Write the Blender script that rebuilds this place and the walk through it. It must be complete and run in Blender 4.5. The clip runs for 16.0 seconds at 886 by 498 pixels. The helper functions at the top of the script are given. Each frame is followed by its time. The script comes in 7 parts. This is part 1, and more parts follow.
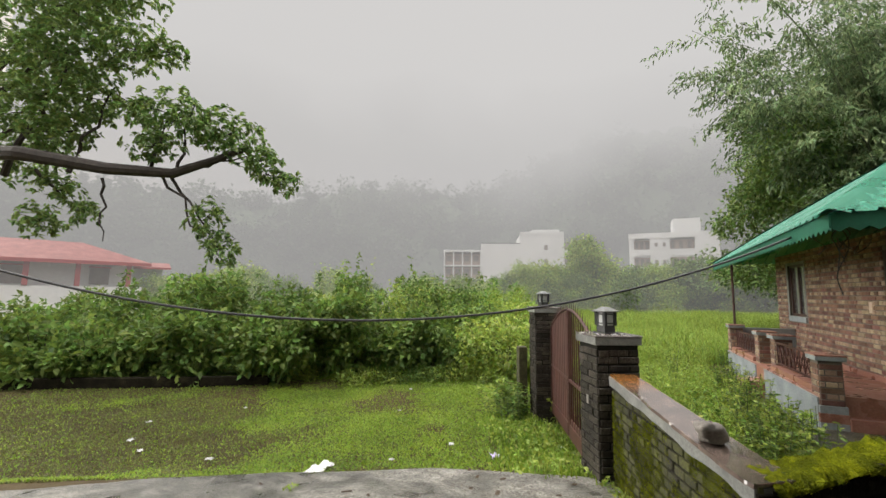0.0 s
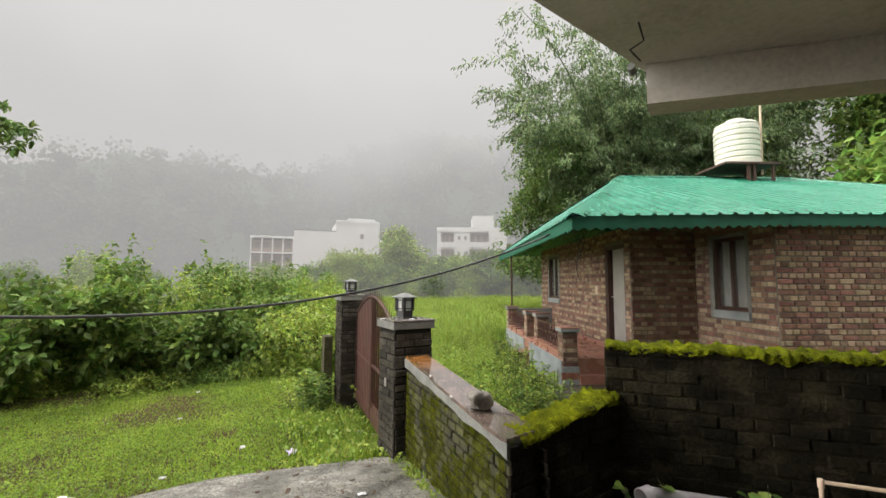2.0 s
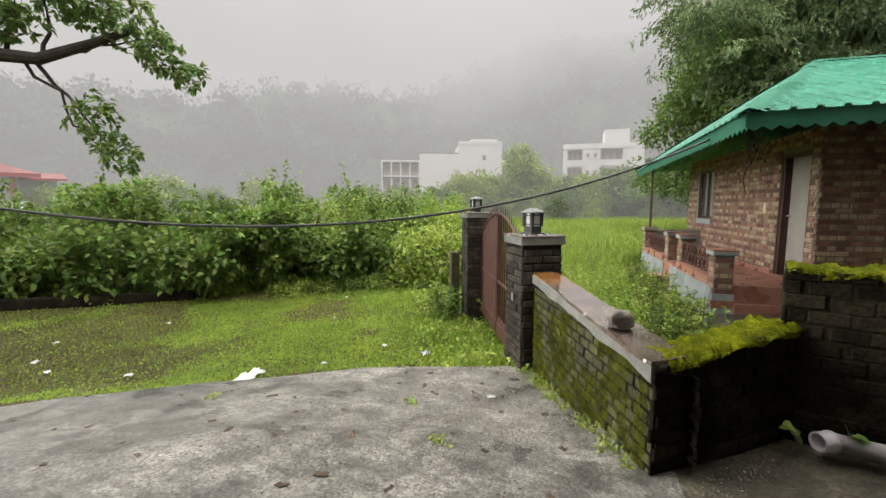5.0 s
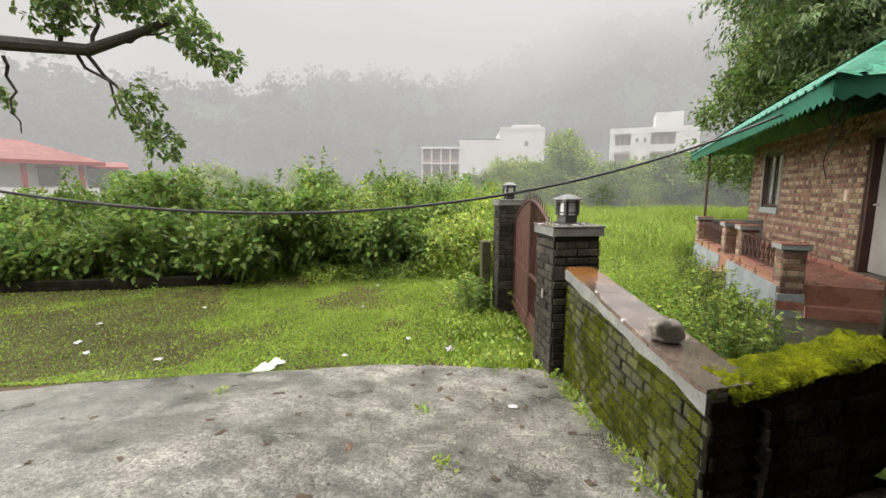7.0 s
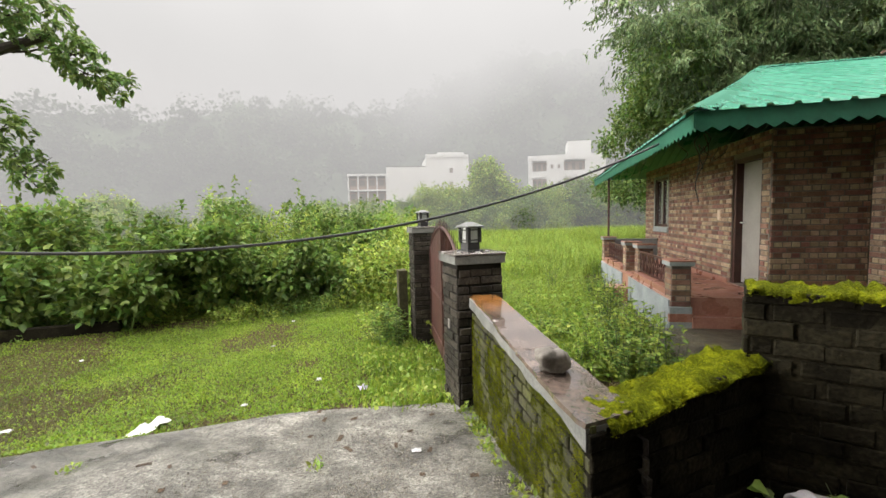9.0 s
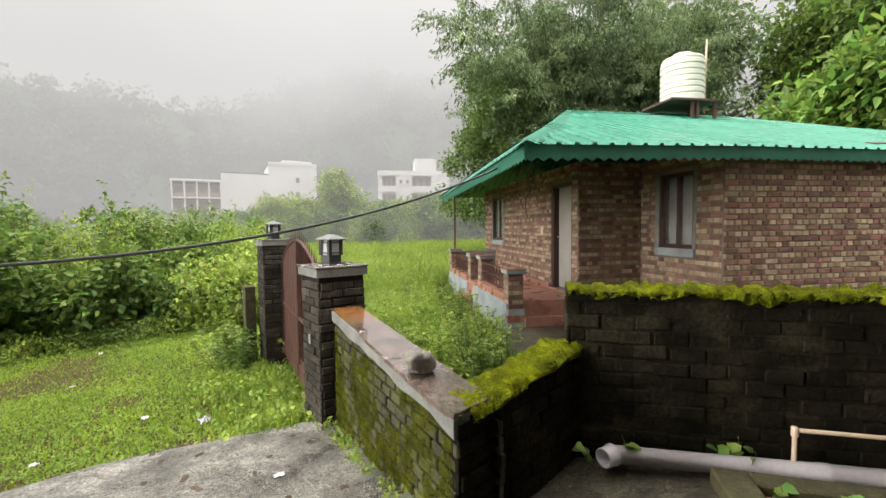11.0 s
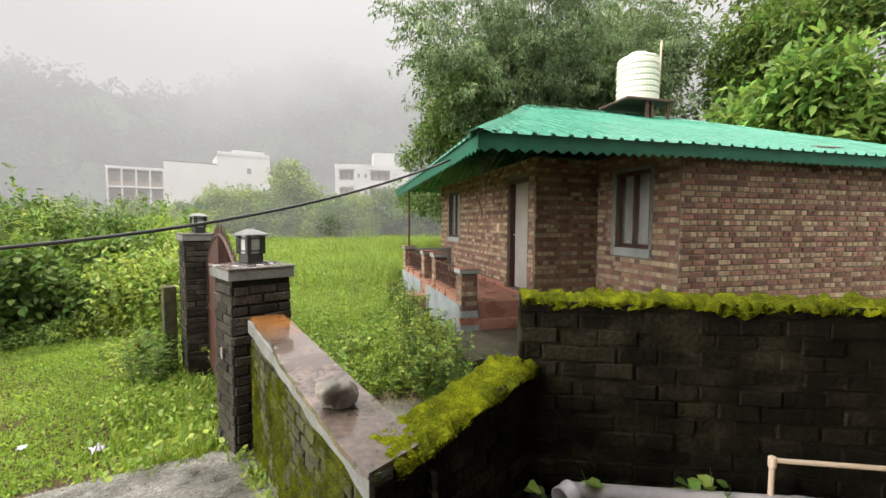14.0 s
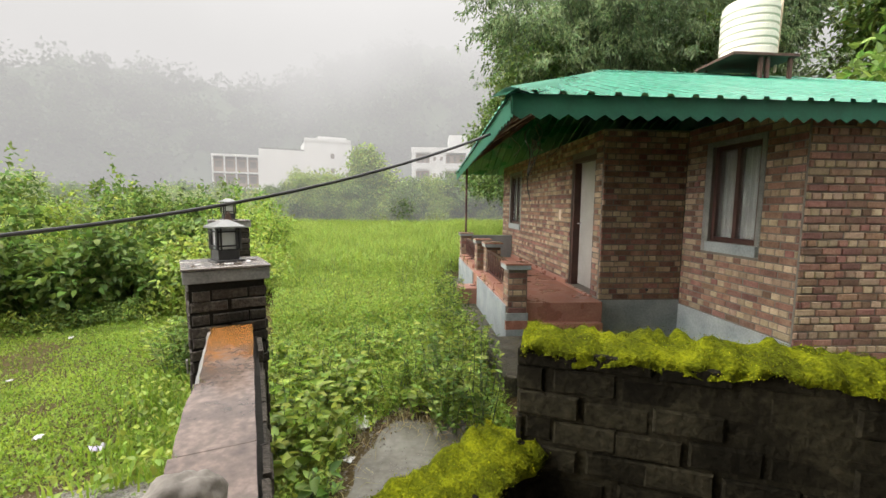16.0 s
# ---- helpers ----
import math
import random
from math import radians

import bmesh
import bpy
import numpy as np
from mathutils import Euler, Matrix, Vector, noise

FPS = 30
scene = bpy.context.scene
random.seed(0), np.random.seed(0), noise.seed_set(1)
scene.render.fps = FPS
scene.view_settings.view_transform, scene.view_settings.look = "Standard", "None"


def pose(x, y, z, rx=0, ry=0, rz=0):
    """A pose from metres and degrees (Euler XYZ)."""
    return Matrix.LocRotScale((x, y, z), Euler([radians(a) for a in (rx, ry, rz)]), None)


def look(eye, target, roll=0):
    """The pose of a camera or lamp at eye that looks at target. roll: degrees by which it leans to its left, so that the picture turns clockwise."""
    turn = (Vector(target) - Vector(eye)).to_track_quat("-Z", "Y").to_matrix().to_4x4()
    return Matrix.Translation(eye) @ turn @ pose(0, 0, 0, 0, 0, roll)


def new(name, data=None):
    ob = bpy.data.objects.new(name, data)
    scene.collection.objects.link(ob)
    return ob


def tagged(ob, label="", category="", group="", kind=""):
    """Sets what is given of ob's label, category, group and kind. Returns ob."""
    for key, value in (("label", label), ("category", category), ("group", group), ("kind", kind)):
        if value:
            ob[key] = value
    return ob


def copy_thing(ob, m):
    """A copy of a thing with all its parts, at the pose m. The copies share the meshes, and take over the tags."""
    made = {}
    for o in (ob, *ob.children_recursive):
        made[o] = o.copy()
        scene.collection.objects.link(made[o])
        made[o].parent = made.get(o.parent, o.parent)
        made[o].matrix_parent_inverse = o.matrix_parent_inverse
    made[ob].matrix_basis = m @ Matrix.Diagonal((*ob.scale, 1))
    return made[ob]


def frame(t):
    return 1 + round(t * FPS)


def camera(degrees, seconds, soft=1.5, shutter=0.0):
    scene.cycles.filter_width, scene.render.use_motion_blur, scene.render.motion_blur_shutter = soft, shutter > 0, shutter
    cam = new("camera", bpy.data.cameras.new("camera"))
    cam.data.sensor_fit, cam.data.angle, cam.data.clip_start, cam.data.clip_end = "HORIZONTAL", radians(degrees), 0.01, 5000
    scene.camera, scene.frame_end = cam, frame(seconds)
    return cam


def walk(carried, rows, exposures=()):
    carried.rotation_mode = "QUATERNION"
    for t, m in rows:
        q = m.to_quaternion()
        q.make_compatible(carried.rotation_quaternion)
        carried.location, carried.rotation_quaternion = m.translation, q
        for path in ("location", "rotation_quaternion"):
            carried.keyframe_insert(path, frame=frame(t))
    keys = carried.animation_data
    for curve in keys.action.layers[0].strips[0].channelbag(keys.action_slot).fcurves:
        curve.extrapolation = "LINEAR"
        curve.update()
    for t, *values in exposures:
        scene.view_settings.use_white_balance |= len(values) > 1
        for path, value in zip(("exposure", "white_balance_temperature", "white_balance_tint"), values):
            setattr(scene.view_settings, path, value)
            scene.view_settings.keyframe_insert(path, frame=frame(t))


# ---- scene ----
cam = camera(93.7, 16.0)
PATH = [
    (0, (-0.134, -0.088, 1.663), (-1.064, 1.671, 1.874), 0.7),
    (0.5, (-0.118, -0.09, 1.682), (-0.918, 1.731, 1.892), 0.6),
    (1, (-0.076, -0.02, 1.667), (-0.658, 1.883, 1.872), 0.6),
    (1.5, (-0.052, 0.01, 1.664), (-0.368, 1.975, 1.853), 0.7),
    (2, (-0.023, 0.022, 1.65), (-0.121, 2.013, 1.814), 0.2),
    (2.5, (-0.017, 0.022, 1.648), (-0.149, 2.013, 1.782), -0.1),
    (3, (-0.052, 0.003, 1.644), (-0.509, 1.946, 1.762), 0.1),
    (3.5, (-0.114, -0.091, 1.659), (-0.91, 1.743, 1.733), 0.3),
    (4, (-0.144, -0.066, 1.641), (-0.924, 1.776, 1.62), 0.4),
    (4.2, (-0.155, 0.0, 1.62), (-0.832, 1.881, 1.558), 0.3),
    (6.3, (-0.011, 0.415, 1.549), (-0.698, 2.263, 1.212), 0.3),
    (6.5, (-0.055, 0.494, 1.555), (-0.763, 2.337, 1.234), 0.4),
    (7, (-0.078, 0.626, 1.55), (-0.916, 2.421, 1.279), 0.1),
    (7.5, (0.035, 0.791, 1.551), (-0.798, 2.599, 1.355), 0.3),
    (8, (0.125, 0.868, 1.564), (-0.573, 2.735, 1.397), -0.4),
    (8.2, (0.14, 0.889, 1.576), (-0.531, 2.766, 1.406), -0.9),
    (10.3, (0.039, 0.805, 1.585), (-0.088, 2.798, 1.471), -0.5),
    (10.5, (0.024, 0.785, 1.589), (-0.026, 2.781, 1.477), -0.6),
    (11, (0.031, 0.744, 1.585), (0.206, 2.733, 1.483), -0.6),
    (11.5, (0.047, 0.723, 1.597), (0.338, 2.7, 1.5), -0.7),
    (12, (0.04, 0.728, 1.595), (0.378, 2.696, 1.488), -0.7),
    (12.5, (0.021, 0.744, 1.587), (0.379, 2.709, 1.472), -0.6),
    (13, (0.009, 0.797, 1.574), (0.374, 2.758, 1.434), -0.5),
    (13.5, (0.083, 0.981, 1.562), (0.456, 2.942, 1.441), -0.2),
    (14, (0.23, 1.212, 1.583), (0.599, 3.173, 1.462), 0.3),
    (14.5, (0.363, 1.499, 1.58), (0.678, 3.47, 1.454), 1.0),
    (15, (0.506, 1.78, 1.598), (0.697, 3.765, 1.436), 1.4),
    (15.5, (0.708, 1.966, 1.635), (0.798, 3.955, 1.445), 1.3),
    (16, (0.824, 2.014, 1.64), (0.829, 4.004, 1.435), 0.5),
]
walk(cam, [(t, look(eye, target, roll)) for t, eye, target, roll in PATH], [(0, -0.06), (1.5, 0.04), (2.5, 0.14), (4, 0.06), (6.5, 0.30), (10.5, 0.38), (16, 0.45)])
# world and sun
world = bpy.data.worlds.new("overcast")
scene.world = world
world.use_nodes = True
wn = world.node_tree.nodes
wl = world.node_tree.links
sky = wn.new("ShaderNodeTexSky")
sky.sky_type, sky.sun_disc = "NISHITA", False
sky.sun_elevation, sky.sun_rotation = radians(15), radians(272)
sky.dust_density = 6.0
grey = wn.new("ShaderNodeMix")
grey.data_type = "RGBA"
grey.inputs[0].default_value = 0.94
wl.new(sky.outputs[0], grey.inputs[6])
grey.inputs[7].default_value = (7.6, 7.3, 7.15, 1)
# an overcast sky: several times brighter overhead than near the horizon
wco, wsep, wr, wm = wn.new("ShaderNodeTexCoord"), wn.new("ShaderNodeSeparateXYZ"), wn.new("ShaderNodeMapRange"), wn.new("ShaderNodeVectorMath")
wl.new(wco.outputs["Generated"], wsep.inputs[0])
wl.new(wsep.outputs[2], wr.inputs[0])
wr.interpolation_type = "SMOOTHSTEP"
wr.inputs[1].default_value, wr.inputs[2].default_value = 0.5, 1.0
wr.inputs[3].default_value, wr.inputs[4].default_value = 1.0, 8.3
wm.operation = "SCALE"
wl.new(grey.outputs[2], wm.inputs[0])
wl.new(wr.outputs[0], wm.inputs[3])
wl.new(wm.outputs[0], wn["Background"].inputs[0])
wn["Background"].inputs[1].default_value = 0.1
sun = new("sun", bpy.data.lights.new("sun", "SUN"))
sun.data.energy, sun.data.angle, sun.data.color = 7.0, radians(50), (1, 0.96, 0.90)
sun.matrix_world = look((-60, 10, 16), (0, 8, 0))


# ---- materials ----
def material(name, rough=0.8, metal=0.0):
    m = bpy.data.materials.new(name)
    m.use_nodes = True
    b = m.node_tree.nodes["Principled BSDF"]
    b.inputs["Roughness"].default_value, b.inputs["Metallic"].default_value = rough, metal
    return m, m.node_tree.nodes, m.node_tree.links, b


def mottled(name, stops, scale=3.0, fine=40.0, rough=0.8, bump=0.3, depth=0.01, vary=0.0, metal=0.0, gloss=None, hue=None):
    """Two scales of noise through a colour ramp, with bump; vary: brightness per piece; gloss: roughness range."""
    m, n, l, b = material(name, rough, metal)
    co = n.new("ShaderNodeTexCoord")
    geo = n.new("ShaderNodeNewGeometry")
    big, small = n.new("ShaderNodeTexNoise"), n.new("ShaderNodeTexNoise")
    big.inputs["Scale"].default_value, small.inputs["Scale"].default_value = scale, fine
    big.inputs["Detail"].default_value, small.inputs["Detail"].default_value = 5, 4
    for t in (big, small):
        l.new(geo.outputs["Position"], t.inputs["Vector"])
    mix = n.new("ShaderNodeMath")
    mix.operation = "MULTIPLY_ADD"
    mix.inputs[1].default_value = 0.4
    l.new(small.outputs[0], mix.inputs[0])
    half = n.new("ShaderNodeMath")
    half.operation = "MULTIPLY"
    half.inputs[1].default_value = 0.6
    l.new(big.outputs[0], half.inputs[0])
    l.new(half.outputs[0], mix.inputs[2])
    ramp = n.new("ShaderNodeValToRGB")
    e = ramp.color_ramp.elements
    while len(e) < len(stops):
        e.new(0.5)
    for i, c in enumerate(stops):
        e[i].position = 0.3 + 0.4 * i / max(1, len(stops) - 1)
        e[i].color = (*c, 1)
    l.new(mix.outputs[0], ramp.inputs[0])
    out = ramp.outputs[0]
    if vary:
        info = n.new("ShaderNodeObjectInfo")
        isl = n.new("ShaderNodeMath")
        isl.operation = "ADD"
        l.new(info.outputs["Random"], isl.inputs[0])
        l.new(geo.outputs["Random Per Island"], isl.inputs[1])
        frac = n.new("ShaderNodeMath")
        frac.operation = "FRACT"
        l.new(isl.outputs[0], frac.inputs[0])
        rng = n.new("ShaderNodeMapRange")
        rng.inputs[3].default_value, rng.inputs[4].default_value = 1 - vary, 1 + vary
        l.new(frac.outputs[0], rng.inputs[0])
        hsv = n.new("ShaderNodeHueSaturation")
        l.new(out, hsv.inputs["Color"])
        l.new(rng.outputs[0], hsv.inputs["Value"])
        if hue:
            wn2 = n.new("ShaderNodeTexWhiteNoise")
            wn2.noise_dimensions = "1D"
            l.new(frac.outputs[0], wn2.inputs["W"])
            r2 = n.new("ShaderNodeMapRange")
            r2.inputs[3].default_value, r2.inputs[4].default_value = 0.5 - hue, 0.5 + hue
            l.new(wn2.outputs[0], r2.inputs[0])
            l.new(r2.outputs[0], hsv.inputs["Hue"])
        out = hsv.outputs[0]
    l.new(out, b.inputs["Base Color"])
    if gloss:
        g = n.new("ShaderNodeMapRange")
        g.inputs[1].default_value, g.inputs[2].default_value = 0.35, 0.65
        g.inputs[3].default_value, g.inputs[4].default_value = gloss
        l.new(big.outputs[0], g.inputs[0])
        l.new(g.outputs[0], b.inputs["Roughness"])
    if bump:
        bp = n.new("ShaderNodeBump")
        bp.inputs["Strength"].default_value, bp.inputs["Distance"].default_value = bump, depth
        l.new(small.outputs[0], bp.inputs["Height"])
        l.new(bp.outputs[0], b.inputs["Normal"])
    return m


M = {}
M["brick"] = mottled("brick", [(0.115, 0.058, 0.041), (0.19, 0.10, 0.07), (0.27, 0.165, 0.118)], 7, 45, 0.85, 0.8, 0.008, vary=0.36, hue=0.02)
M["mortar"] = mottled("mortar", [(0.11, 0.095, 0.078), (0.185, 0.165, 0.14)], 4, 50, 0.95, 0.4, 0.004)
M["slate"] = mottled("slate_brick", [(0.015, 0.013, 0.010), (0.038, 0.032, 0.025), (0.085, 0.073, 0.057)], 6, 50, 0.6, 0.8, 0.015, vary=0.45)
M["dark_joint"] = mottled("dark_joint", [(0.010, 0.010, 0.008), (0.024, 0.022, 0.018)], 5, 60, 0.9)
M["mossy"] = mottled("mossy_brick", [(0.014, 0.012, 0.007), (0.035, 0.033, 0.013), (0.062, 0.066, 0.014), (0.12, 0.13, 0.014)], 4.2, 45, 0.85, 0.6, 0.01, vary=0.3)
M["moss"] = mottled("moss", [(0.018, 0.021, 0.003), (0.085, 0.10, 0.004), (0.23, 0.245, 0.008)], 9, 90, 0.95, 1.0, 0.02)
M["sooty"] = mottled("sooty_brick", [(0.0045, 0.004, 0.0026), (0.011, 0.0096, 0.006), (0.032, 0.028, 0.017)], 4, 45, 0.8, 0.9, 0.012, vary=0.35)
M["moss"].node_tree.nodes["Principled BSDF"].inputs["Specular IOR Level"].default_value = 0.05
M["sooty"].node_tree.nodes["Principled BSDF"].inputs["Specular IOR Level"].default_value = 0.06
for k in ("slate", "dark_joint"):
    M[k].node_tree.nodes["Principled BSDF"].inputs["Specular IOR Level"].default_value = 0.2
M["cement"] = mottled("cement", [(0.08, 0.085, 0.075), (0.17, 0.172, 0.16), (0.27, 0.27, 0.25)], 5, 60, 0.7, 0.25, 0.004)
M["capstone"] = mottled("wet_stone", [(0.045, 0.036, 0.03), (0.12, 0.09, 0.075), (0.25, 0.19, 0.155)], 3.5, 30, 0.2, 0.04, 0.002, gloss=(0.02, 0.25))


def rusty_end(m):
    """Orange-brown leaf stain over one end of the coping, with a ragged edge."""
    n, l = m.node_tree.nodes, m.node_tree.links
    b = n["Principled BSDF"]
    co, sep, nz, add, rng, mix = n.new("ShaderNodeTexCoord"), n.new("ShaderNodeSeparateXYZ"), n.new("ShaderNodeTexNoise"), n.new("ShaderNodeMath"), n.new("ShaderNodeMapRange"), n.new("ShaderNodeMix")
    l.new(co.outputs["Object"], sep.inputs[0])
    l.new(co.outputs["Object"], nz.inputs["Vector"])
    nz.inputs["Scale"].default_value, nz.inputs["Detail"].default_value, nz.inputs["Roughness"].default_value = 11, 8, 0.7
    add.operation = "MULTIPLY_ADD"
    add.inputs[1].default_value = 1.1
    l.new(nz.outputs[0], add.inputs[0])
    l.new(sep.outputs[0], add.inputs[2])
    rng.inputs[1].default_value, rng.inputs[2].default_value = 0.82, 1.16
    rng.inputs[3].default_value, rng.inputs[4].default_value = 0.85, 0.0
    l.new(add.outputs[0], rng.inputs[0])
    mix.data_type = "RGBA"
    l.new(rng.outputs[0], mix.inputs[0])
    l.new(b.inputs["Base Color"].links[0].from_socket, mix.inputs[6])
    mix.inputs[7].default_value = (0.24, 0.10, 0.02, 1)
    l.new(mix.outputs[2], b.inputs["Base Color"])


rusty_end(M["capstone"])
for k in ("capstone",):
    _c = M[k].node_tree.nodes["Principled BSDF"]
    _c.inputs["Coat Weight"].default_value, _c.inputs["Coat Roughness"].default_value, _c.inputs["Coat IOR"].default_value = 1.0, 0.03, 1.4
M["apron"] = mottled("wet_concrete", [(0.10, 0.096, 0.08), (0.24, 0.23, 0.20), (0.40, 0.38, 0.33)], 1.7, 130, 0.55, 1.0, 0.006, gloss=(0.25, 0.7))
M["grimy"] = mottled("grimy_wet_concrete", [(0.03, 0.026, 0.015), (0.078, 0.068, 0.04), (0.165, 0.147, 0.093)], 2.2, 60, 0.5, 1.0, 0.012, gloss=(0.3, 0.7))


def worn_concrete(m, amount):
    """Dark damp blotches, trowel streaks and a network of hairline cracks."""
    n, l = m.node_tree.nodes, m.node_tree.links
    b = n["Principled BSDF"]
    geo, mp = n.new("ShaderNodeNewGeometry"), n.new("ShaderNodeMapping")
    l.new(geo.outputs["Position"], mp.inputs[0])
    mp.inputs[2].default_value = (0, 0, 0.5)
    mp.inputs[3].default_value = (4.0, 15.0, 8.0)
    streak, blot, vor = n.new("ShaderNodeTexNoise"), n.new("ShaderNodeTexNoise"), n.new("ShaderNodeTexVoronoi")
    streak.inputs["Scale"].default_value, streak.inputs["Detail"].default_value, streak.inputs["Roughness"].default_value = 1.0, 9, 0.68
    blot.inputs["Scale"].default_value, blot.inputs["Detail"].default_value, blot.inputs["Roughness"].default_value = 3.4, 9, 0.7
    l.new(mp.outputs[0], streak.inputs["Vector"])
    l.new(geo.outputs["Position"], blot.inputs["Vector"])
    warp = n.new("ShaderNodeMix")
    warp.data_type = "VECTOR"
    warp.inputs[0].default_value = 0.16
    l.new(geo.outputs["Position"], warp.inputs[4])
    l.new(blot.outputs["Color"], warp.inputs[5])
    vor.feature = "DISTANCE_TO_EDGE"
    vor.inputs["Scale"].default_value = 0.75
    l.new(warp.outputs[1], vor.inputs["Vector"])
    crack = n.new("ShaderNodeMapRange")
    crack.inputs[1].default_value, crack.inputs[2].default_value = 0.0, 0.004
    l.new(vor.outputs["Distance"], crack.inputs[0])
    dark = n.new("ShaderNodeMapRange")
    dark.inputs[1].default_value, dark.inputs[2].default_value = 0.40, 0.56
    dark.inputs[3].default_value, dark.inputs[4].default_value = 1 - amount, 1.12
    l.new(blot.outputs[0], dark.inputs[0])
    line = n.new("ShaderNodeMapRange")
    line.inputs[1].default_value, line.inputs[2].default_value = 0.36, 0.56
    line.inputs[3].default_value, line.inputs[4].default_value = 1 - 0.6 * amount, 1.1
    l.new(streak.outputs[0], line.inputs[0])
    k1, k2 = n.new("ShaderNodeMath"), n.new("ShaderNodeMath")
    k1.operation = k2.operation = "MULTIPLY"
    l.new(dark.outputs[0], k1.inputs[0])
    l.new(line.outputs[0], k1.inputs[1])
    ck = n.new("ShaderNodeMapRange")
    ck.inputs[3].default_value, ck.inputs[4].default_value = 0.8, 1.0
    l.new(crack.outputs[0], ck.inputs[0])
    l.new(k1.outputs[0], k2.inputs[0])
    l.new(ck.outputs[0], k2.inputs[1])
    hsv = n.new("ShaderNodeHueSaturation")
    l.new(b.inputs["Base Color"].links[0].from_socket, hsv.inputs["Color"])
    l.new(k2.outputs[0], hsv.inputs["Value"])
    l.new(hsv.outputs[0], b.inputs["Base Color"])
    hsum = n.new("ShaderNodeMath")
    hsum.operation = "MULTIPLY_ADD"
    l.new(crack.outputs[0], hsum.inputs[0])
    hsum.inputs[1].default_value = 0.15
    pits = n.new("ShaderNodeTexNoise")
    pits.inputs["Scale"].default_value, pits.inputs["Detail"].default_value, pits.inputs["Roughness"].default_value = 26, 8, 0.75
    l.new(geo.outputs["Position"], pits.inputs["Vector"])
    relief = n.new("ShaderNodeMath")
    relief.operation = "ADD"
    l.new(streak.outputs[0], relief.inputs[0])
    l.new(pits.outputs[0], relief.inputs[1])
    l.new(relief.outputs[0], hsum.inputs[2])
    grit = n.new("ShaderNodeMapRange")
    grit.inputs[1].default_value, grit.inputs[2].default_value = 0.34, 0.58
    grit.inputs[3].default_value, grit.inputs[4].default_value = 1 - amount, 1.15
    l.new(pits.outputs[0], grit.inputs[0])
    stone = n.new("ShaderNodeTexVoronoi")
    stone.inputs["Scale"].default_value = 75
    l.new(geo.outputs["Position"], stone.inputs["Vector"])
    tone = n.new("ShaderNodeSeparateColor")
    l.new(stone.outputs["Color"], tone.inputs[0])
    speck = n.new("ShaderNodeMapRange")
    speck.inputs[3].default_value, speck.inputs[4].default_value = 1 - 0.9 * amount, 1 + 0.9 * amount
    l.new(tone.outputs[0], speck.inputs[0])
    k4 = n.new("ShaderNodeMath")
    k4.operation = "MULTIPLY"
    l.new(k2.outputs[0], k4.inputs[0])
    l.new(speck.outputs[0], k4.inputs[1])
    k3 = n.new("ShaderNodeMath")
    k3.operation = "MULTIPLY"
    l.new(k4.outputs[0], k3.inputs[0])
    l.new(grit.outputs[0], k3.inputs[1])
    l.new(k3.outputs[0], hsv.inputs["Value"])
    bp = n.new("ShaderNodeBump")
    bp.inputs["Strength"].default_value, bp.inputs["Distance"].default_value = 1.0, 0.03
    l.new(hsum.outputs[0], bp.inputs["Height"])
    l.new(b.inputs["Normal"].links[0].from_socket, bp.inputs["Normal"])
    l.new(bp.outputs[0], b.inputs["Normal"])


worn_concrete(M["apron"], 0.45)


def darker_side(m):
    """Darkens the outer side of the apron over a wide band, with a ragged edge."""
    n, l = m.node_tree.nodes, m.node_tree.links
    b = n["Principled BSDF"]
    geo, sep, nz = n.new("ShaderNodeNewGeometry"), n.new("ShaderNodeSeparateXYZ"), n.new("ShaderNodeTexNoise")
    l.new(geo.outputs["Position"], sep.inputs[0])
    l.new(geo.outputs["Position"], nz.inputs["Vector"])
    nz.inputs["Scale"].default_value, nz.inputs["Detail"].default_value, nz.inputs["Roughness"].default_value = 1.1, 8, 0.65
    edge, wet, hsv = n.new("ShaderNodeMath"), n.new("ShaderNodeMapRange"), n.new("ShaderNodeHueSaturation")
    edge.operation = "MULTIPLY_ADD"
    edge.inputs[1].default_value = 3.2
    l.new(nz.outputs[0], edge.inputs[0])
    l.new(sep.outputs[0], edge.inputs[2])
    # colour value falls from 1.0 to 0.6 towards -x
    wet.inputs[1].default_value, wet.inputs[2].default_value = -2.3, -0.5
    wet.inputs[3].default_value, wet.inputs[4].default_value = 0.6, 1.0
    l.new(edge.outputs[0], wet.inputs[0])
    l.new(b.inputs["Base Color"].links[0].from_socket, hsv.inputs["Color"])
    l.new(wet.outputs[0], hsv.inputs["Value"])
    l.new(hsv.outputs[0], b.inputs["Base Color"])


darker_side(M["apron"])
worn_concrete(M["grimy"], 0.5)
M["soil"] = mottled("wet_soil", [(0.034, 0.023, 0.010), (0.062, 0.045, 0.018), (0.06, 0.058, 0.016)], 2.2, 40, 0.9, 0.6, 0.03)
M["soil"].node_tree.nodes["Principled BSDF"].inputs["Specular IOR Level"].default_value = 0.15
M["mossy_cement"] = mottled("mossy_cement", [(0.018, 0.016, 0.006), (0.05, 0.045, 0.015), (0.10, 0.092, 0.04)], 9, 60, 0.85, 0.8, 0.008)
M["terracotta"] = mottled("rusty_lid", [(0.20, 0.09, 0.045), (0.32, 0.16, 0.09), (0.40, 0.23, 0.14)], 6, 60, 0.7, 0.3, 0.003)
M["green_sheet"] = mottled("green_roof_paint", [(0.022, 0.165, 0.10), (0.034, 0.205, 0.13), (0.05, 0.24, 0.16)], 1.2, 25, 0.3, 0.01, 0.001, gloss=(0.24, 0.32))
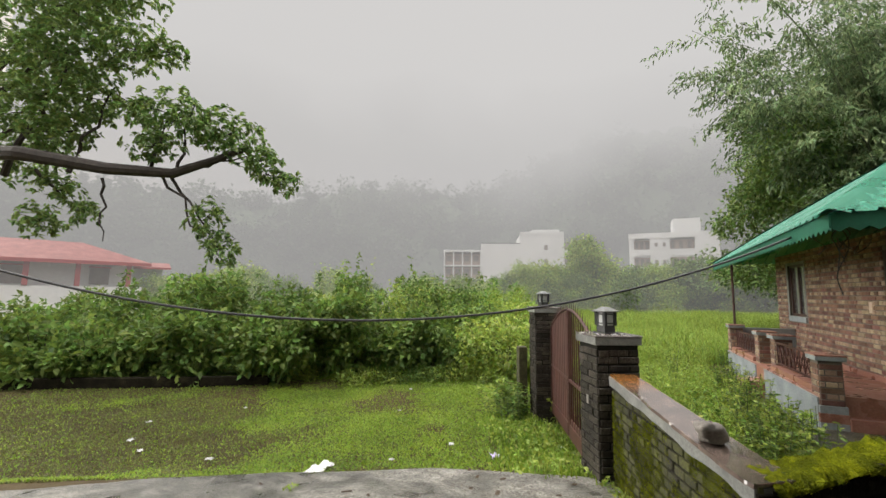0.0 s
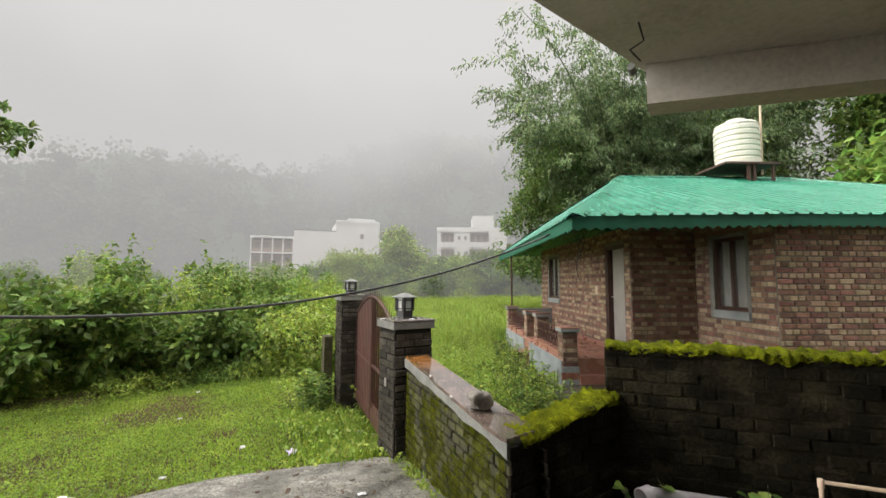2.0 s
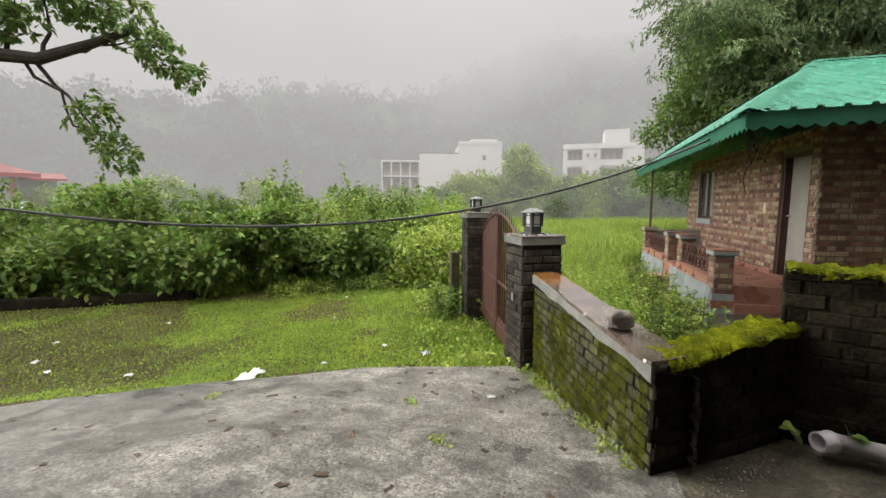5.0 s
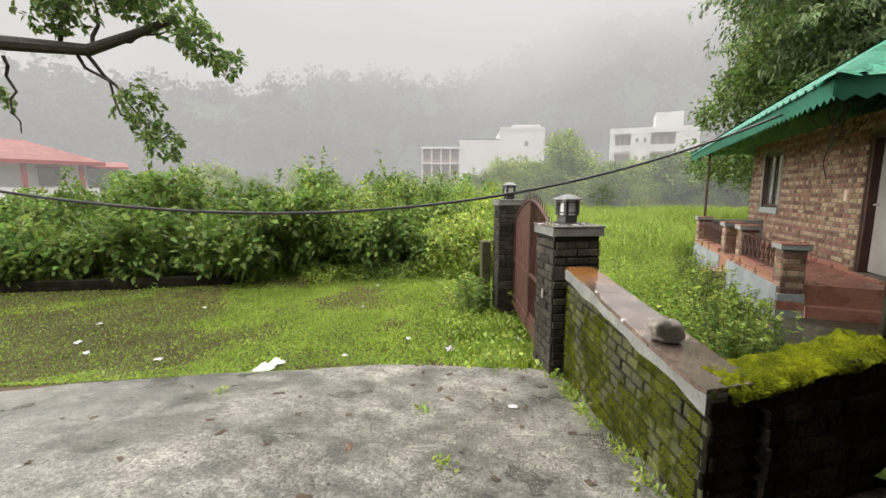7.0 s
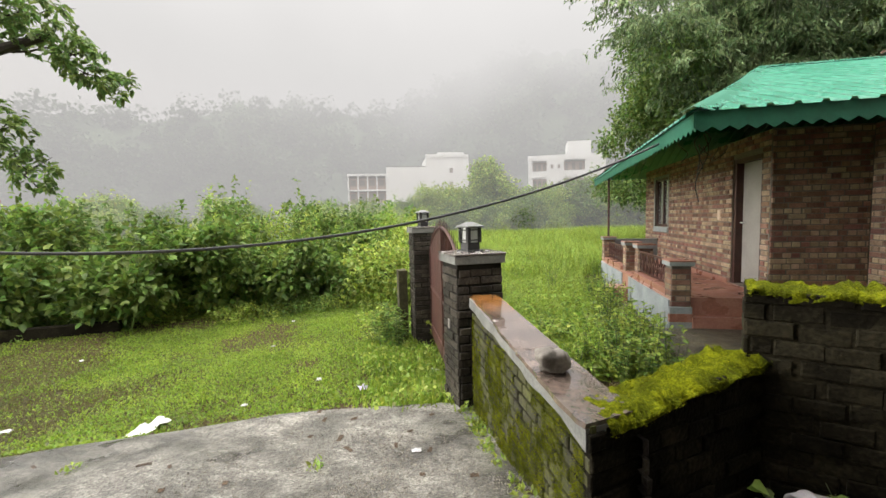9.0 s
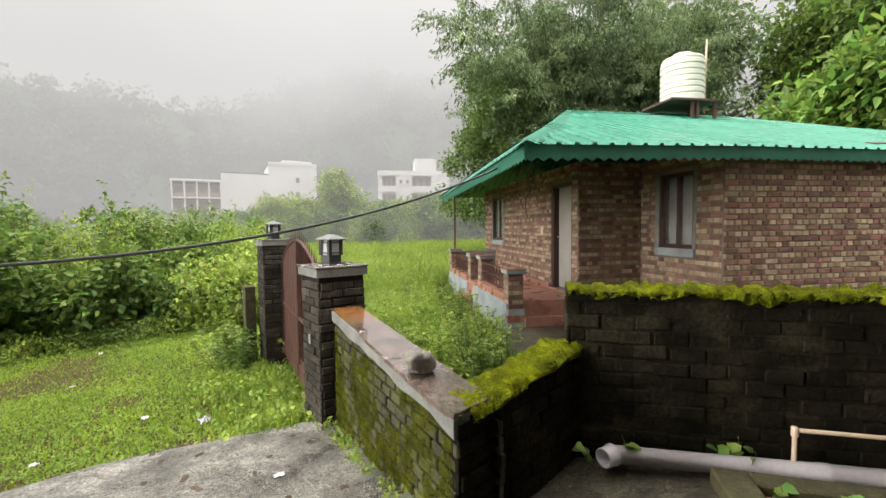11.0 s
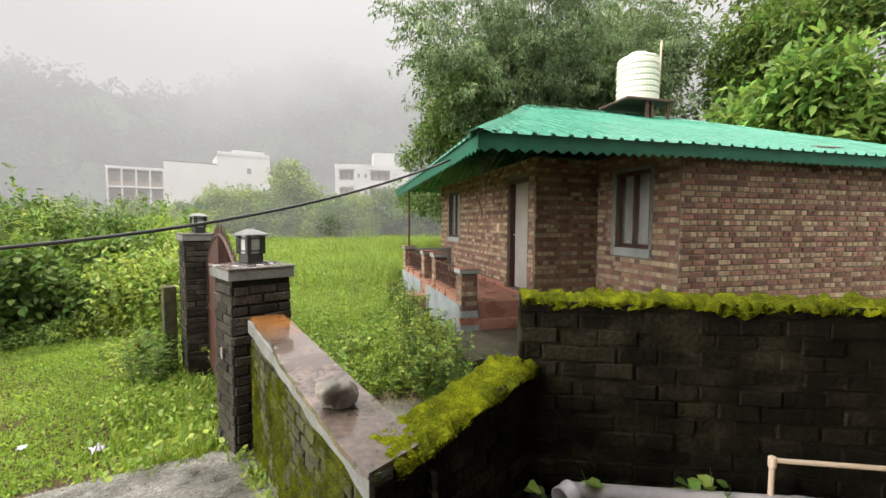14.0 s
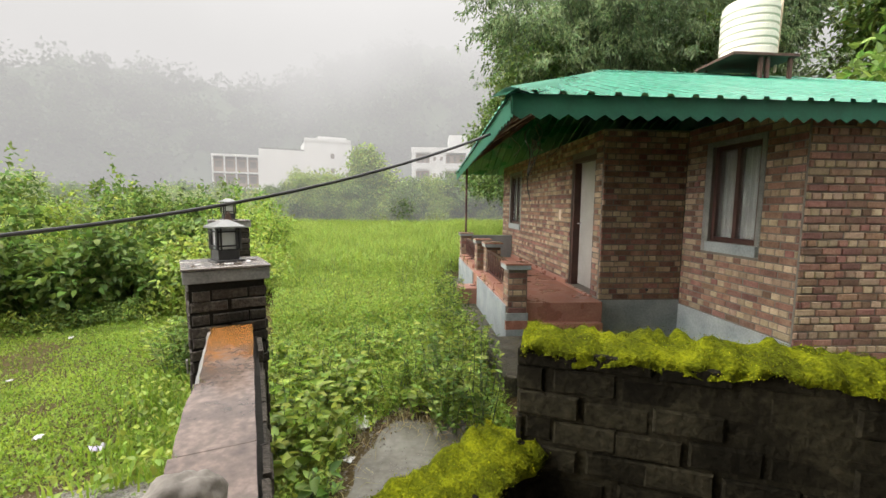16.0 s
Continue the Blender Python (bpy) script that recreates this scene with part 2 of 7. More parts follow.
M["green_dark"] = mottled("green_fascia_paint", [(0.004, 0.075, 0.042), (0.009, 0.125, 0.07)], 4, 40, 0.7, 0.05, 0.002)
M["plinth"] = mottled("blue_grey_plaster", [(0.16, 0.185, 0.19), (0.25, 0.28, 0.285), (0.34, 0.365, 0.365)], 3, 40, 0.8, 0.2, 0.004)
M["red_floor"] = mottled("red_oxide_floor", [(0.185, 0.082, 0.058), (0.285, 0.132, 0.095), (0.37, 0.20, 0.15)], 3, 40, 0.35, 0.15, 0.003, gloss=(0.2, 0.5))
M["dark_wood"] = mottled("dark_stained_wood", [(0.03, 0.012, 0.009), (0.07, 0.028, 0.02)], 6, 60, 0.5, 0.2, 0.003)
M["white_door"] = mottled("grey_white_paint", [(0.22, 0.205, 0.19), (0.31, 0.295, 0.275)], 3, 40, 0.5, 0.1, 0.002)
M["rust_red"] = mottled("red_brown_gate_paint", [(0.03, 0.011, 0.009), (0.06, 0.021, 0.016), (0.10, 0.038, 0.028)], 4, 50, 0.5, 0.2, 0.003)
M["iron"] = mottled("black_iron", [(0.012, 0.012, 0.012), (0.03, 0.03, 0.03)], 8, 60, 0.45, 0.15, 0.002)
M["rust"] = mottled("rusty_steel", [(0.04, 0.02, 0.014), (0.10, 0.05, 0.035)], 8, 60, 0.7, 0.2, 0.002)
M["tank"] = mottled("cream_plastic", [(0.62, 0.62, 0.52), (0.74, 0.73, 0.64)], 2, 30, 0.45, 0.05, 0.002)
M["pvc"] = mottled("grey_pvc", [(0.30, 0.28, 0.285), (0.44, 0.41, 0.42)], 3, 50, 0.4, 0.08, 0.002)
M["cream_pvc"] = mottled("cream_pvc", [(0.50, 0.38, 0.27), (0.62, 0.50, 0.38)], 4, 50, 0.5, 0.08, 0.002)
M["rock"] = mottled("river_stone", [(0.07, 0.062, 0.05), (0.14, 0.125, 0.105), (0.24, 0.22, 0.19)], 9, 60, 0.7, 0.4, 0.006)
M["white_wall"] = mottled("white_render", [(0.66, 0.66, 0.64), (0.80, 0.80, 0.78)], 0.3, 3, 0.85, 0.1, 0.01)
M["soffit"] = mottled("slab_plaster", [(0.34, 0.31, 0.27), (0.46, 0.43, 0.38), (0.55, 0.51, 0.46)], 1.5, 30, 0.9, 0.2, 0.004)
M["lining"] = mottled("eave_lining", [(0.50, 0.44, 0.37), (0.62, 0.56, 0.48)], 2, 30, 0.7, 0.1, 0.002)
M["cable"] = mottled("black_cable", [(0.01, 0.01, 0.01), (0.02, 0.02, 0.02)], 8, 60, 0.35, 0.05, 0.001)


# ---- building helpers ----
def link_mesh(name, bm, mat, smooth=False):
    me = bpy.data.meshes.new(name)
    bm.normal_update()
    bm.to_mesh(me)
    bm.free()
    me.materials.append(M[mat] if isinstance(mat, str) else mat)
    if smooth:
        me.polygons.foreach_set("use_smooth", [True] * len(me.polygons))
    return me


def part(name, bm, mat, parent=None, label="", m=None, smooth=False):
    """One mesh object out of a bmesh, under a thing or a part."""
    ob = new(name, link_mesh(name, bm, mat, smooth))
    ob.parent = parent
    if m is not None:
        ob.matrix_basis = m
    if label:
        tagged(ob, label)
    return ob


def empty(name, m, label, category, group="", kind=""):
    ob = new(name)
    ob.empty_display_size = 0.1
    ob.matrix_basis = m
    return tagged(ob, label, category, group, kind)


def add_box(bm, x0, x1, y0, y1, z0, z1, bevel=0.0, m=None):
    v = [bm.verts.new((x, y, z)) for x in (x0, x1) for y in (y0, y1) for z in (z0, z1)]
    f = [bm.faces.new([v[i] for i in q]) for q in ((0, 1, 3, 2), (4, 6, 7, 5), (0, 4, 5, 1), (2, 3, 7, 6), (0, 2, 6, 4), (1, 5, 7, 3))]
    if bevel:
        edges = list({e for q in f for e in q.edges})
        got = bmesh.ops.bevel(bm, geom=edges, offset=bevel, segments=1, affect="EDGES", profile=0.5)
        v = list({w for w in got["verts"]} | {w for w in v if w.is_valid})
    if m is not None:
        bmesh.ops.transform(bm, matrix=m, verts=[w for w in v if w.is_valid])
    return bm


def box(x0, x1, y0, y1, z0, z1, bevel=0.0):
    return add_box(bmesh.new(), x0, x1, y0, y1, z0, z1, bevel)


def tube(points, r, sides=8, taper=None):
    """A bent round bar along points."""
    bm = bmesh.new()
    rings = []
    pts = [Vector(p) for p in points]
    for i, p in enumerate(pts):
        d = (pts[min(i + 1, len(pts) - 1)] - pts[max(i - 1, 0)]).normalized()
        u = d.cross(Vector((0, 0, 1)) if abs(d.z) < 0.95 else Vector((1, 0, 0))).normalized()
        w = d.cross(u)
        rr = r * (1 - (1 - taper) * i / (len(pts) - 1)) if taper is not None else r
        rings.append([bm.verts.new(p + rr * (math.cos(a) * u + math.sin(a) * w)) for a in (2 * math.pi * k / sides for k in range(sides))])
    for a, b in zip(rings, rings[1:]):
        for k in range(sides):
            bm.faces.new((a[k], a[(k + 1) % sides], b[(k + 1) % sides], b[k]))
    bm.faces.new(rings[0][::-1])
    bm.faces.new(rings[-1])
    return bm


def lathe(profile, sides=24):
    """A turned shape out of (radius, height) pairs."""
    bm = bmesh.new()
    rings = [[bm.verts.new((r * math.cos(2 * math.pi * k / sides), r * math.sin(2 * math.pi * k / sides), z)) for k in range(sides)] for r, z in profile]
    for a, b in zip(rings, rings[1:]):
        for k in range(sides):
            bm.faces.new((a[k], a[(k + 1) % sides], b[(k + 1) % sides], b[k]))
    bm.faces.new(rings[0][::-1])
    bm.faces.new(rings[-1])
    return bm


def prism(outline, z0, z1):
    """An upright block on a flat outline (counter-clockwise)."""
    bm = bmesh.new()
    lo, hi = [bm.verts.new((x, y, z0)) for x, y in outline], [bm.verts.new((x, y, z1)) for x, y in outline]
    n = len(outline)
    bm.faces.new(lo[::-1])
    bm.faces.new(hi)
    for i in range(n):
        bm.faces.new((lo[i], lo[(i + 1) % n], hi[(i + 1) % n], hi[i]))
    return bm


def smooth01(a, b, x):
    t = min(1, max(0, (x - a) / (b - a)))
    return t * t * (3 - 2 * t)
# ---- ground ----
def piecewise(knots, s):
    for (a, za), (b, zb) in zip(knots, knots[1:]):
        if s <= b:
            return za + (zb - za) * smooth01(a, b, s) if s > a else za
    return knots[-1][1]


RAMP = ((1.6, 0.08), (2.7, 0.0), (3.73, -0.16), (4.5, -0.24), (5.6, -0.58), (6.2, -0.63))


def field_side(x, y):
    d = 0.93 * (x - 0.30) + 0.37 * (y - 2.63) - 0.12
    g = -0.67 * (x - 0.24) + 0.74 * (y - 2.63) - 0.12
    e = 0.309 * (x - 1.10) + 0.951 * (y - 3.42) - 0.12
    return min(d, g if x < 1.1 else max(g, e) if x < 1.3 else e)


def ground(x, y):
    s = -0.37 * x + 0.93 * y
    outer = piecewise(RAMP, s) - 0.09 * max(0, min(-x, 7.5) - 2.5)
    inner = -0.40 + 0.16 * smooth01(0.9, 2.2, x) + 0.1 * smooth01(8, 20, y)
    z = outer + (inner - outer) * smooth01(-0.04, 0.04, field_side(x, y))
    far = math.hypot(x, y)
    return z + 0.03 * noise.noise((x * 0.7, y * 0.7, 0)) * smooth01(3, 7, far) - 3 * smooth01(45, 120, far)


def spread(lo, hi, step):
    """Grid lines, dense between lo and hi, and wider and wider out to the horizon."""
    mid = list(np.arange(lo, hi + 1e-6, step))
    out, d = [], step
    reach = 0.0
    while reach < 2500:
        d *= 1.35
        reach += d
        out.append(reach)
    return [lo - r for r in reversed(out)] + mid + [hi + r for r in out]


def ground_sheet():
    xs, ys = spread(-12, 6, 0.12), spread(-3, 20, 0.12)
    verts = [(x, y, ground(x, y)) for y in ys for x in xs]
    w = len(xs)
    faces = [(j * w + i, j * w + i + 1, (j + 1) * w + i + 1, (j + 1) * w + i) for j in range(len(ys) - 1) for i in range(w - 1)]
    me = bpy.data.meshes.new("ground")
    me.from_pydata(verts, [], faces)
    me.materials.append(M["soil"])
    me.polygons.foreach_set("use_smooth", [True] * len(me.polygons))
    return tagged(new("ground", me), "damp brown soil and low turf sloping away from the house", "ground", kind="structure")


ground_sheet()


def apron_edge(x):
    """How far along y the concrete reaches at x."""
    return 5.45 + 0.62 * min(0, x + 1.6) + 0.06 * math.sin(3.1 * x) + 0.05 * noise.noise((x * 2.3, 4, 0))


def concrete_apron():
    bm = bmesh.new()
    nx, ny = 260, 150
    rows = []
    for i in range(nx + 1):
        x = -9.5 + 15.8 * i / nx
        top = apron_edge(x)
        col = []
        for j in range(ny + 1):
            y = -4.1 + (top + 4.1) * j / ny
            e = field_side(x, y)
            lift = 0.02 + 0.004 * noise.noise((x * 2.5, y * 2.5, 2)) - 0.05 * smooth01(0.94, 1, j / ny)
            col.append(bm.verts.new((x, y, ground(x, y) + lift)))
        rows.append(col)
    for i in range(nx):
        for j in range(ny):
            q = (rows[i][j], rows[i + 1][j], rows[i + 1][j + 1], rows[i][j + 1])
            c = sum((v.co for v in q), Vector()) / 4
            if field_side(c.x, c.y) < 0.0:
                bm.faces.new(q)
    loose = [v for v in bm.verts if not v.link_faces]
    bmesh.ops.delete(bm, geom=loose, context="VERTS")
    me = link_mesh("pavement", bm, "apron", True)
    me.materials.append(M["grimy"])
    for p in me.polygons:
        x, y = p.center.x, p.center.y
        if x > 0.42 + 0.25 * noise.noise((x * 3, y * 3, 1)) and y > -5:
            p.material_index = 1
    ob = new("pavement", me)
    return tagged(ob, "wet cracked grey concrete apron beside the gate", "pavement", kind="structure")


concrete_apron()

# ---- masonry helpers ----
UNIT = {}


def brick_mesh(length, height, depth, mat):
    """A brick with chamfered front edges; its front looks to -y and its lower left back corner is the origin."""
    key = (round(length, 3), round(height, 3), depth, mat)
    if key not in UNIT:
        c = min(0.006, depth * 0.6)
        bm = bmesh.new()
        back = [bm.verts.new(p) for p in ((0, 0, 0), (length, 0, 0), (length, 0, height), (0, 0, height))]
        mid = [bm.verts.new(p) for p in ((0, -depth + c, 0), (length, -depth + c, 0), (length, -depth + c, height), (0, -depth + c, height))]
        front = [bm.verts.new(p) for p in ((c, -depth, c), (length - c, -depth, c), (length - c, -depth, height - c), (c, -depth, height - c))]
        for a, b in ((back, mid), (mid, front)):
            for k in range(4):
                bm.faces.new((a[k], a[(k + 1) % 4], b[(k + 1) % 4], b[k]))
        bm.faces.new(front)
        UNIT[key] = link_mesh("brick", bm, mat)
    return UNIT[key]


PICK = random.Random(3)


def lay(length, z0, z1, openings=(), course=0.079, stretch=0.225, english=True, gap=0.014, off=0.0):
    """Bricks (x, z, length, height, header) of a wall face, leaving out openings (x0, x1, z0, z1)."""
    out, z, k = [], z0, 0
    while z + course * 0.6 < z1:
        h = min(course, z1 - z) - gap
        header = english and k % 2 == 1
        step = stretch / 2 if header else stretch
        x = -(step / 2 if k % 2 else 0) + off * stretch
        while x < length - 0.02:
            spans = [(max(0, x), min(length, x + step))]
            for a, b, c, d in openings:
                if z + h > c + 0.01 and z < d - 0.01:
                    spans = [q for s0, s1 in spans for q in ((s0, min(s1, a)), (max(s0, b), s1)) if q[1] - q[0] > 0.03]
            for s0, s1 in spans:
                if s1 - s0 > 0.03:
                    out.append((s0 + gap / 2, z + gap / 2, s1 - s0 - gap, h, english and PICK.random() < (0.72 if header else 0.10)))
            x += step
        z += course
        k += 1
    return out


def bricks_apart(bricks, m, parent, mats, depth, rng, rough=0.004):
    """Each brick as its own object on shared meshes."""
    inv = parent.matrix_basis.inverted() if parent.parent is None else Matrix()
    for x, z, w, h, header in bricks:
        ob = new("brick", brick_mesh(round(w / 0.01) * 0.01, h, depth, mats[header]))
        ob.parent = parent
        ob.matrix_basis = m @ pose(x + rng.uniform(-1, 1) * rough, rng.uniform(0, 1) * rough * 1.2, z + rng.uniform(-1, 1) * rough * 0.5, rng.uniform(-1, 1) * rough * 100, 0, rng.uniform(-1, 1) * rough * 120)


def bricks_joined(bricks, m, parent, mat, depth, rng):
    verts, faces = [], []
    for x, z, w, h, header in bricks:
        d, c, n = depth + rng.uniform(-1, 1) * 0.005, 0.006, len(verts)
        x, z, w = x + rng.uniform(-1, 1) * 0.003, z + rng.uniform(-1, 1) * 0.003, w + rng.uniform(-1, 1) * 0.004
        verts += [(x, 0, z), (x + w, 0, z), (x + w, 0, z + h), (x, 0, z + h), (x + c, -d, z + c), (x + w - c, -d, z + c), (x + w - c, -d, z + h - c), (x + c, -d, z + h - c)]
        faces += [(n, n + 1, n + 5, n + 4), (n + 1, n + 2, n + 6, n + 5), (n + 2, n + 3, n + 7, n + 6), (n + 3, n, n + 4, n + 7), (n + 4, n + 5, n + 6, n + 7)]
    if not verts:
        return
    me = bpy.data.meshes.new("brickwork")
    me.from_pydata([m @ Vector(v) for v in verts], [], faces)
    me.materials.append(M[mat])
    ob = new("brickwork", me)
    ob.parent = parent
    tagged(ob, kind="stuff")


RNG = random.Random(7)
M["brick_light"] = mottled("pale_brick", [(0.22, 0.15, 0.098), (0.32, 0.235, 0.158), (0.42, 0.33, 0.225)], 7, 45, 0.85, 0.8, 0.008, vary=0.25, hue=0.02)


def moss_layer(name, length, y0, y1, top, parent, m, thick=0.05, drape=0.09, seed=1, step=0.008):
    """A cushion of moss over the top of a wall, hanging unevenly over both edges."""
    nx = int(length / step)
    prof = []
    w = y1 - y0
    for k in range(15):
        u = k / 14
        prof.append(u)
    bm = bmesh.new()
    rows = []
    for i in range(nx + 1):
        x = length * i / nx
        hang0 = drape * (0.45 + 0.9 * noise.noise((x * 3.1, seed, 0)) + 0.35 * noise.noise((x * 14, seed, 1)))
        hang1 = drape * (0.45 + 0.9 * noise.noise((x * 3.3, seed + 5, 0)))
        th = thick * (0.55 + 0.7 * noise.noise((x * 2.2, seed + 9, 0)) ** 2 + 0.3 * noise.noise((x * 6, seed, 2)))
        row = []
        for u in prof:
            if u < 0.22:
                y, z = y0 - 0.02, top - max(0.0, hang0) * (1 - u / 0.22)
            elif u > 0.78:
                y, z = y1 + 0.02, top - max(0.0, hang1) * ((u - 0.78) / 0.22)
            else:
                v = (u - 0.22) / 0.56
                y, z = y0 - 0.015 + (w + 0.03) * v, top + th * (1 - (2 * v - 1) ** 4) ** 0.5
            b = 0.036 * abs(noise.noise((x * 7, y * 7, z * 7 + seed))) + 0.055 * abs(noise.noise((x * 15, y * 15, z * 15))) + 0.012 * noise.noise((x * 45, y * 45, z * 45)) - 0.012
            row.append(bm.verts.new((x, y - (b if u < 0.22 else 0), z + b)))
        rows.append(row)
    for a, b in zip(rows, rows[1:]):
        for k in range(14):
            bm.faces.new((a[k], b[k], b[k + 1], a[k + 1]))
    spots = np.array([v.co for v in bm.verts for _ in range(2)])
    ob = part(name, bm, "moss", parent, "thick yellow-green moss cushion", m, smooth=True)
    gen = np.random.default_rng(seed)
    spots = spots + gen.normal(size=spots.shape) * np.array([0.007, 0.007, 0.003])
    keep = spots[:, 2] > top - 0.03
    SPRIGS.append((spots[keep], parent, m, np.array([0, 0, 1.0]), "sprig"))
    return ob


SPRIGS = []


# ---- garden walls ----
def strip_frame(a, b):
    """A pose at a with x towards b (level) and y to the left."""
    d = Vector((b[0] - a[0], b[1] - a[1], 0))
    return Matrix.LocRotScale((a[0], a[1], 0), Euler((0, 0, math.atan2(d.y, d.x))), None), d.length


def wall_thing(name, a, b, body, label):
    m, length = strip_frame(a, b)
    e = empty(name, m, label, "wall", kind="structure")
    return e, length


# low wall: from the pillar to its free end; its brick face looks to the drive
low, LOW_L = wall_thing("wall_low", (-0.645, 4.60), (0.255, 2.65), None, "low moss-streaked brick garden wall beside the gate pillar")
SLOPE = -0.15 / LOW_L


def sloped(bm):
    """Lets the top fall towards the free end, and cuts that end along the next wall."""
    for v in bm.verts:
        if v.co.x > LOW_L - 0.01:
            v.co.x -= 0.27 * v.co.y
        if v.co.z > 0.3:
            v.co.z += SLOPE * v.co.x
    return bm


core = bmesh.new()
add_box(core, 0, LOW_L, 0.03, 0.27, -0.5, 0.765)
part("core", sloped(core), "dark_joint", low)
bricks_apart(lay(LOW_L, -0.40, 0.70, course=0.079, stretch=0.155, english=False, gap=0.018), pose(0, 0.03, 0), low, ("mossy", "mossy"), 0.030, RNG, 0.007)
bricks_apart([b for b in lay(LOW_L, -0.50, 0.80, course=0.085, stretch=0.2, english=False) if b[1] + b[3] < 0.80 + SLOPE * (LOW_L - b[0])], pose(LOW_L, 0.27, 0, 0, 0, 180), low, ("slate", "slate"), 0.03, RNG, 0.012)


def coping():
    """A stone slab with a broken outer edge over a cement bed."""
    for lo, hi, inset in ((0.0, 0.78, 0.03), (0.784, 1.34, 0.0), (1.343, LOW_L, -0.008)):
        bm = bmesh.new()
        n = 50
        ring = []
        for i in range(n + 1):
            x = lo + (hi - lo) * i / n
            chip = inset + 0.010 * noise.noise((x * 6, 0, 3)) + 0.045 * max(0, noise.noise((x * 3.1, 1, 8)) - 0.22) + 0.02 * smooth01(hi - 0.05, hi, x)
            back = 0.004 * noise.noise((x * 5, 4, 1))
            wide = 0.242 + 0.03 * smooth01(LOW_L - 0.4, LOW_L, x) + back
            zz = 0.835 + SLOPE * x
            ring.append([bm.verts.new(p) for p in ((x, -0.035 + chip, zz), (x, -0.03 + chip, zz + 0.022), (x, wide, zz + 0.022), (x, wide, zz))])
        for a, b in zip(ring, ring[1:]):
            for k in range(4):
                bm.faces.new((a[k], b[k], b[(k + 1) % 4], a[(k + 1) % 4]))
        bm.faces.new(ring[0])
        bm.faces.new(ring[-1][::-1])
        for v in bm.verts:
            v.co.x -= 0.27 * max(0, v.co.y) * smooth01(LOW_L - 0.3, LOW_L, v.co.x)
        part("coping_slab", bm, "capstone", low, "wet reddish-brown stone coping with a chipped edge")
    n = 90
    bm = bmesh.new()
    ring = []
    for i in range(n + 1):
        x = LOW_L * i / n
        d = 0.006 * noise.noise((x * 7, 3, 3))
        lo = 0.745 - 0.02 * noise.noise((x * 3, 5, 1))
        zz = SLOPE * x
        ring.append([bm.verts.new(p) for p in ((x, -0.018 + d, lo + zz), (x, -0.018 + d, 0.832 + zz), (x, 0.225, 0.832 + zz), (x, 0.225, 0.74 + zz))])
    for a, b in zip(ring, ring[1:]):
        for k in range(4):
            bm.faces.new((a[k], b[k], b[(k + 1) % 4], a[(k + 1) % 4]))
    bm.faces.new(ring[0])
    bm.faces.new(ring[-1][::-1])
    for v in bm.verts:
        v.co.x -= 0.27 * max(0, v.co.y) * smooth01(LOW_L - 0.3, LOW_L, v.co.x)
    part("cement_band", bm, "cement", low)


coping()


def face_moss():
    """Tufts of moss on the drive face of the low wall, thickest near the ground and the free end."""
    gen = np.random.default_rng(41)
    n = 170000
    x, z = gen.uniform(0.02, LOW_L - 0.05, n), gen.uniform(-0.36, 0.68, n)
    patch = np.array([noise.noise((a * 2.6, b * 1.6, 3)) + 0.6 * noise.noise((a * 9, b * 6, 5)) + 0.3 * noise.noise((a * 28, b * 28, 1)) for a, b in zip(x, z)])
    want = patch + 0.40 * (0.35 - z) + 0.22 * (x / LOW_L - 0.4) - 0.5 * np.clip(z - 0.42, 0, 1)
    keep = want + gen.normal(size=n) * 0.10 > 0.02
    row = np.floor((z + 0.40) / 0.079)
    joint = (((z + 0.40) % 0.079) < 0.017) | (((x + 0.0775 * (row % 2)) % 0.155) < 0.017)
    keep &= ~joint | (gen.random(n) < 0.22)
    p = np.stack([x, 0.000 + gen.uniform(-0.003, 0.006, n), z], 1)[keep]
    SPRIGS.append((p, low, None, np.array([0, -1.0, 0.1]), "wall_sprig"))


face_moss()

mossy, MOSS_L = wall_thing("wall_mossy", (0.27, 2.63), (1.24, 3.44), None, "short sooty brick wall with thick moss on top")
MOSS_RISE = 0.12 / MOSS_L
core = box(0, MOSS_L, 0.02, 0.24, -0.5, 0.62)
for v in core.verts:
    if v.co.z > 0:
        v.co.z += MOSS_RISE * v.co.x
    if v.co.x < 0.01:
        v.co.x += 0.32 * v.co.y
part("core", core, "sooty", mossy)
bricks_apart([b for b in lay(MOSS_L, -0.05, 0.80, course=0.09, stretch=0.2, english=False) if b[1] + b[3] < 0.68 + MOSS_RISE * b[0]], pose(0, 0.02, 0), mossy, ("sooty", "sooty"), 0.02, RNG, 0.018)
bricks_apart(lay(MOSS_L - 0.14, -0.45, 0.66, course=0.09, stretch=0.24, english=False), pose(MOSS_L, 0.24, 0, 0, 0, 180), mossy, ("slate", "slate"), 0.02, RNG, 0.006)
moss_layer("moss", MOSS_L - 0.16, 0.02, 0.24, 0.655, mossy, pose(0.16, 0, 0.01, 0, -math.degrees(math.atan(MOSS_RISE)), 0), 0.06, 0.06, 3)

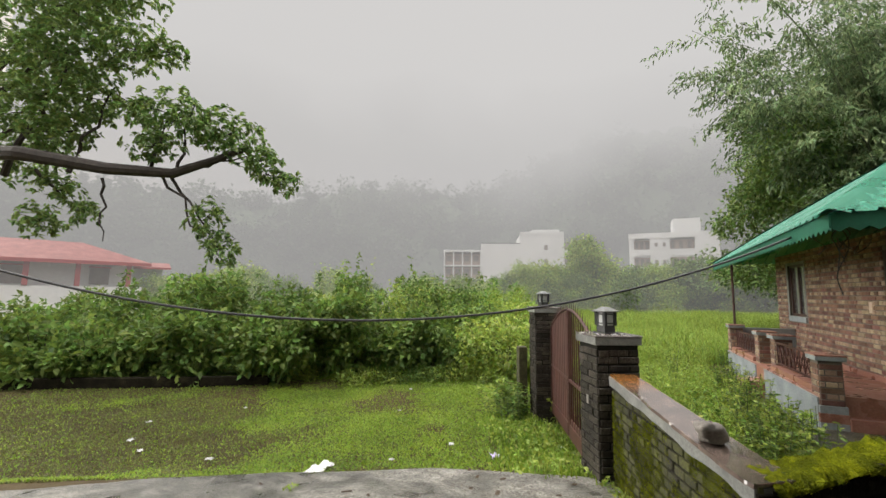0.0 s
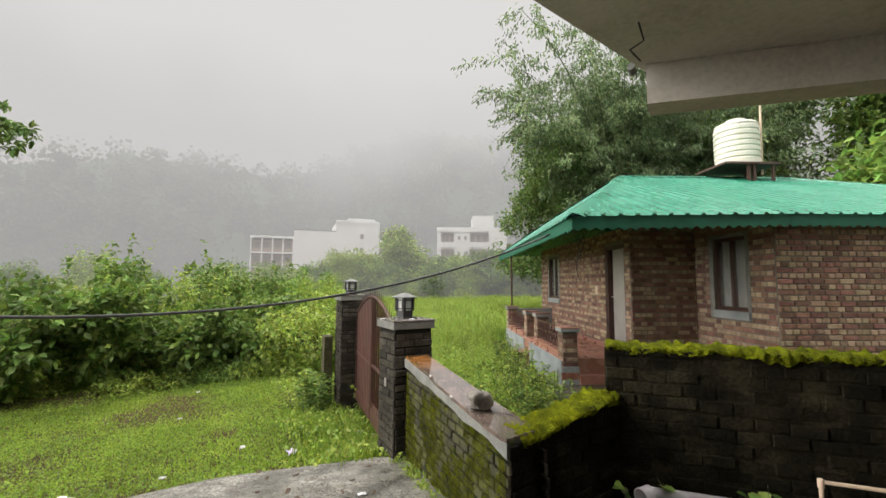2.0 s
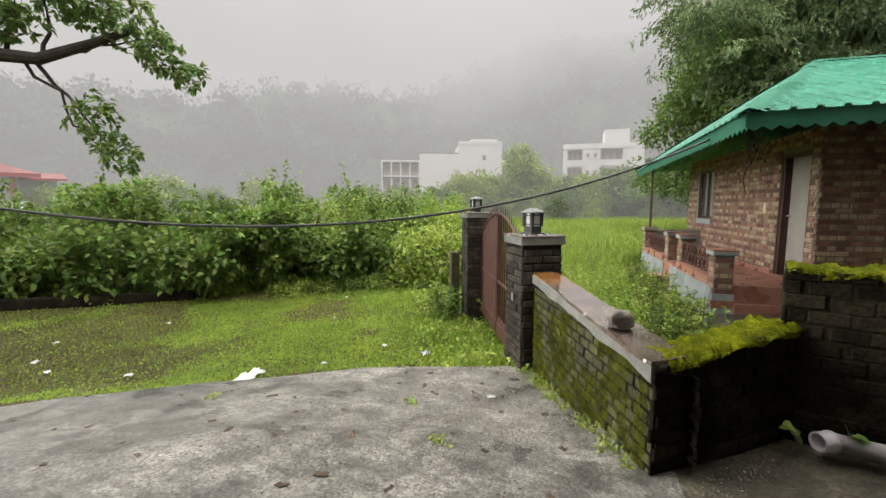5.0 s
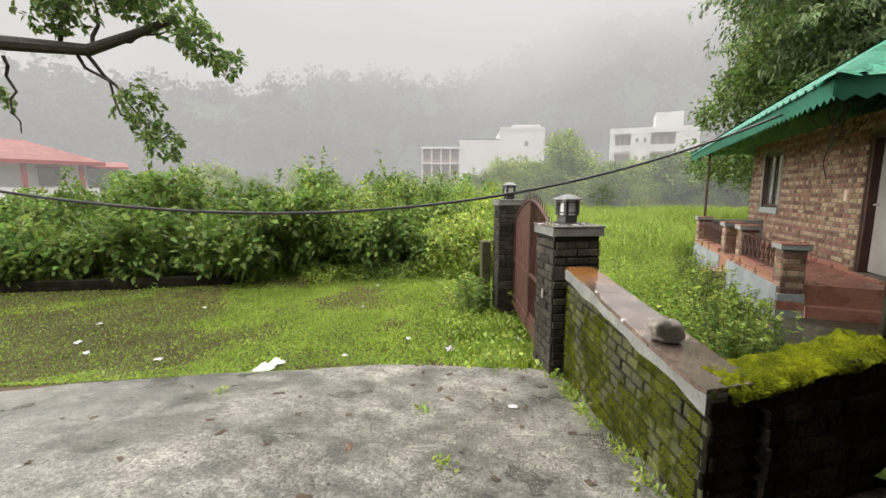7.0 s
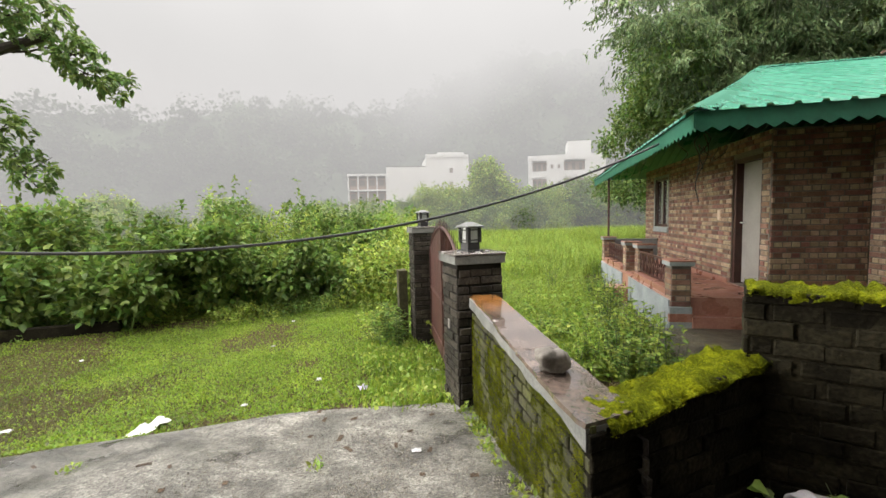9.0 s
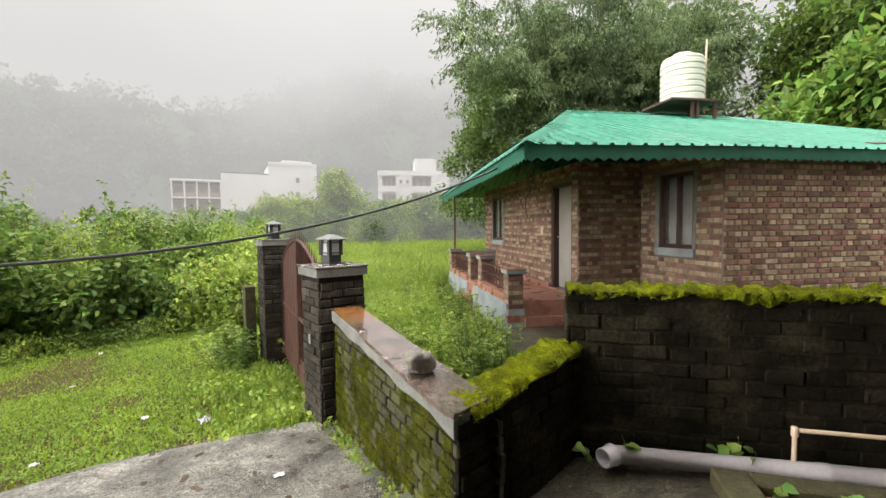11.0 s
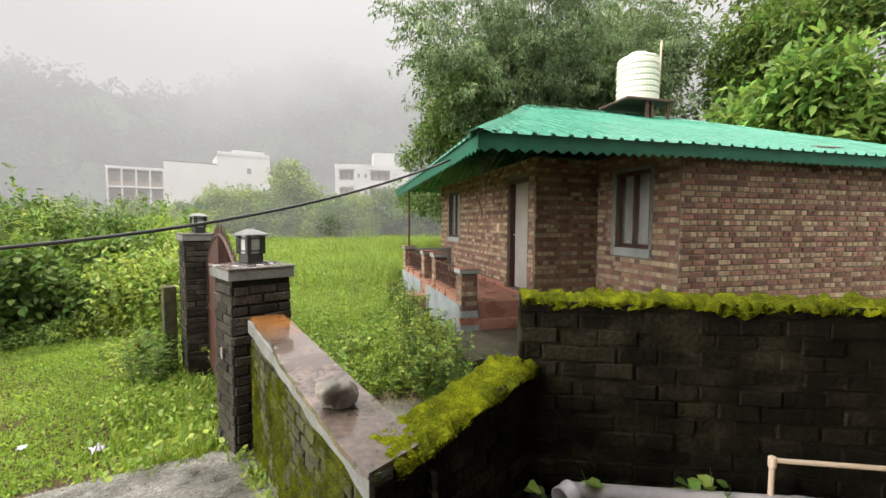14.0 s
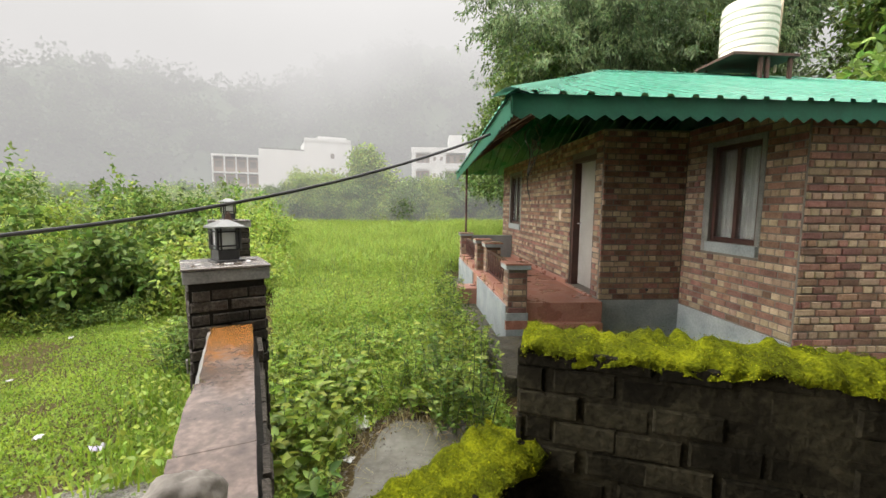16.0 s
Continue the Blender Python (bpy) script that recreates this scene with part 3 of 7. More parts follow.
tall, TALL_L = wall_thing("wall_tall", (1.10, 3.42), (5.38, 2.03), None, "tall sooty black brick wall with moss on top")
part("core", box(0.01, TALL_L, 0.02, 0.24, -0.5, 1.12), "sooty", tall)
bricks_apart(lay(TALL_L, -0.05, 1.16, course=0.095, stretch=0.21, english=False), pose(0, 0.02, 0), tall, ("sooty", "sooty"), 0.022, RNG, 0.019)
bricks_apart(lay(0.24, -0.05, 1.16, course=0.095, stretch=0.24, english=False), pose(0.01, 0.25, 0, 0, 0, -90), tall, ("sooty", "sooty"), 0.02, RNG, 0.006)
moss_layer("moss", TALL_L, 0.02, 0.25, 1.15, tall, None, 0.035, 0.075, 11)

# ---- gate pillars and gate ----
M["cap_top"] = mottled("wet_cap_stone", [(0.06, 0.05, 0.045), (0.16, 0.14, 0.125), (0.30, 0.275, 0.25)], 9, 60, 0.2, 0.1, 0.002, gloss=(0.03, 0.3))


def gate_pillar(m, foot, top, label):
    p = empty("gate_pillar", m @ pose(0, 0, foot), label, "pillar", "gate pillars")
    h, r = top - foot, 0.222
    part("core", box(-r, r, -r, r, -0.4, h - 0.1), "dark_joint", p)
    for k in range(4):
        face = pose(0, 0, 0, 0, 0, 90 * k) @ pose(-r, -r, 0)
        bricks_apart(lay(2 * r, -0.30, h - 0.10, course=0.078, stretch=0.222, english=False), face, p, ("slate", "slate"), 0.018, RNG, 0.011)
    part("cap", box(-0.254, 0.254, -0.254, 0.254, h - 0.10, h - 0.02, 0.004), "cement", p, "grey cement pillar cap")
    part("cap_slab", box(-0.262, 0.262, -0.262, 0.262, h - 0.018, h, 0.004), "cap_top", p, "wet thin stone slab")
    return p


P1, P2 = pose(-0.70, 4.895, 0, 0, 0, 32.5), pose(-2.12, 7.76, 0, 0, 0, 30)
gate_pillar(P1, -0.32, 1.24, "dark slate-brick gate pillar with a wet cement cap")
gate_pillar(P2, -0.62, 1.43, "dark slate-brick gate pillar overgrown at the foot")
part("switch_plate", box(-0.256, -0.246, -0.05, -0.005, 0.5, 0.59, 0.002), "white_door", m=P1)
tagged(bpy.data.objects["switch_plate"], "small cream bell switch plate on the brick pillar", "switch")

M["lamp_glass"], _n, _l, _b = material("frosted_lamp_glass", 0.35)
_b.inputs["Base Color"].default_value = (0.55, 0.58, 0.56, 1)
_b.inputs["Transmission Weight"].default_value = 0.1
M["lamp_roof"] = mottled("grey_lamp_paint", [(0.10, 0.11, 0.10), (0.2, 0.2, 0.19)], 12, 80, 0.4, 0.05, 0.001)


def lantern(m, label):
    t = empty("pillar_lantern", m, label, "lantern", "gate lanterns")
    part("foot_plate", box(-0.095, 0.095, -0.095, 0.095, 0, 0.012, 0.002), "iron", t)
    part("base", box(-0.07, 0.07, -0.07, 0.07, 0.012, 0.085, 0.004), "iron", t)
    part("glass", box(-0.062, 0.062, -0.062, 0.062, 0.085, 0.235), "lamp_glass", t)
    for sx in (-1, 1):
        for sy in (-1, 1):
            part("corner_post", box(sx * 0.075 - 0.008, sx * 0.075 + 0.008, sy * 0.075 - 0.008, sy * 0.075 + 0.008, 0.085, 0.235), "iron", t)
    for k in range(4):
        for z in (0.105, 0.205):
            part("glazing_bar", box(-0.067, 0.067, -0.008, 0.008, z, z + 0.01), "iron", t, m=pose(0, 0, 0, 0, 0, 90 * k) @ pose(0, -0.075, 0))
        for x in (-0.052, 0.052):
            part("glazing_bar", box(x - 0.005, x + 0.005, -0.006, 0.006, 0.085, 0.235), "iron", t, m=pose(0, 0, 0, 0, 0, 90 * k) @ pose(0, -0.075, 0))
    bm = bmesh.new()
    a = [bm.verts.new((sx * 0.105, sy * 0.105, 0.235)) for sx, sy in ((-1, -1), (1, -1), (1, 1), (-1, 1))]
    b = [bm.verts.new((sx * 0.105, sy * 0.105, 0.247)) for sx, sy in ((-1, -1), (1, -1), (1, 1), (-1, 1))]
    c = [bm.verts.new((sx * 0.022, sy * 0.022, 0.292)) for sx, sy in ((-1, -1), (1, -1), (1, 1), (-1, 1))]
    for p, q in ((a, b), (b, c)):
        for k in range(4):
            bm.faces.new((p[k], p[(k + 1) % 4], q[(k + 1) % 4], q[k]))
    bm.faces.new(a[::-1])
    bm.faces.new(c)
    part("roof", bm, "lamp_roof", t)
    return t


lan = lantern(P1 @ pose(0.02, 0.07, 1.24, 0, 0, 14), "black metal pillar lantern with frosted glass panes")
copy_thing(lan, P2 @ pose(0, 0.05, 1.43, 0, 0, 10) @ Matrix.Scale(1, 4))


def gate():
    """A closed two-leaf steel gate, arched on top, with spikes."""
    a, b = P1 @ Vector((-0.02, 0.245, 0)), P2 @ Vector((0.06, -0.245, 0))
    m, length = strip_frame(a, b)
    g = empty("gate", m @ pose(0, 0, -0.42), "closed red-brown sheet steel gate with an arched spiked top", "gate")
    half = length / 2

    def arch(x):
        return 1.50 + 0.36 * math.sin(math.pi * max(0, min(1, x / length)))

    for k in range(2):
        x0, x1 = k * half + 0.02, (k + 1) * half - 0.01
        bm = bmesh.new()
        n = 40
        lo, hi = [], []
        for i in range(n + 1):
            x = x0 + (x1 - x0) * i / n
            wob = 0.008 if i % 4 < 2 else 0.0
            lo.append([bm.verts.new((x, y + wob, 0.06)) for y in (-0.008, 0.008)])
            hi.append([bm.verts.new((x, y + wob, arch(x) - 0.03 if k else 0.30)) for y in (-0.008, 0.008)])
        for i in range(n):
            bm.faces.new((lo[i][0], lo[i + 1][0], hi[i + 1][0], hi[i][0]))
            bm.faces.new((lo[i + 1][1], lo[i][1], hi[i][1], hi[i + 1][1]))
            bm.faces.new((hi[i][0], hi[i + 1][0], hi[i + 1][1], hi[i][1]))
        leaf = part("leaf", bm, "rust_red", g)
        part("stile", box(x0, x0 + 0.04, -0.025, 0.025, 0.03, arch(x0) - 0.01, 0.003), "rust_red", leaf)
        part("stile", box(x1 - 0.04, x1, -0.025, 0.025, 0.03, arch(x1) - 0.01, 0.003), "rust_red", leaf)
        part("rail", box(x0 + 0.04, x1 - 0.04, -0.03, 0.03, 0.03, 0.22, 0.004), "rust_red", leaf)
        part("rail", box(x0 + 0.04, x1 - 0.04, -0.022, 0.022, 0.82, 0.86, 0.003), "rust_red", leaf)
        part("arch_rail", tube([(x0 + (x1 - x0) * i / 12, 0, arch(x0 + (x1 - x0) * i / 12)) for i in range(13)], 0.022), "rust_red", leaf)
        for i in range(11):
            x = x0 + (x1 - x0) * (i + 0.5) / 11
            if not k:
                part("bar", box(x - 0.01, x + 0.01, -0.01, 0.01, 0.30, arch(x) - 0.012), "rust_red", leaf)
            part("spike", tube([(x, 0, arch(x)), (x, 0, arch(x) + 0.10), (x, 0, arch(x) + 0.14)], 0.009, 6, 0.1), "rust", leaf)
        for i in range(5 if k else 0):
            x = x0 + (x1 - x0) * (i + 0.5) / 5
            part("bar", box(x - 0.01, x + 0.01, -0.028, -0.012, 0.22, arch(x) - 0.02), "rust_red", leaf)
    part("latch", box(half - 0.06, half + 0.06, -0.05, -0.02, 0.98, 1.02, 0.004), "rust", g)
    part("hasp", tube([(half, -0.03, 1.25), (half, -0.07, 1.25), (half, -0.07, 1.2)], 0.012), "rust", g)


gate()
part("stub_wall", box(-0.08, 0.08, 0.34, 0.56, -0.8, 0.66, 0.01), "mossy_cement", m=P2 @ pose(-0.36, -0.15, 0))
tagged(bpy.data.objects["stub_wall"], "low mossy stub wall with a cement top beside the far pillar", "wall", kind="structure")

# ---- cottage ----
COT = pose(3.05, 7.85, 0, 0, 0, 4.5)
cottage = empty("cottage", COT, "single-storey brick cottage with a green sheet metal hip roof", "house")
RX0, RX1, RY0, RY1 = -1.55, 8.7, -2.05, 7.3
WB, WT, WALLZ = 6.1, 0.23, 2.72
EZ, RZ = 2.62, 4.45
RIDGE0, RIDGE1 = (1.29, 3.05), (5.8, 3.05)
DOOR = (0.22, 1.10, 0.36, 2.42)
WIN_A = (4.25, 5.25, 1.22, 2.44)
WIN_B = (0.50, 1.25, 1.22, 2.42)


def pierced(x0, x1, y0, y1, z0, z1, axis, hole, mat="mortar"):
    """Wall pieces round one opening, along axis 0 (x) or 1 (y)."""
    a, b, c, d = hole
    for lo, hi, u, v in ((None, a, z0, z1), (b, None, z0, z1), (a, b, z0, c), (a, b, d, z1)):
        if axis == 0:
            q = (x0 if lo is None else lo, x1 if hi is None else hi, y0, y1)
        else:
            q = (x0, x1, y0 if lo is None else lo, y1 if hi is None else hi)
        part("wall", box(*q, u, v), mat, cottage)


def cottage_shell():
    for lo, hi, u, v in ((0, DOOR[0], -0.5, WALLZ), (DOOR[1], WIN_A[0], -0.5, WALLZ), (WIN_A[1], WB, -0.5, WALLZ), (DOOR[0], DOOR[1], DOOR[3], WALLZ), (DOOR[0], DOOR[1], -0.5, DOOR[2]), (WIN_A[0], WIN_A[1], -0.5, WIN_A[2]), (WIN_A[0], WIN_A[1], WIN_A[3], WALLZ)):
        part("wall", box(0, WT, lo, hi, u, v), "mortar", cottage)
    part("wall", box(WT, 1.23 + WT, 0, WT, -0.5, WALLZ), "mortar", cottage)
    pierced(1.23, 1.23 + WT, -1.8, 0, -0.5, WALLZ, 1, (-WIN_B[1], -WIN_B[0], WIN_B[2], WIN_B[3]))
    part("wall", box(1.23 + WT, 7.6, -1.8, -1.8 + WT, -0.5, WALLZ), "mortar", cottage)
    part("wall", box(7.6 - WT, 7.6, -1.8 + WT, WB, -0.5, WALLZ), "mortar", cottage)
    part("wall", box(WT, 7.6 - WT, WB - WT, WB, -0.5, WALLZ), "mortar", cottage)
    part("ceiling", box(WT, 7.6 - WT, WT, WB - WT, 2.6, 2.65), "soffit", cottage)
    # plinth bands
    part("plinth", box(-0.0, 1.21, -0.025, 0.0, -0.5, 0.32), "plinth", cottage, "blue-grey cement plinth")
    part("plinth", box(1.205, 1.23, -1.8, 0.0, -0.5, 0.26), "plinth", cottage, "blue-grey cement plinth")
    # brick faces
    side = pose(0, 0, 0, 0, 0, -90)
    face_a = [b for b in lay(WB, 0.36, WALLZ, [(WB - DOOR[1], WB - DOOR[0], DOOR[2], DOOR[3] + 0.02), (WB - WIN_A[1] - 0.11, WB - WIN_A[0] + 0.06, WIN_A[2] - 0.13, WIN_A[3] + 0.06)])]
    bricks_joined([b for b in face_a if not b[4]], pose(0, WB, 0, 0, 0, -90), cottage, "brick", 0.015, RNG)
    bricks_joined([b for b in face_a if b[4]], pose(0, WB, 0, 0, 0, -90), cottage, "brick_light", 0.015, RNG)
    face_f = lay(7.6 - 1.23, -0.4, WALLZ)
    bricks_joined([b for b in face_f if not b[4]], pose(1.23, -1.8, 0), cottage, "brick", 0.015, RNG)
    bricks_joined([b for b in face_f if b[4]], pose(1.23, -1.8, 0), cottage, "brick_light", 0.015, RNG)
    face_c = lay(1.218, 0.33, WALLZ)
    bricks_joined([b for b in face_c if not b[4]], pose(0, 0, 0), cottage, "brick", 0.015, RNG)
    bricks_joined([b for b in face_c if b[4]], pose(0, 0, 0), cottage, "brick_light", 0.015, RNG)
    face_w = lay(1.79, 0.27, WALLZ, [(WIN_B[0] - 0.11, WIN_B[1] + 0.06, WIN_B[2] - 0.13, WIN_B[3] + 0.06)])
    bricks_apart([b for b in face_w], pose(1.23, 0, 0, 0, 0, -90), cottage, ("brick", "brick_light"), 0.012, RNG, 0.002)


cottage_shell()


def roof_sheets():
    """Four slopes of ribbed sheet, ribs running up each slope."""
    def slope(u0, u1, eave, up, apex0, apex1, side, place):
        bm = bmesh.new()
        step, cols = 0.21, []
        u, k = u0, 0
        xs = []
        while u < u1:
            xs += [(u, 0), (u + 0.14, 0), (u + 0.155, 0.028), (u + 0.195, 0.028)]
            u += step
        xs = [q for q in xs if q[0] < u1] + [(u1, 0)]
        for x, h in xs:
            reach = 1.0
            if x < apex0:
                reach = (x - u0) / (apex0 - u0)
            elif x > apex1:
                reach = (u1 - x) / (u1 - apex1)
            col = []
            for j in range(5):
                f = reach * j / 4
                jit = 0.004 * noise.noise((x * 2, f * 4, side))
                col.append((x, f, h + jit))
            cols.append([bm.verts.new(place(x, f, h)) for x, f, h in col])
        for a, b in zip(cols, cols[1:]):
            for j in range(4):
                bm.faces.new((a[j], b[j], b[j + 1], a[j + 1]))
        bmesh.ops.remove_doubles(bm, verts=bm.verts, dist=0.0005)
        return bm
    d = RIDGE0[1] - RY0
    part("roof_sheet", slope(RX0, RX1, 0, 0, RIDGE0[0], RIDGE1[0], 1, lambda x, f, h: (x, RY0 + d * f, EZ + (RZ - EZ) * f + h)), "green_sheet", cottage, "bright green ribbed roof sheet")
    d2 = RIDGE0[0] - RX0
    part("roof_sheet", slope(RY0, RY1, 0, 0, RIDGE0[1], RIDGE0[1], 2, lambda y, f, h: (RX0 + d2 * f, y, EZ + (RZ - EZ) * f + h)), "green_sheet", cottage, "bright green ribbed roof sheet")
    d3 = RY1 - RIDGE0[1]
    part("roof_sheet", slope(RX0, RX1, 0, 0, RIDGE0[0], RIDGE1[0], 3, lambda x, f, h: (x, RY1 - d3 * f, EZ + (RZ - EZ) * f + h)), "green_sheet", cottage)
    d4 = RX1 - RIDGE1[0]
    part("roof_sheet", slope(RY0, RY1, 0, 0, RIDGE1[1], RIDGE1[1], 4, lambda y, f, h: (RX1 - d4 * f, y, EZ + (RZ - EZ) * f + h)), "green_sheet", cottage)

    def flashing(a, b, wide=0.16):
        a, b = Vector(a), Vector(b)
        dr = (b - a).normalized()
        s = dr.cross(ZUP).normalized()
        bm = bmesh.new()
        ring = []
        for p in (a, a.lerp(b, 0.33), a.lerp(b, 0.66), b):
            ring.append([bm.verts.new(p + s * k * wide + ZUP * (0.05 - 0.07 * abs(k) ** 1.3)) for k in (-1, -0.4, 0, 0.4, 1)])
        for p, q in zip(ring, ring[1:]):
            for k in range(4):
                bm.faces.new((p[k], q[k], q[k + 1], p[k + 1]))
        part("hip_flashing", bm, "green_sheet", cottage)
    r0, r1 = (*RIDGE0, RZ), (*RIDGE1, RZ)
    flashing((RX0, RY0, EZ), r0)
    flashing((RX1, RY0, EZ), r1)
    flashing((RX0, RY1, EZ), r0)
    flashing(r0, r1)


ZUP = Vector((0, 0, 1))
roof_sheets()


def valance(x0, x1, m, drop=0.15):
    """A fascia sheet with a saw-tooth lower edge."""
    bm = bmesh.new()
    n = int((x1 - x0) / 0.07)
    for s, y in ((0, 0.0), (1, 0.004)):
        prev = None
        for i in range(n + 1):
            x = x0 + (x1 - x0) * i / n
            z = -drop - (0.045 if i % 2 else 0.0) + 0.006 * noise.noise((x * 5, 0, 0))
            cur = (bm.verts.new((x, y + 0.01 * noise.noise((x * 1.7, 2, 0)), 0.0)), bm.verts.new((x, y + 0.014 * noise.noise((x * 1.7, 2, 0)), z)))
            if prev:
                bm.faces.new((prev[0], prev[1], cur[1], cur[0]))
            prev = cur
    part("valance", bm, "green_dark", cottage, "dark green saw-tooth valance under the eave", m)


valance(RX0 + 0.02, RX1, pose(0, RY0 + 0.03, EZ + 0.01))
valance(-RY1, -RY0 - 0.02, pose(RX0 + 0.03, 0, EZ + 0.01, 0, 0, -90))
# eave lining and framing
def eave_lining():
    """Pale sheet between the rafters under the porch eave."""
    bm = bmesh.new()
    k = (RZ - EZ) / (RIDGE0[0] - RX0)
    x0, x1 = RX0 + 0.08, 0.0
    for dz in (-0.035, -0.041):
        prev = None
        for i in range(7):
            f = i / 6
            x, lo, hi = x0 + (x1 - x0) * f, RY0 + 0.2 + 2.7 * f, RY1 - 0.2 - 2.3 * f
            cur = [bm.verts.new((x, lo + (hi - lo) * j / 12, EZ + k * (x - RX0) + dz)) for j in range(13)]
            if prev:
                for j in range(12):
                    bm.faces.new((prev[j], prev[j + 1], cur[j + 1], cur[j]))
            prev = cur
    part("eave_lining", bm, "lining", cottage, "pale sheet lining under the porch eave")


eave_lining()
for k in range(9):
    y = -1.6 + k * 1.0
    f = min(0.55, (y - RY0) / 5.1 - 0.02, (RY1 - y) / 4.25 - 0.02)
    part("rafter", tube([(RX0 + 0.06, y, EZ - 0.03), (RX0 + 2.84 * f, y, EZ + 1.83 * f - 0.04)], 0.022, 6), "rust", cottage)
for f in (0.12, 0.36):
    part("purlin", box(RX0 + 2.84 * f - 0.02, RX0 + 2.84 * f + 0.02, RY0 + 5.1 * f, RY1 - 4.25 * f, EZ + 1.83 * f - 0.07, EZ + 1.83 * f - 0.03), "rust", cottage)
for k in range(9):
    x = -0.6 + k * 1.0
    part("rafter", tube([(x, RY0 + 0.06, EZ - 0.03), (x, -1.2, EZ + 0.28)], 0.022, 6), "rust", cottage)


def skew_eave():
    """The porch eave was built out of square: its near corner stands out and hangs lower."""
    for ob in cottage.children:
        if ob.name.split(".")[0] in ("roof_sheet", "hip_flashing", "valance", "rafter", "purlin", "eave_lining"):
            m = ob.matrix_basis.copy()
            back = m.inverted()
            for v in ob.data.vertices:
                p = m @ v.co
                a = min(1, max(0, (1.29 - p.x) / 2.84))
                b = min(1, max(0, (7.3 - p.y) / 9.35))
                p += Vector((a * (0.30 - 0.68 * b), -0.42 * a * b, -0.13 * a * b))
                v.co = back @ p


skew_eave()


def cottage_openings():
    # door, recessed and shut
    y0, y1, z0, z1 = DOOR
    door = part("door", box(0.13, 0.17, y0 + 0.07, y1 - 0.07, z0 + 0.02, z1 - 0.07, 0.003), "white_door", cottage, "plain grey-white door, shut")
    part("frame", box(0.02, 0.19, y1 - 0.07, y1, z0, z1, 0.004), "dark_wood", door)
    part("frame", box(0.02, 0.19, y0, y0 + 0.07, z0, z1, 0.004), "dark_wood", door)
    part("frame", box(0.02, 0.19, y0 + 0.07, y1 - 0.07, z1 - 0.07, z1, 0.004), "dark_wood", door)
    part("handle", tube([(0.13, y1 - 0.14, 1.38), (0.07, y1 - 0.14, 1.38), (0.07, y1 - 0.22, 1.38)], 0.012), "pvc", door, "steel lever handle")
    part("door_sill", box(-0.05, 0.2, y0 - 0.05, y1 + 0.05, z0 - 0.05, z0 - 0.003, 0.004), "red_floor", cottage)

    def window(m, w, h, two, label):
        win = new("window")
        win.parent = cottage
        win.matrix_basis = m
        tagged(win, label)
        f = 0.06
        for q in ((0, f, 0, h), (w - f, w, 0, h), (f, w - f, 0, f), (f, w - f, h - f, h)):
            part("frame", box(q[0], q[1], 0.03, 0.12, q[2], q[3], 0.004), "dark_wood", win)
        part("mullion", box(w * 0.5 - 0.03, w * 0.5 + 0.03, 0.035, 0.11, f, h - f, 0.004), "dark_wood", win)
        part("pane", box(f, w * 0.5 - 0.03, 0.07, 0.076, f, h - f), "pane", win)
        part("pane", box(w * 0.5 + 0.03, w - f, 0.07, 0.076, f, h - f), "pane", win)
        bm = bmesh.new()
        n = 40
        prev = None
        for i in range(n + 1):
            x = f + (w - 2 * f) * i / n
            y = 0.135 + 0.012 * math.sin(i * 1.35)
            cur = (bm.verts.new((x, y, f)), bm.verts.new((x, y, h - f)))
            if prev:
                bm.faces.new((prev[0], cur[0], cur[1], prev[1]))
            prev = cur
        part("curtain", bm, "curtain", win, "pale drawn curtain")
        part("sill", box(-0.004, w + 0.05, -0.045, 0.03, -0.13, -0.004, 0.004), "plinth", win, "blue-grey cement sill")
        part("surround", box(-0.11, -0.002, -0.012, 0.03, -0.13, h + 0.06), "cement", win)
        part("surround", box(w + 0.002, w + 0.06, -0.012, 0.03, -0.002, h + 0.06), "cement", win)
        part("surround", box(-0.002, w + 0.002, -0.012, 0.03, h + 0.002, h + 0.06), "cement", win)
    window(pose(0, WIN_A[1], WIN_A[2], 0, 0, -90), WIN_A[1] - WIN_A[0], WIN_A[3] - WIN_A[2], True, "dark framed two-pane window with pale curtains")
    window(pose(1.23, -WIN_B[0], WIN_B[2], 0, 0, -90), WIN_B[1] - WIN_B[0], WIN_B[3] - WIN_B[2], True, "dark framed two-pane window with a grey cement sill")


M["pane"], _n, _l, _b = material("window_glass", 0.04)
_b.inputs["Base Color"].default_value = (0.9, 0.93, 0.92, 1)
_b.inputs["Transmission Weight"].default_value = 0.92
_b.inputs["IOR"].default_value = 1.45
M["curtain"] = mottled("curtain_cloth", [(0.34, 0.33, 0.31), (0.46, 0.45, 0.43)], 4, 60, 0.9, 0.2, 0.002)
cottage_openings()


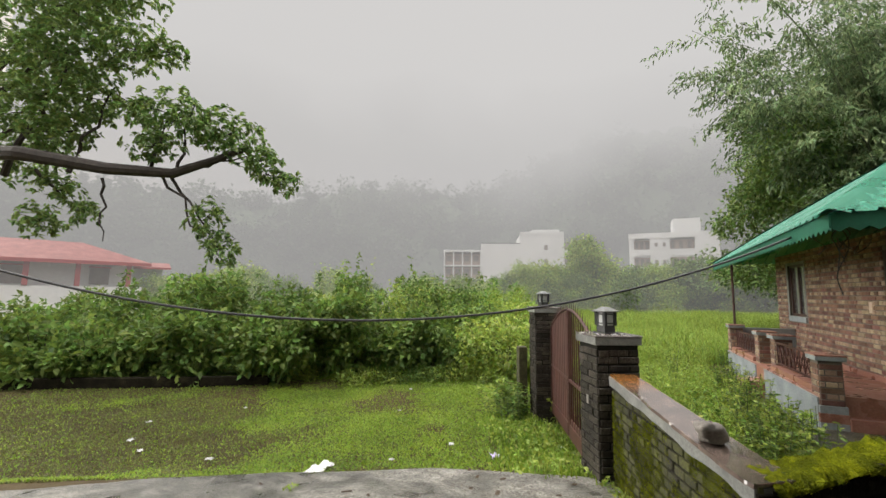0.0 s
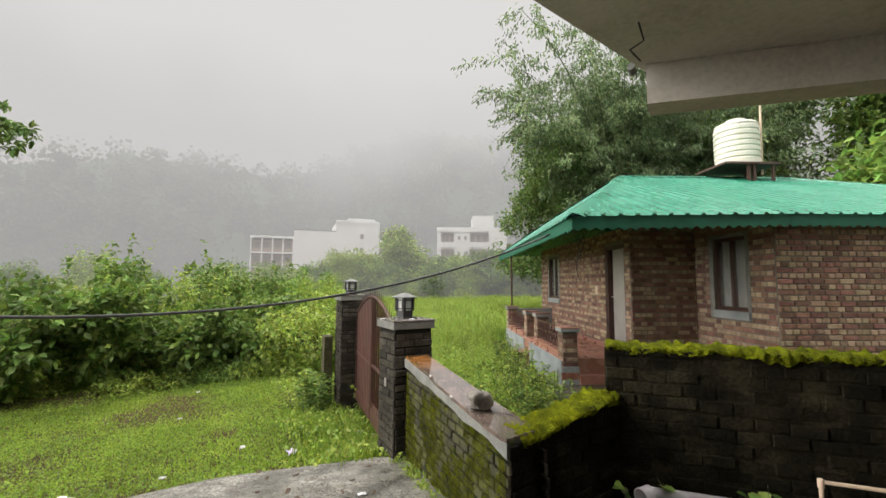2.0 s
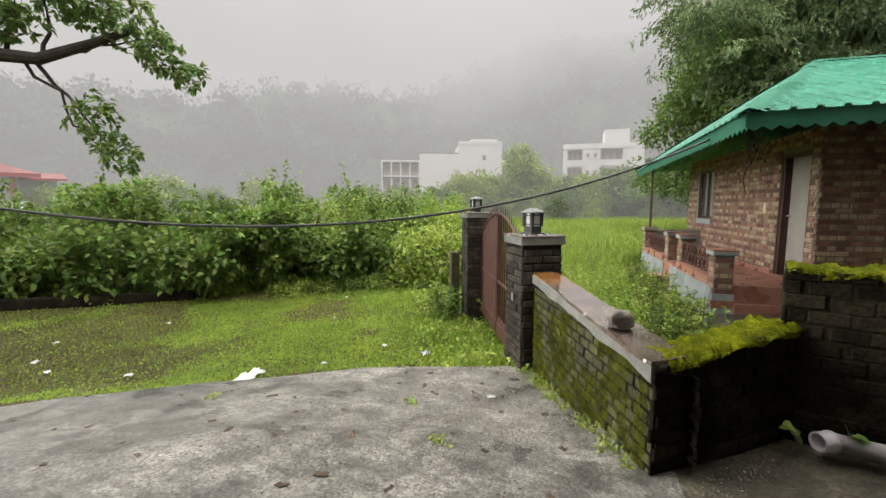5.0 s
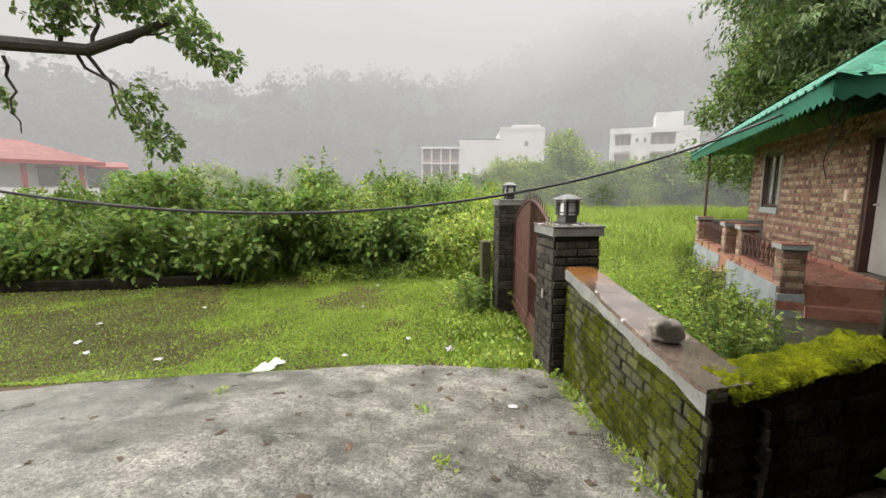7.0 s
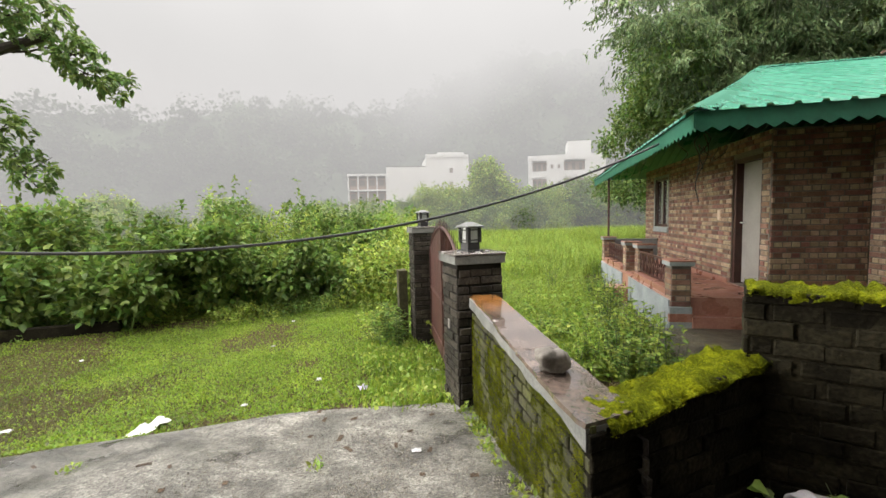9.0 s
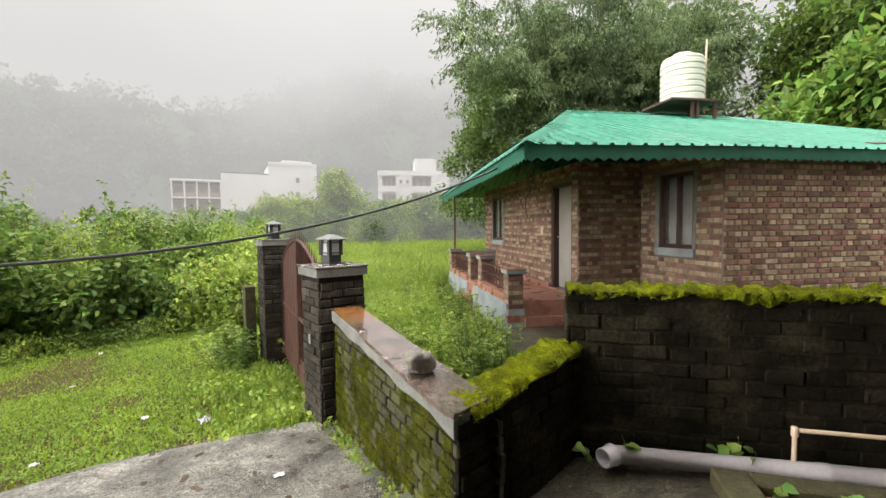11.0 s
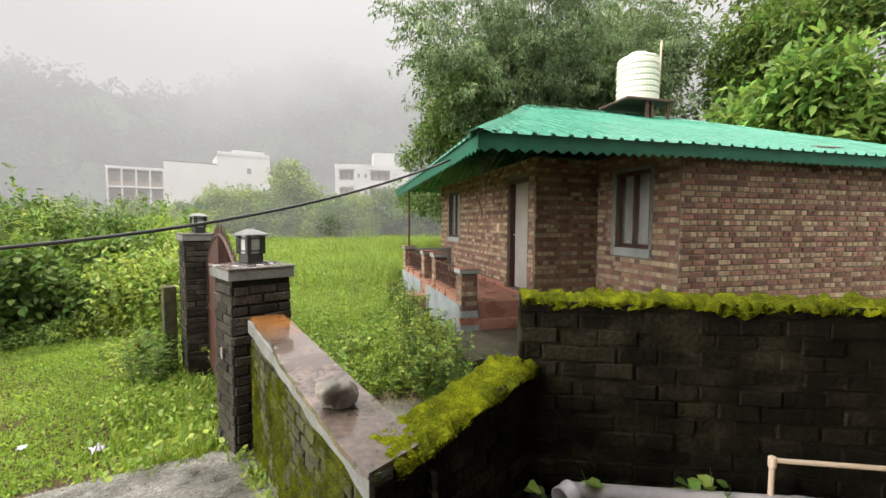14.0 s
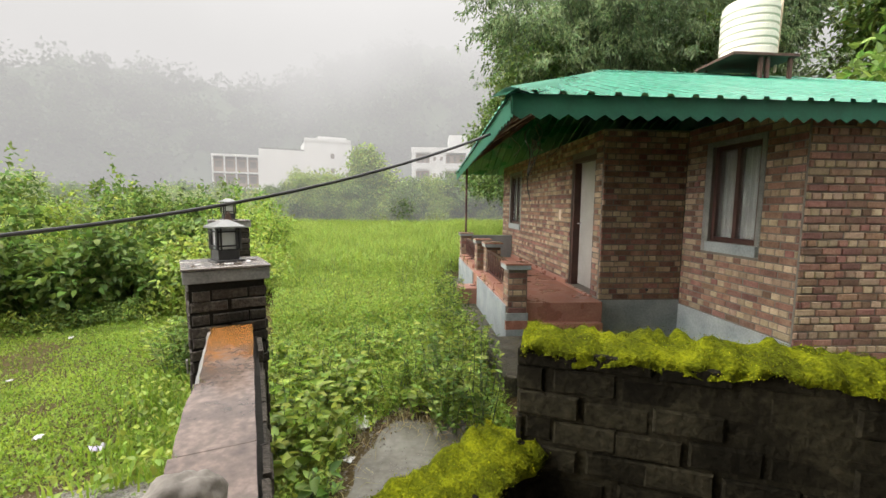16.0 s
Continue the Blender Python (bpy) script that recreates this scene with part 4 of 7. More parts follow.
def porch():
    x0 = -1.36
    fl = part("porch_floor", box(x0, 0.0, -0.17, 5.15, -0.4, 0.33, 0.004), "red_floor", cottage, "wet red oxide porch floor")
    part("step", box(-1.07, -0.03, -0.28, -0.172, -0.4, 0.06, 0.006), "red_floor", cottage)
    part("skirting", box(-0.034, -0.016, 1.16, 5.0, 0.332, 0.42, 0.003), "red_floor", cottage)
    part("porch_plinth", box(x0 - 0.02, x0 - 0.002, -0.19, 2.2, -0.5, 0.30), "plinth", cottage, "blue-grey stained plinth")
    part("porch_plinth", box(x0 - 0.02, x0 - 0.002, 2.75, 5.17, -0.5, 0.30), "plinth", cottage, "blue-grey stained plinth")
    part("porch_step", box(x0 - 0.35, x0 - 0.003, 2.22, 2.73, -0.5, 0.06, 0.005), "red_floor", cottage)

    def post(y, h=0.95, shift=0.0):
        p = new("porch_pillar")
        p.parent = cottage
        p.matrix_basis = pose(x0 + shift, y, 0)
        tagged(p, "stubby brick porch pillar with a red cap")
        part("core", box(0.01, 0.27, 0.01, 0.27, -0.45, h - 0.06), "mortar", p)
        for k, (px, py) in enumerate(((0.01, 0.01), (0.27, 0.01), (0.27, 0.27), (0.01, 0.27))):
            bricks_apart(lay(0.26, 0.20, h - 0.06, course=0.08, stretch=0.26, english=True), pose(px, py, 0, 0, 0, 90 * k), p, ("brick", "brick_light"), 0.01, RNG, 0.002)
        part("base", box(-0.012, 0.292, -0.012, 0.292, 0.10, 0.20, 0.003), "plinth", p)
        part("base_step", box(-0.02, 0.30, -0.02, 0.30, -0.02, 0.10, 0.003), "red_floor", p)
        part("footing", box(-0.016, 0.296, -0.016, 0.296, -0.45, -0.02, 0.003), "plinth", p)
        part("cap", box(-0.03, 0.31, -0.03, 0.31, h - 0.06, h, 0.004), "plinth", p)
        part("cap_slab", box(-0.035, 0.315, -0.035, 0.315, h, h + 0.022, 0.004), "red_floor", p)
    post(-0.22, 0.86)
    for y, shift in ((1.92, 0.10), (2.76, 0.06), (4.88, 0.0)):
        post(y, 0.95, shift)

    def railing(ya, yb):
        r = new("railing")
        r.parent = cottage
        r.matrix_basis = pose(x0 + 0.14, ya, 0.33, 0, 0, 90)
        tagged(r, "red-brown iron railing with crossed bars")
        L = yb - ya
        part("kerb", box(0, L, -0.1, 0.12, 0.0, 0.09, 0.004), "red_floor", r)
        part("rail", box(0, L, -0.018, 0.018, 0.48, 0.51), "rust_red", r)
        part("rail", box(0, L, -0.018, 0.018, 0.12, 0.145), "rust_red", r)
        n = max(3, int(L / 0.2))
        for i in range(n):
            a, b = L * i / n, L * (i + 1) / n
            c, w = (a + b) / 2, (b - a) / 2
            part("cross_bar", tube([(a, 0, 0.145), (b, 0, 0.48)], 0.009, 6), "rust_red", r)
            part("cross_bar", tube([(b, 0, 0.145), (a, 0, 0.48)], 0.009, 6), "rust_red", r)
            part("upright", box(b - 0.008, b + 0.008, -0.008, 0.008, 0.145, 0.48), "rust_red", r)
            part("ring", tube([(c + 0.06 * math.cos(t * math.pi / 5), -0.012, 0.31 + 0.06 * math.sin(t * math.pi / 5)) for t in range(11)], 0.006, 5), "rust_red", r)
    railing(0.06, 1.92)
    railing(3.04, 4.88)
    part("end_wall", box(x0 + 0.28, -0.0, 5.0, 5.12, 0.33, 0.9, 0.004), "plinth", cottage)
    part("roof_post", tube([(x0 + 0.14, 5.02, 0.97), (x0 + 0.14, 5.02, EZ + 0.05)], 0.028, 8), "rust", cottage, "thin rusty steel roof post")


porch()
part("switch_box", box(-0.03, 0.0, 1.48, 1.58, 1.42, 1.6, 0.004), "cream_pvc", cottage)
part("spout", tube([(3.6, -1.82, 2.40), (3.6, -1.95, 2.40)], 0.03, 8), "rust", cottage)
part("spout", tube([(3.95, -1.82, 2.42), (3.95, -1.92, 2.42)], 0.025, 8), "rust", cottage)
part("plaster_panel", box(5.45, 7.6, -1.845, -1.818, -0.4, 2.60, 0.004), "cement", cottage, "grey plastered end of the brick wall")
part("roof_patch", box(-0.24, 0.24, -0.06, 0.06, 0.0, 0.008), "rust", cottage, "dark torn scrap of sheet on the roof", pose(4.2, -1.6, EZ + 0.36 * 0.45 + 0.034, 19.7, 0, -6))
part("weep_pipe", tube([(0.72, -0.03, 0.47), (0.72, 0.02, 0.47)], 0.02, 8), "iron", cottage)
part("path", box(-1.7, -0.0, -1.6, -0.285, -0.6, -0.09, 0.02), "grimy", cottage, "cracked wet cement path")
part("path", box(-1.72, -1.385, -0.282, 5.2, -0.6, -0.24, 0.02), "grimy", cottage, "cracked wet cement path")
for k, (x, y, low_z, sway, top_z) in enumerate(((-1.33, -1.06, 1.70, 0.10, 2.5), (-1.42, -1.22, 1.95, -0.07, 2.48), (-1.28, -1.0, 2.1, 0.06, 2.55), (-1.5, -1.0, 2.2, -0.12, 2.5))):
    pts = [(x + sway * math.sin(i * 0.55) * (1 - i / 14), y - 0.10 + 0.12 * i / 12 + 0.04 * math.sin(i * 0.8 + k), top_z + (low_z - top_z) * i / 12) for i in range(13)]
    part("hanging_wire", tube(pts, 0.007, 5), "cable", cottage)
for k, (x, y, z, r) in enumerate(((-1.25, -0.95, 2.42, 0.16), (-1.35, -1.2, 2.36, 0.12), (-0.9, -0.5, 2.46, 0.22))):
    pts = [(x + r * 0.5 * math.sin(t * 0.5 + k), y + r * math.cos(t * 0.42), z - r * abs(math.sin(t * 0.30))) for t in range(14)]
    part("hanging_wire", tube(pts, 0.006, 5), "cable", cottage)

# water tank on the ridge
def water_tank():
    t = empty("water_tank", COT @ pose(4.25, 2.75, 4.66), "cream ribbed plastic water tank on a steel stand", "tank")
    prof = [(0.02, 0.0), (0.50, 0.0)]
    for k in range(7):
        z = 0.06 + k * 0.14
        prof += [(0.50, z), (0.50, z + 0.08), (0.475, z + 0.10), (0.475, z + 0.12)]
    prof += [(0.49, 1.06), (0.46, 1.10), (0.30, 1.17), (0.22, 1.18), (0.22, 1.24), (0.02, 1.25)]
    part("body", lathe(prof, 32), "tank", t)
    st = empty("tank_stand", COT @ pose(4.25, 2.75, 4.3), "dark rusty steel stand under the water tank", "stand")
    part("platform", box(-0.72, 0.66, -0.55, 0.55, 0.30, 0.355, 0.004), "rust", st)
    for x in (-0.12, 0.02, 0.5):
        part("leg", box(x, x + 0.06, -0.5, -0.44, -0.25, 0.30), "rust", st)
    for x in (-0.6, 0.5):
        part("leg", box(x, x + 0.06, 0.4, 0.46, -0.25, 0.30), "rust", st)
    p = empty("vent_pipe", COT @ pose(4.85, 2.7, 4.45), "thin cream plastic pipe beside the tank", "pipe")
    part("riser", tube([(0, 0, 0), (0.02, 0, 0.8), (0.05, 0, 1.85)], 0.025, 8), "cream_pvc", p)
    part("elbow", tube([(0.04, 0, 1.15), (-0.12, 0, 1.15)], 0.022, 8), "cream_pvc", p)


water_tank()

# ---- house behind the camera: slab, beam, and walls added out of view ----
def own_house():
    h = empty("porch_slab", pose(0, 0, 0), "stained plaster balcony slab and beam overhead", "ceiling", kind="structure")
    part("slab", prism([(-4.6, -4.2), (6.4, -4.2), (6.4, 2.05), (1.45, 3.2), (1.2, 2.98), (-4.6, -1.98)], 3.25, 3.42), "soffit", h)
    bm = box(0, 5.2, -0.24, 0, 2.95, 3.247)
    for v in bm.verts:
        if v.co.x < 0.1 and v.co.y < -0.1:
            v.co.x -= 0.06
    part("beam", bm, "soffit", h, m=strip_frame((1.42, 3.22), (6.4, 2.07))[0])
    part("drain_stub", tube([(1.15, 2.88, 3.17), (1.19, 2.94, 3.155)], 0.028, 10), "cement", h)
    part("hook_wire", tube([(1.05, 2.5, 3.25), (1.1, 2.55, 3.16), (1.04, 2.62, 3.14), (1.08, 2.7, 3.18), (1.15, 2.72, 3.12)], 0.006, 5), "iron", h)
    # unseen storey, added to keep sky light off the cottage front
    w = part("wall_upper", prism([(-4.4, -4.2), (6.4, -4.2), (6.4, 2.0), (1.55, 3.0), (-4.4, -1.8)], 3.42, 9.0), "soffit")
    tagged(w, "unseen plain upper storey added over the slab to block sky light", "wall", kind="structure")
    # back wall out of view, added to close the drive and darken the nook
    w = part("wall_house", box(-4.6, 6.4, -4.45, -4.2, -0.5, 3.25), "soffit")
    tagged(w, "unseen plain plastered wall added behind the drive to close it", "wall", kind="structure")
    # tall side wall out of view, added to cut sky light from the right
    w = part("wall_side", box(6.4, 6.65, -4.45, 2.1, -0.5, 9.0), "soffit")
    tagged(w, "unseen plain plastered side wall added to block sky light", "wall", kind="structure")


own_house()

# pipes on the ground
def ground_pipes():
    d = Vector((1.86, -0.58, 0)).normalized()
    a = Vector((1.219, 3.224, 0.152))
    p = empty("drain_pipe", pose(*a, 0, 0, math.degrees(math.atan2(d.y, d.x))), "grey plastic drain pipe lying along the black wall", "pipe")
    bm = bmesh.new()
    sides = 32
    rings = []
    for x, r in ((0.6, 0.046), (0.1, 0.046), (0, 0.046), (0, 0.06), (0.07, 0.06), (0.075, 0.066), (0.09, 0.066), (0.095, 0.056), (1.2, 0.056), (1.21, 0.06), (1.26, 0.06), (1.27, 0.056), (2.0, 0.056), (2.01, 0.063), (2.1, 0.063), (2.11, 0.056), (4.2, 0.056)):
        turn = Matrix.Rotation(radians(42), 3, "Z") if x < 0.096 else Matrix.Identity(3)
        hub = Vector((0.11, 0, 0)) if x < 0.096 else Vector()
        rings.append([bm.verts.new(hub + turn @ (Vector((x, r * math.cos(t), r * math.sin(t))) - hub)) for t in (2 * math.pi * k / sides for k in range(sides))])
    for q, s in zip(rings, rings[1:]):
        for k in range(sides):
            bm.faces.new((q[k], s[k], s[(k + 1) % sides], q[(k + 1) % sides]))
    bm.faces.new(rings[0])
    part("pipe", bm, "pvc", p, smooth=True)
    w = empty("water_pipe", pose(2.266, 2.915, 0.1, 0, 0, -18), "thin cream plastic water pipe with an elbow", "pipe")
    part("riser", tube([(0, 0, 0), (0, 0, 0.275)], 0.013, 8), "cream_pvc", w)
    part("elbow", lathe([(0.016, 0.25), (0.019, 0.255), (0.019, 0.303), (0.014, 0.308)], 10), "cream_pvc", w)
    part("run", tube([(0, 0, 0.288), (3.2, -0.02, 0.288)], 0.013, 8), "cream_pvc", w)
    g = empty("inspection_pit", pose(2.0, 2.55, 0.1, 0, 0, -20), "square mossy concrete inspection pit with a rusty lid", "drain")
    for q in ((-0.34, -0.15, -0.5, 0.34), (0.55, 1.4, -0.5, 0.34), (-0.148, 0.548, 0.2, 0.34)):
        part("kerb", box(*q, -0.05, 0.062, 0.012), "mossy_cement", g)
    part("lid", box(-0.148, 0.548, -0.5, 0.14, -0.05, 0.036, 0.004), "terracotta", g, "rusty brown lid")


ground_pipes()


# stone on the coping
def stone_on_wall():
    bm = bmesh.new()
    bmesh.ops.create_icosphere(bm, subdivisions=4, radius=1)
    for v in bm.verts:
        n = noise.noise(v.co * 1.2 + Vector((3, 1, 2))) * 0.42 + noise.noise(v.co * 3.0) * 0.14
        v.co *= 1 + n
        v.co = Vector((v.co.x * 0.088, v.co.y * 0.074, max(-0.055, v.co.z * 0.078)))
    ob = part("stone", bm, "rock", smooth=True, m=pose(0.10, 3.125, 0.805, 0, 0, 40))
    tagged(ob, "rounded grey river stone resting on the coping", "stone")


stone_on_wall()


# overhead cable
def cable():
    e, d = Vector((1.5, 6.75, 2.5)), Vector((math.cos(radians(213)), math.sin(radians(213)), 0))
    pts = []
    for i in range(61):
        s = 15.0 * i / 60
        pts.append(e + d * s + ZUP * (0.0361 * s * s - 0.409 * s))
    ob = part("cable", tube(pts, 0.014, 8), "cable")
    tagged(ob, "black overhead cable sagging from the cottage eave", "cable")
    pole = part("pole", tube([pts[-1] + Vector((0, 0, 0.4)), pts[-1] * 1.0 - Vector((0, 0, pts[-1].z + 1.2))], 0.06, 10), "rust")
    tagged(pole, "thin rusty steel pole that carries the cable", "pole")


cable()
# ---- plants ----
def leafy(name, stops, rough=0.55, vary=0.45, hue=0.03, through_light=0.45, scale=0.6):
    """Leaf material: mottled colour per leaf, a little light through it."""
    m = mottled(name, stops, scale, 15, rough, 0.0, 0.01, vary=vary, hue=hue)
    n, l = m.node_tree.nodes, m.node_tree.links
    b = n["Principled BSDF"]
    tr = n.new("ShaderNodeBsdfTranslucent")
    mix = n.new("ShaderNodeMixShader")
    mix.inputs[0].default_value = through_light
    col = b.inputs["Base Color"].links[0].from_socket
    l.new(col, tr.inputs[0])
    l.new(b.outputs[0], mix.inputs[1])
    l.new(tr.outputs[0], mix.inputs[2])
    l.new(mix.outputs[0], n["Material Output"].inputs[0])
    return m


M["grass"] = leafy("lawn_grass", [(0.112, 0.178, 0.016), (0.20, 0.31, 0.026), (0.29, 0.405, 0.044)], vary=0.26, hue=0.018, scale=0.9)
M["tall_grass"] = leafy("field_grass", [(0.15, 0.222, 0.024), (0.24, 0.34, 0.045), (0.345, 0.445, 0.09)], scale=0.35)
M["turf"] = leafy("trodden_turf", [(0.065, 0.058, 0.016), (0.10, 0.10, 0.02), (0.14, 0.165, 0.025)], scale=1.2)
M["straw"] = leafy("dry_grass", [(0.16, 0.13, 0.05), (0.26, 0.21, 0.09)], scale=1.0)
M["shrub"] = leafy("shrub_leaf", [(0.072, 0.122, 0.023), (0.13, 0.205, 0.037), (0.21, 0.305, 0.06)], 0.6, scale=0.5)
M["shrub_bright"] = leafy("young_shrub_leaf", [(0.17, 0.24, 0.034), (0.265, 0.355, 0.056), (0.38, 0.465, 0.10)], 0.45, scale=0.5)
M["tree_leaf"] = leafy("tree_leaf", [(0.09, 0.15, 0.038), (0.155, 0.24, 0.06), (0.25, 0.35, 0.095)], 0.45, scale=0.3)
M["bamboo_leaf"] = leafy("bamboo_leaf", [(0.06, 0.09, 0.038), (0.165, 0.235, 0.10), (0.36, 0.46, 0.21)], 0.5, scale=0.25)
M["big_leaf"] = leafy("broad_leaf", [(0.10, 0.175, 0.03), (0.17, 0.28, 0.05), (0.26, 0.38, 0.085)], 0.6, scale=0.5)
M["bark"] = mottled("wet_bark", [(0.015, 0.012, 0.009), (0.035, 0.028, 0.022), (0.06, 0.05, 0.04)], 5, 40, 0.8, 0.6, 0.01)
M["cane"] = mottled("bamboo_cane", [(0.05, 0.08, 0.03), (0.11, 0.14, 0.06)], 3, 30, 0.5, 0.1, 0.003)

NP = np.random.default_rng(11)


def unit(v):
    return v / np.maximum(1e-6, np.linalg.norm(v, axis=-1, keepdims=True))


def raw_mesh(name, co, loops, starts, mat):
    me = bpy.data.meshes.new(name)
    me.vertices.add(len(co))
    me.vertices.foreach_set("co", co.astype(np.float32).ravel())
    me.loops.add(len(loops))
    me.loops.foreach_set("vertex_index", loops.astype(np.int32))
    me.polygons.add(len(starts))
    me.polygons.foreach_set("loop_start", starts.astype(np.int32))
    me.update(calc_edges=True)
    me.materials.append(M[mat])
    return me


def leaves_mesh(name, at, along, size, mat, wide=0.42, fold=0.18, droop=0.15, fine=False):
    """One folded, pointed leaf of two halves at each place, in one mesh."""
    n = len(at)
    size = np.broadcast_to(np.asarray(size, float), (n,))[:, None]
    along = unit(along)
    side = unit(np.cross(along, unit(NP.normal(size=(n, 3)) * 0.5 + np.array([0, 0, 1.0]))))
    up = np.cross(side, along)
    base, tip = at, at + along * size - up * size * droop
    mid = at + along * size * 0.45
    left, right = mid + side * size * wide * 0.5 + up * size * fold * 0.5, mid - side * size * wide * 0.5 + up * size * fold * 0.5
    if fine:
        w = size * wide * 0.5
        lo, hi = at + along * size * 0.25 + up * size * fold * 0.5, at + along * size * 0.62 - up * size * droop * 0.35 + up * size * fold * 0.45
        co = np.stack([base, lo - side * w, hi - side * w * 0.85, tip, hi + side * w * 0.85, lo + side * w], 1).reshape(-1, 3)
        i = np.arange(n) * 6
        loops = np.stack([i, i + 1, i + 2, i + 3, i, i + 3, i + 4, i + 5], 1).reshape(-1)
        return raw_mesh(name, co, loops, np.arange(2 * n) * 4, mat)
    co = np.stack([base, right, tip, left], 1).reshape(-1, 3)
    i = np.arange(n) * 4
    loops = np.stack([i, i + 1, i + 2, i, i + 2, i + 3], 1).reshape(-1)
    return raw_mesh(name, co, loops, np.arange(2 * n) * 3, mat)


def blades_mesh(name, at, height, mat, lean=0.35, wide=0.012, curl=0.3):
    """Bent grass blades of two segments."""
    n = len(at)
    height = np.broadcast_to(np.asarray(height, float), (n,))[:, None]
    a = NP.uniform(0, 2 * np.pi, n)
    d = np.stack([np.cos(a), np.sin(a), np.zeros(n)], 1)
    s = np.stack([-np.sin(a), np.cos(a), np.zeros(n)], 1) * wide
    k = NP.uniform(0.2, 1, (n, 1)) * lean
    z = np.array([0, 0, 1.0])
    mid = at + z * height * 0.55 + d * height * k * 0.35
    tip = at + z * height * (1 - curl * k) + d * height * k
    co = np.stack([at - s, at + s, mid + s * 0.8, mid - s * 0.8, tip], 1).reshape(-1, 3)
    i = np.arange(n) * 5
    quads = np.stack([i, i + 1, i + 2, i + 3], 1)
    tris = np.stack([i + 3, i + 2, i + 4], 1)
    loops = np.concatenate([quads, tris], 1).reshape(-1)
    starts = np.stack([np.arange(n) * 7, np.arange(n) * 7 + 4], 1).reshape(-1)
    return raw_mesh(name, co, loops, starts, mat)


def stuff(name, me, label, category):
    return tagged(new(name, me), label, category, kind="stuff")


def blob_points(n, centre, radii, shell=0.55):
    """Twig places in an uneven ellipsoid, thicker towards its skin."""
    d = unit(NP.normal(size=(n, 3)))
    r = NP.uniform(shell ** 3, 1, (n, 1)) ** (1 / 3)
    lump = np.array([0.85 + 0.35 * noise.noise((p[0] * 1.7 + centre[0], p[1] * 1.7 + centre[1], p[2] * 1.7)) for p in d])[:, None]
    return np.array(centre) + d * r * lump * np.array(radii), d


def twigs(places, outward, per, spread, hang=0.2):
    """Leaves round each twig: their places and directions."""
    n = len(places)
    at = np.repeat(places, per, 0) + NP.normal(size=(n * per, 3)) * spread
    along = NP.normal(size=(n * per, 3)) * 0.7 + np.repeat(outward, per, 0) * 0.6 - np.array([0, 0, hang])
    return at, along


def foliage(blobs, n_twigs, per, spread, hang=0.2, shell=0.5):
    total = sum(b[1][0] * b[1][1] + b[1][1] * b[1][2] + b[1][0] * b[1][2] for b in blobs)
    A, D = [], []
    for c, r in blobs:
        share = max(3, int(n_twigs * (r[0] * r[1] + r[1] * r[2] + r[0] * r[2]) / total))
        p, d = blob_points(share, c, r, shell)
        a, al = twigs(p, d, per, spread, hang)
        A.append(a)
        D.append(al)
    return np.concatenate(A), np.concatenate(D)


def whorls(blobs, n, per, shell):
    """Leaves spread like fingers from the tip of each twig, drooping a little."""
    total = sum(b[1][0] * b[1][1] + b[1][1] * b[1][2] + b[1][0] * b[1][2] for b in blobs)
    A, D = [], []
    for c, r in blobs:
        p, d = blob_points(max(4, int(n * (r[0] * r[1] + r[1] * r[2] + r[0] * r[2]) / total)), c, r, shell)
        axis = unit(d * 0.6 + NP.normal(size=d.shape) * 0.35 + np.array([0, 0, 0.35]))
        A.append(np.repeat(p, per, 0) + NP.normal(size=(len(p) * per, 3)) * 0.035)
        out = NP.normal(size=(len(p) * per, 3))
        ax = np.repeat(axis, per, 0)
        out = unit(out - ax * (out * ax).sum(1, keepdims=True))
        D.append(out + ax * 0.15 - np.array([0, 0, 0.38]))
    return np.concatenate(A), np.concatenate(D)


def limb(a, b, r0, r1, bend=0.1, n=7, seed=0):
    rng = random.Random(seed)
    a, b = Vector(a), Vector(b)
    pts = []
    for i in range(n):
        f = i / (n - 1)
        p = a.lerp(b, f)
        w = bend * math.sin(math.pi * f) * (b - a).length
        pts.append(p + Vector((rng.uniform(-1, 1), rng.uniform(-1, 1), rng.uniform(-0.5, 0.8))) * w * 0.5)
    return tube(pts, r0, 7, r1 / r0)


# -- moss sprigs over the wall tops --
M["sprig"] = leafy("moss_sprig", [(0.045, 0.038, 0.008), (0.075, 0.088, 0.005), (0.18, 0.20, 0.006), (0.34, 0.345, 0.010)], 0.8, 0.55, 0.03, 0.12, scale=5)
M["wall_sprig"] = leafy("wall_moss_sprig", [(0.03, 0.035, 0.004), (0.125, 0.145, 0.007), (0.27, 0.285, 0.012)], 0.8, 0.35, 0.012, scale=5)
for k in ("sprig", "wall_sprig"):
    M[k].node_tree.nodes["Principled BSDF"].inputs["Specular IOR Level"].default_value = 0.05
for spots, wall, m, outward, kind_of in SPRIGS:
    al = NP.normal(size=spots.shape) * 0.75 + outward
    ob = new("moss_sprigs", leaves_mesh("moss_sprigs", spots, al, NP.uniform(0.004, 0.009, len(spots)), kind_of, 0.6))
    ob.parent = wall
    if m is not None:
        ob.matrix_basis = m
    tagged(ob, kind="stuff")


# -- lawn --
def ground_np(x, y):
    return np.array([ground(a, b) for a, b in zip(x, y)])


def smooth01_np(a, b, x):
    t = np.clip((x - a) / (b - a), 0, 1)
    return t * t * (3 - 2 * t)


